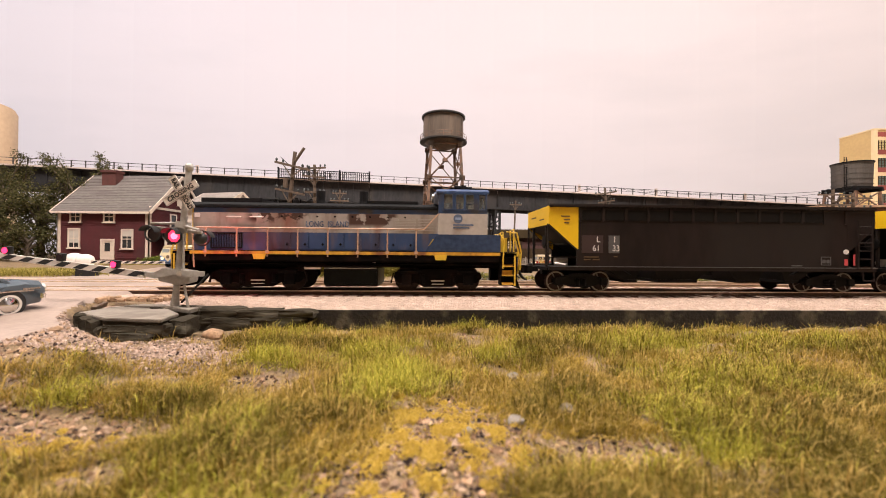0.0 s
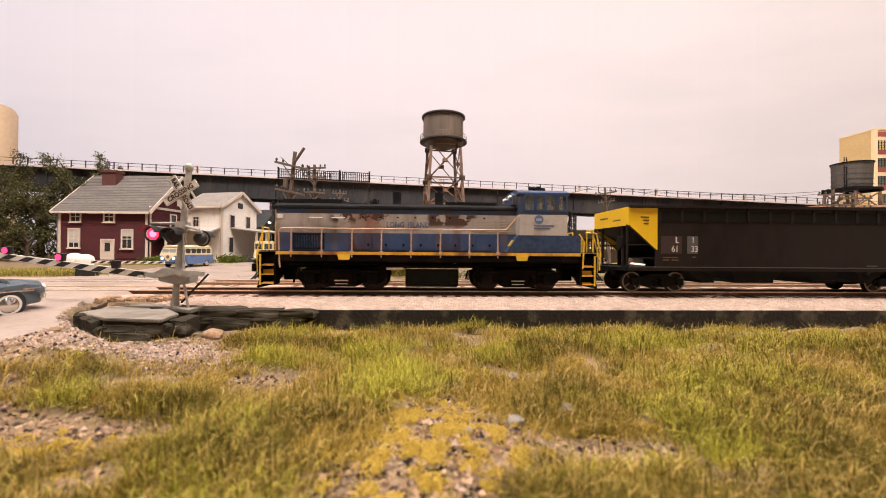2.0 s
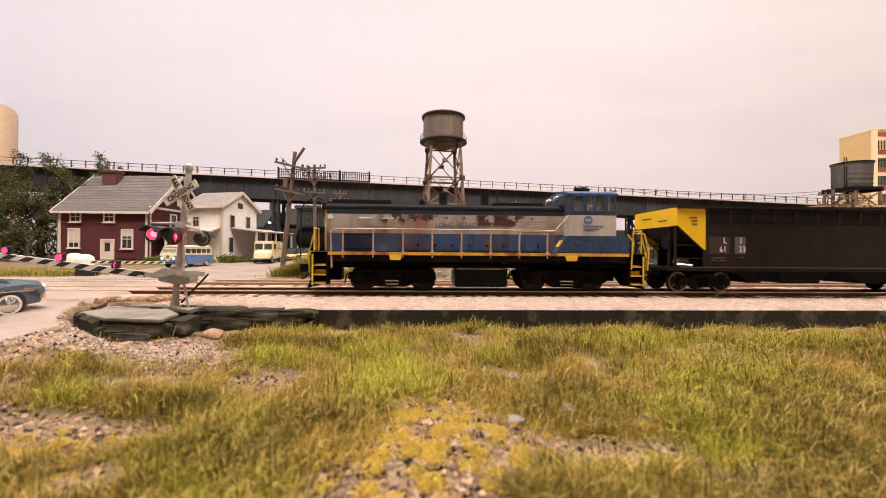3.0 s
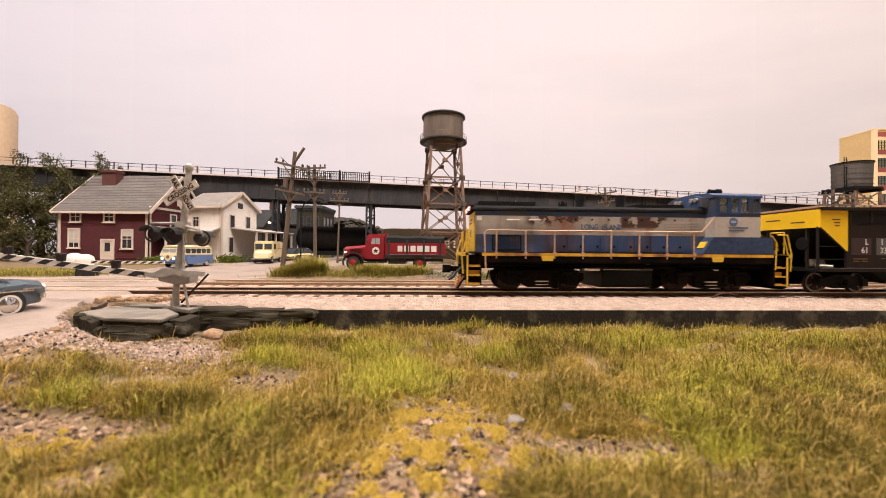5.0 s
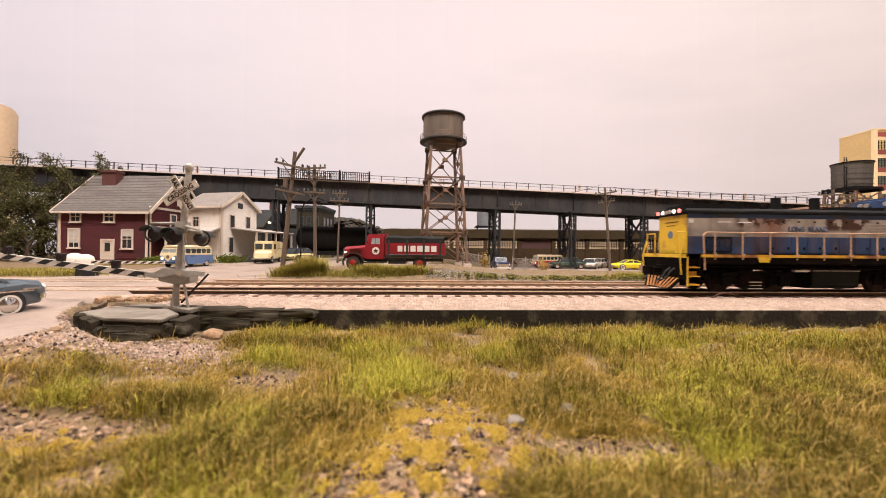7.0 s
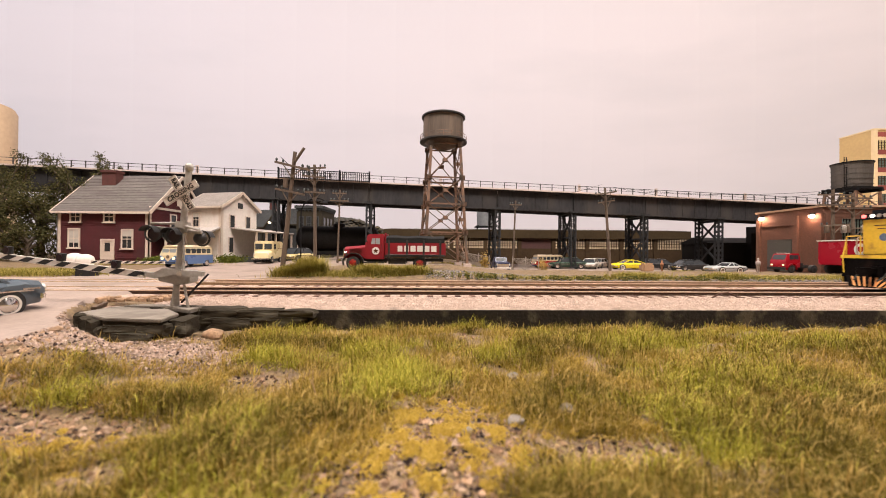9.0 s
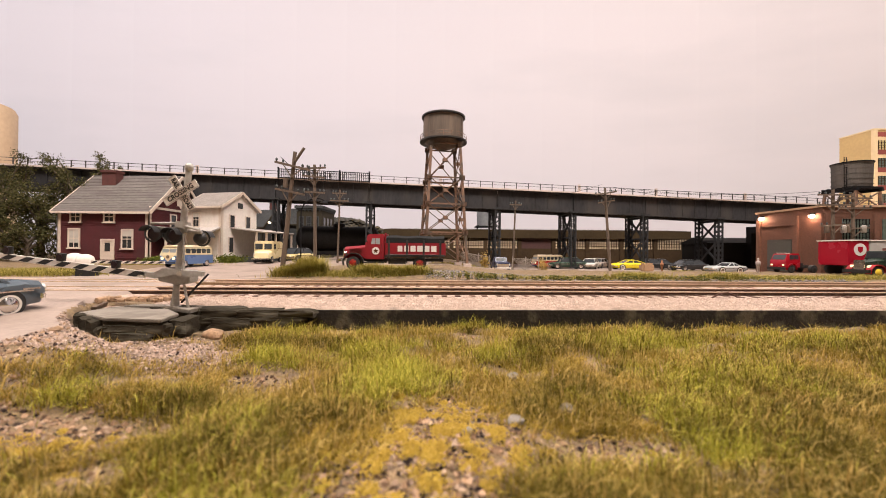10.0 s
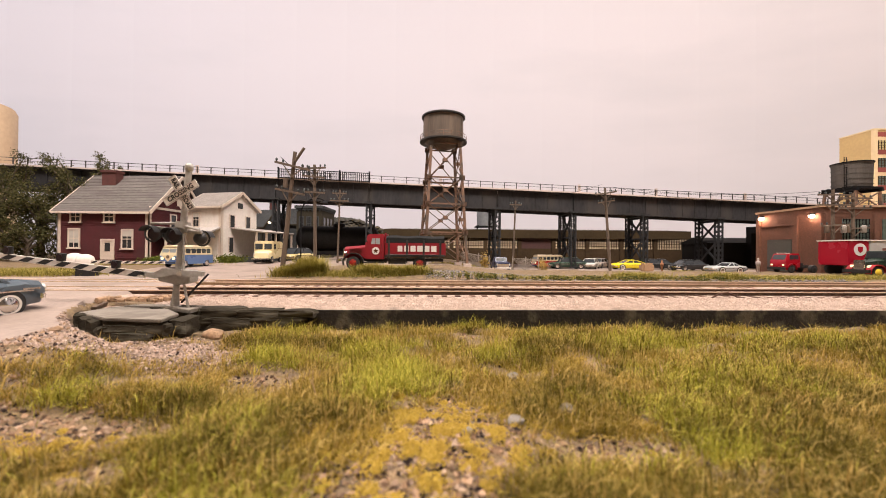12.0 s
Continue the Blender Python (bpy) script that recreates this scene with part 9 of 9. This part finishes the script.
def tree(x, y, h, spread, seed, n_leaf=5200):
    rng = random.Random(seed)
    T = thing("tree", place(x, y, land(x, y), rng.uniform(0, 360)), "dark green broadleaf model tree with an open crown", "tree", "trees by the farmhouse")
    s = Shape().rod((0, 0, -0.2), (0.1, 0.1, h * 0.35), 0.28, 8, 0.2)
    tips = []
    for i in range(11):
        a = 2.4 * i + rng.uniform(-0.4, 0.4)
        z0 = h * rng.uniform(0.18, 0.5)
        r1 = spread * rng.uniform(0.45, 1.0)
        z1 = min(z0 + h * rng.uniform(0.2, 0.55), h * 0.96)
        p = Vector((0.08, 0.08, z0))
        q = Vector((r1 * 0.55 * math.cos(a), r1 * 0.55 * math.sin(a), z0 + (z1 - z0) * 0.7))
        e = Vector((r1 * math.cos(a), r1 * math.sin(a), z1))
        s.rod(p, q, 0.11, 6, 0.07).rod(q, e, 0.07, 6, 0.03)
        tips += [q, e, (q + e) / 2]
        for k in range(3):
            t = e + Vector((rng.uniform(-1, 1), rng.uniform(-1, 1), rng.uniform(-0.4, 0.8))) * spread * 0.33
            s.rod(q.lerp(e, rng.random()), t, 0.035, 5, 0.015)
            tips.append(t)
    part("trunk", s, M_BARK, T)
    rs = np.random.RandomState(seed)
    tp = np.array([tuple(t) for t in tips])
    c = tp[rs.randint(0, len(tp), n_leaf)] + rs.normal(0, 0.42, (n_leaf, 3)) * spread * 0.20
    v, f = [], []
    w = rs.uniform(0.06, 0.15, n_leaf)
    d1 = rs.normal(0, 1, (n_leaf, 3))
    d2 = rs.normal(0, 1, (n_leaf, 3))
    d1 /= np.linalg.norm(d1, axis=1)[:, None]
    d2 /= np.linalg.norm(d2, axis=1)[:, None]
    quad = np.stack([c - d1 * w[:, None], c + d2 * w[:, None] * 0.6, c + d1 * w[:, None], c - d2 * w[:, None] * 0.6], 1).reshape(-1, 3)
    crown = Shape()
    crown.v = [tuple(q) for q in quad]
    crown.f = [(4 * i, 4 * i + 1, 4 * i + 2, 4 * i + 3) for i in range(n_leaf)]
    me = bpy.data.meshes.new("crown")
    me.from_pydata((quad * U).tolist(), [], crown.f)
    me.materials.append(M_LEAF)
    ob = new("crown", me)
    ob.parent = T


for i, (x, y, h, sp_) in enumerate(((-49.5, 42.0, 12.9, 3.4), (-46.0, 42.5, 10.0, 3.4), (-42.6, 43.5, 12.2, 2.8), (-53.5, 43.0, 10.5, 4.0), (-47.5, 40.0, 6.5, 3.2), (-44.0, 41.0, 7.5, 2.8), (-51.0, 39.0, 5.5, 3.4), (-43.6, 39.2, 4.5, 2.2), (-40.2, 45.0, 11.0, 2.0))):
    tree(x, y, h, sp_, 30 + i)


def shrub(x, y, r, h, seed, label, material, n=1500):
    rs = np.random.RandomState(seed)
    S = thing("shrub", place(x, y, land(x, y)), label, "shrub", "shrubs")
    c = rs.normal(0, 0.45, (n, 3)) * np.array([r, r, h * 0.6]) + np.array([0, 0, h * 0.45])
    c[:, 2] = np.abs(c[:, 2])
    w = rs.uniform(0.05, 0.13, n)[:, None]
    d1, d2 = rs.normal(0, 0.7, (n, 3)), rs.normal(0, 0.7, (n, 3))
    quad = np.stack([c - d1 * w, c + d2 * w * 0.6, c + d1 * w, c - d2 * w * 0.6], 1).reshape(-1, 3)
    me = bpy.data.meshes.new("foliage")
    me.from_pydata((quad * U).tolist(), [], [(4 * i, 4 * i + 1, 4 * i + 2, 4 * i + 3) for i in range(n)])
    me.materials.append(material)
    ob = new("foliage", me)
    ob.parent = S
    part("stem", Shape().rod((0, 0, -0.1), (0.05, 0, h * 0.5), 0.06, 6), M_BARK, S)


for i, (x, y) in enumerate(((-45.0, 40.0), (-52.5, 38.0), (-42.3, 41.5), (-48.5, 42.0))):
    shrub(x, y, 2.4, 3.4, 70 + i, "dense dark undergrowth below the trees", M_LEAF, 2600)
shrub(-22.4, 39.4, 1.3, 0.8, 3, "low green hedge in front of the white house", M_BUSH)
shrub(-28.5, 37.0, 1.2, 0.7, 6, "low yellow-green shrub on the farmhouse lawn", M_BUSH)
shrub(11.6, 43.5, 0.6, 1.4, 7, "dry tan weed clump at the fence end", M_GRASS_STRAW, 500)
shrub(4.6, 41.8, 0.5, 1.7, 8, "tall dry straw clump by the fence", M_GRASS_STRAW, 500)
for i, (x, y, h, sp_) in enumerate(((-17.5, 72.0, 5.6, 2.6), (-13.5, 71.0, 5.0, 2.4))):
    shrub(x, y, sp_, h, 50 + i, "autumn tinted bush below the hill", leafy("autumn_leaves", [(0.20, 0.13, 0.03), (0.12, 0.10, 0.03), (0.28, 0.17, 0.05)]) if i == 0 else bpy.data.materials["autumn_leaves"], 1800)


# ---- what moves ----
# seconds, and how far the engine's middle has come along the track
RUN = [(0, -3.75), (0.5, -2.98), (1, -2.24), (1.5, -1.49), (2, -0.54), (2.5, 0.46), (3, 1.44), (5, 7.43), (5.5, 9.32), (6, 11.53), (6.5, 13.93), (7, 16.32), (7.2, 17.30), (8.8, 25.28), (10, 31.3), (12, 41.3)]


def along(t):
    """The engine's place at t, smoothly between the rows of RUN."""
    k = max(i for i in range(len(RUN) - 1) if RUN[i][0] <= t or i == 0)
    (t0, a), (t1, b) = RUN[k], RUN[k + 1]

    def slope(i):
        i0, i1 = max(i - 1, 0), min(i + 1, len(RUN) - 1)
        return (RUN[i1][1] - RUN[i0][1]) / (RUN[i1][0] - RUN[i0][0])

    h, u = t1 - t0, (t - t0) / (t1 - t0)
    return (2 * u**3 - 3 * u**2 + 1) * a + (u**3 - 2 * u**2 + u) * h * slope(k) + (3 * u**2 - 2 * u**3) * b + (u**3 - u**2) * h * slope(k + 1)


def motions():
    times = [i / 10 for i in range(121)]
    way = [along(t) for t in times]
    a = radians(2.4)
    for ob, back in CONSIST:
        walk(ob, [(t, place((s + back) * math.cos(a), 16.05 + (s + back) * math.sin(a), 0, 2.4)) for t, s in zip(times, way)])
    for axle, x, r in AXLES:
        walk(axle, [(t, place(x, 0, r) @ Matrix.Rotation((s - way[0]) / r, 4, "Y")) for t, s in zip(times, way)])

    # the signal lamps change over every two thirds of a second, until the train has cleared the crossing
    swaps = [0.27, 0.93, 1.60, 2.27, 2.93, 3.60]
    for ob, (x, y, z), phase in LENSES:
        lit = phase in "RT"
        rows = [(0, place(x, y, z, 0 if lit else 180))]
        for i, t in enumerate(swaps):
            last = i == len(swaps) - 1
            want = (phase == "T" and not last) or (not last and (phase == "L") == (i % 2 == 0) and phase != "T")
            if want != lit:
                a0, a1 = (180, 0) if want else (0, 180)
                rows += [(t + k / 30, place(x, y, z, a0 + (a1 - a0) * k / 3)) for k in range(4)]
                lit = want
        walk(ob, rows + [(12, rows[-1][1])])


motions()
